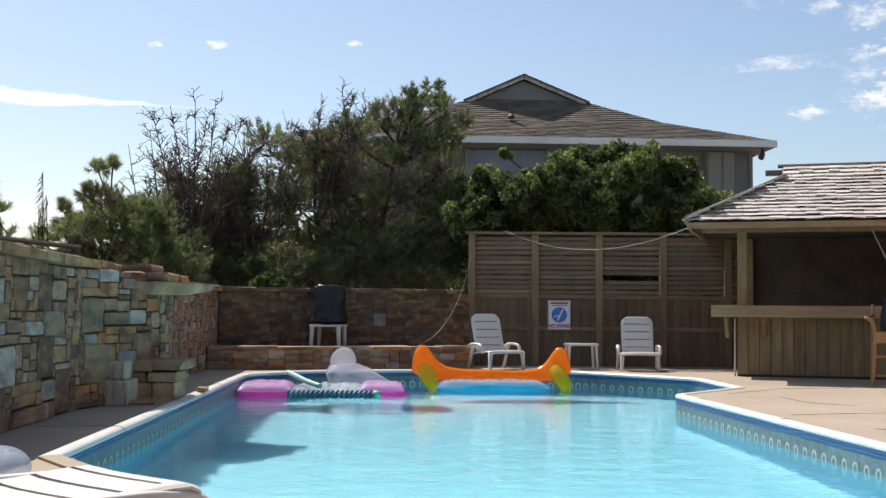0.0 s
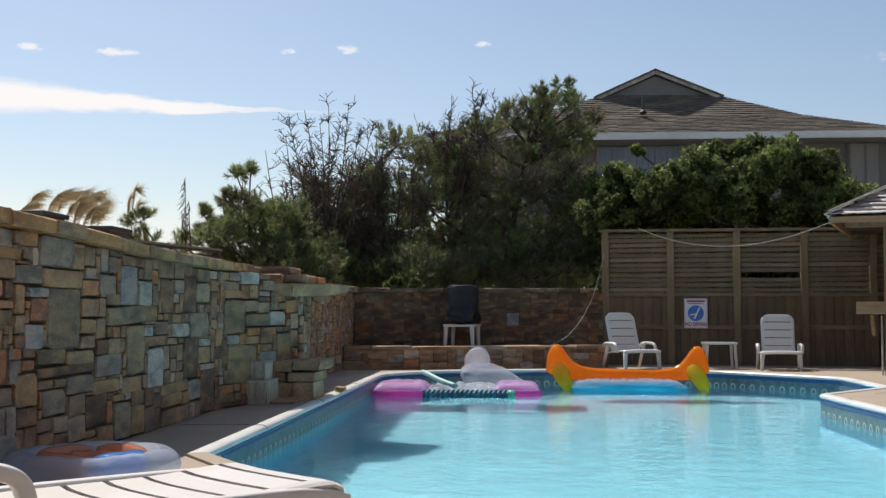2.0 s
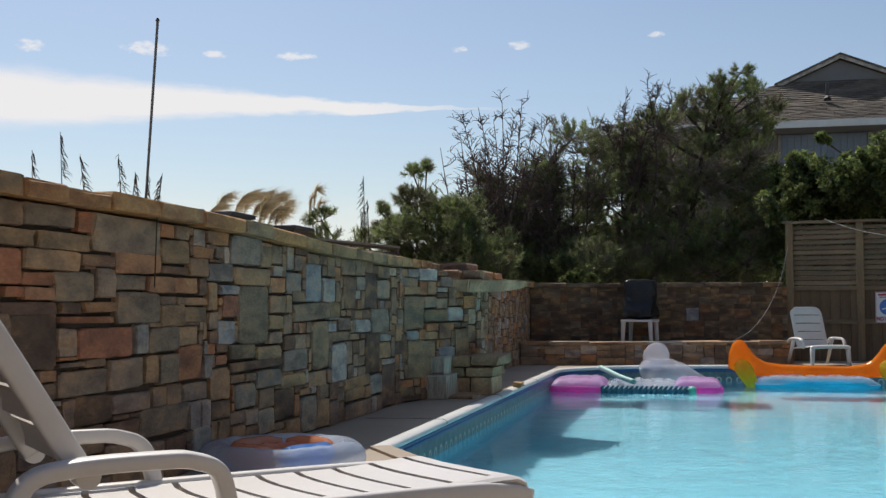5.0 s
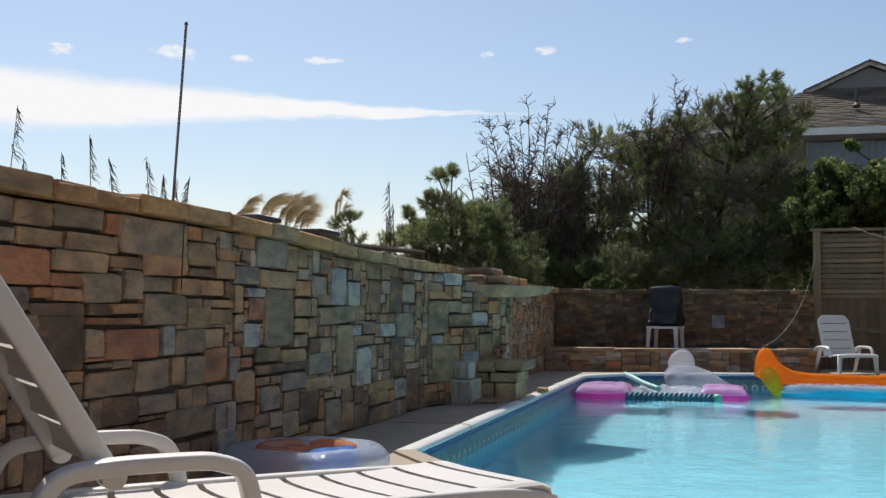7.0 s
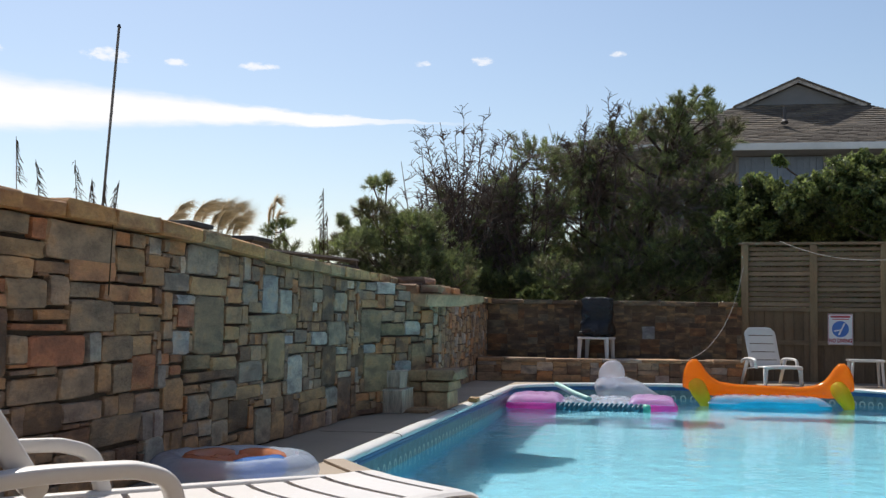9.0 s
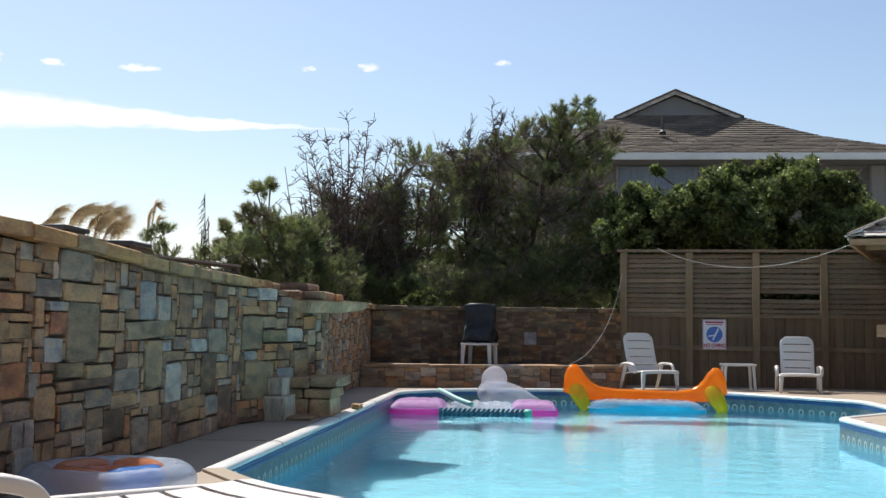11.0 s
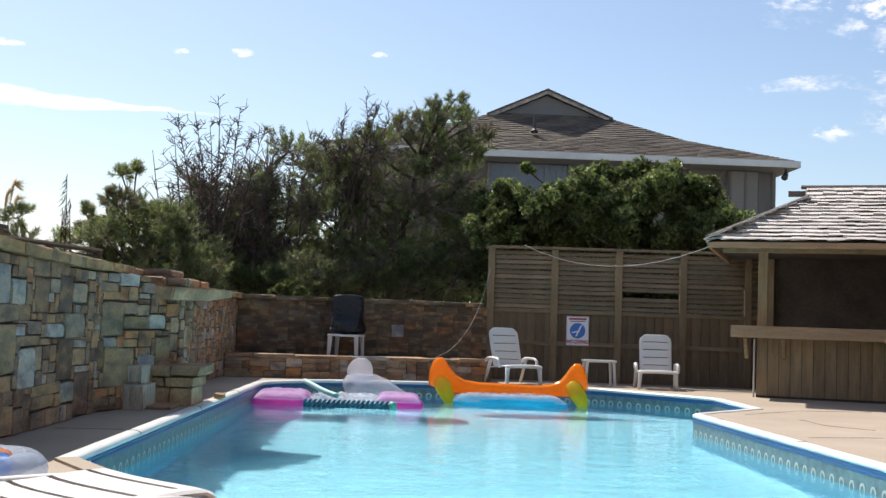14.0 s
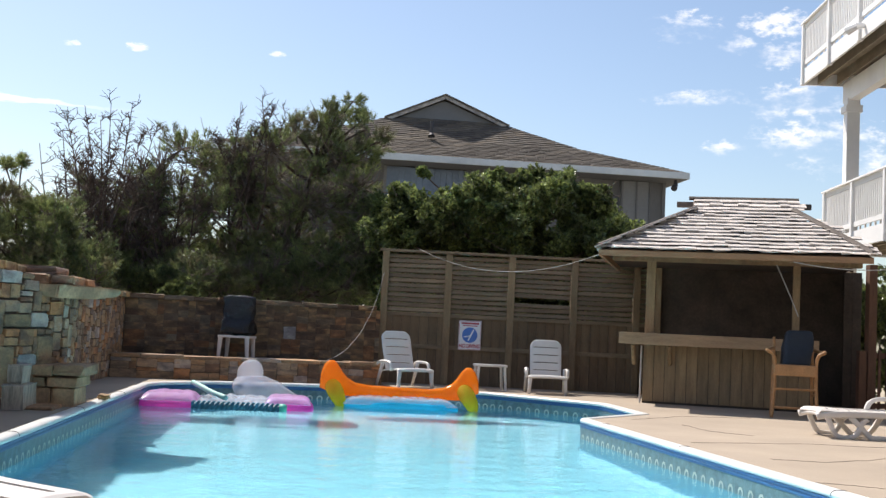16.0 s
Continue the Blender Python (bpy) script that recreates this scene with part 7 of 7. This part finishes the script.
KNOWN["grey"] = [(3.61, 3.71, 1.17, 1.26), (3.96, 4.35, 1.18, 1.28), (4.49, 5.145, 1.1, 1.28), (3.62, 3.73, 1.1, 1.16), (4.19, 4.52, 0.87, 1.01), (4.52, 4.69, 0.89, 1.03), (4.7, 5, 0.93, 1.01), (3.63, 3.83, 0.84, 0.94), (4.7, 5.13, 0.77, 0.93), (4.23, 4.38, 0.64, 0.77), (5.01, 5.34, 0.63, 0.76), (4.24, 4.63, 0.47, 0.59), (4.64, 4.97, 0.47, 0.61), (5.13, 5.32, 0.47, 0.61), (4.68, 5.06, 0.36, 0.46), (5.39, 5.71, 0.36, 0.46), (4.93, 5.48, 0.22, 0.37)]
KNOWN["slate"] = [(5.97, 6.45, 1.12, 1.25), (5.68, 6.05, 0.99, 1.1), (6.88, 7.17, 0.95, 1.08), (8.39, 8.62, 0.98, 1.09), (8.99, 9.38, 0.92, 1.08), (8.79, 9.33, 0.64, 0.84), (6.84, 7.29, 0.43, 0.58), (6.37, 6.79, 0.36, 0.47), (6.05, 6.37, 0.26, 0.41), (6.41, 6.68, 0.08, 0.24), (7.15, 7.46, 0.01, 0.25)]
Y0 = -3.0
face_stones(left_wall, (WALL_X - 0.035, Y0, 0), (0, 1, 0), (1, 0, 0), 20.5, lambda u: wall_top(u + Y0), 3, (6.6, 11.4), [(a - Y0, b - Y0, c, d, t) for t, rows in KNOWN.items() for a, b, c, d in rows])
cap_stones(left_wall, (WALL_X + 0.05, Y0, 0), (0, 1, 0), 20.6, 0.46, 0.075, lambda u: wall_top(u + Y0), 5, (-1, 0, 0))
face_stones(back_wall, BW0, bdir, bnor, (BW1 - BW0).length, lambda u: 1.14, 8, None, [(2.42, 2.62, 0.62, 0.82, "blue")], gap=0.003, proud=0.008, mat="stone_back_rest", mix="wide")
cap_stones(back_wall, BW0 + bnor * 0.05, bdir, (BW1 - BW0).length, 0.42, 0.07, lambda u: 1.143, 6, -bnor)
face_stones(ledge, L0, ldir, lnor, (L1 - L0).length, lambda u: 0.29, 9, None, gap=0.005, proud=0.022, mix="wide")
cap_stones(ledge, L0 + lnor * 0.04, ldir, (L1 - L0).length, 0.5, 0.05, lambda u: 0.287, 7, -lnor)
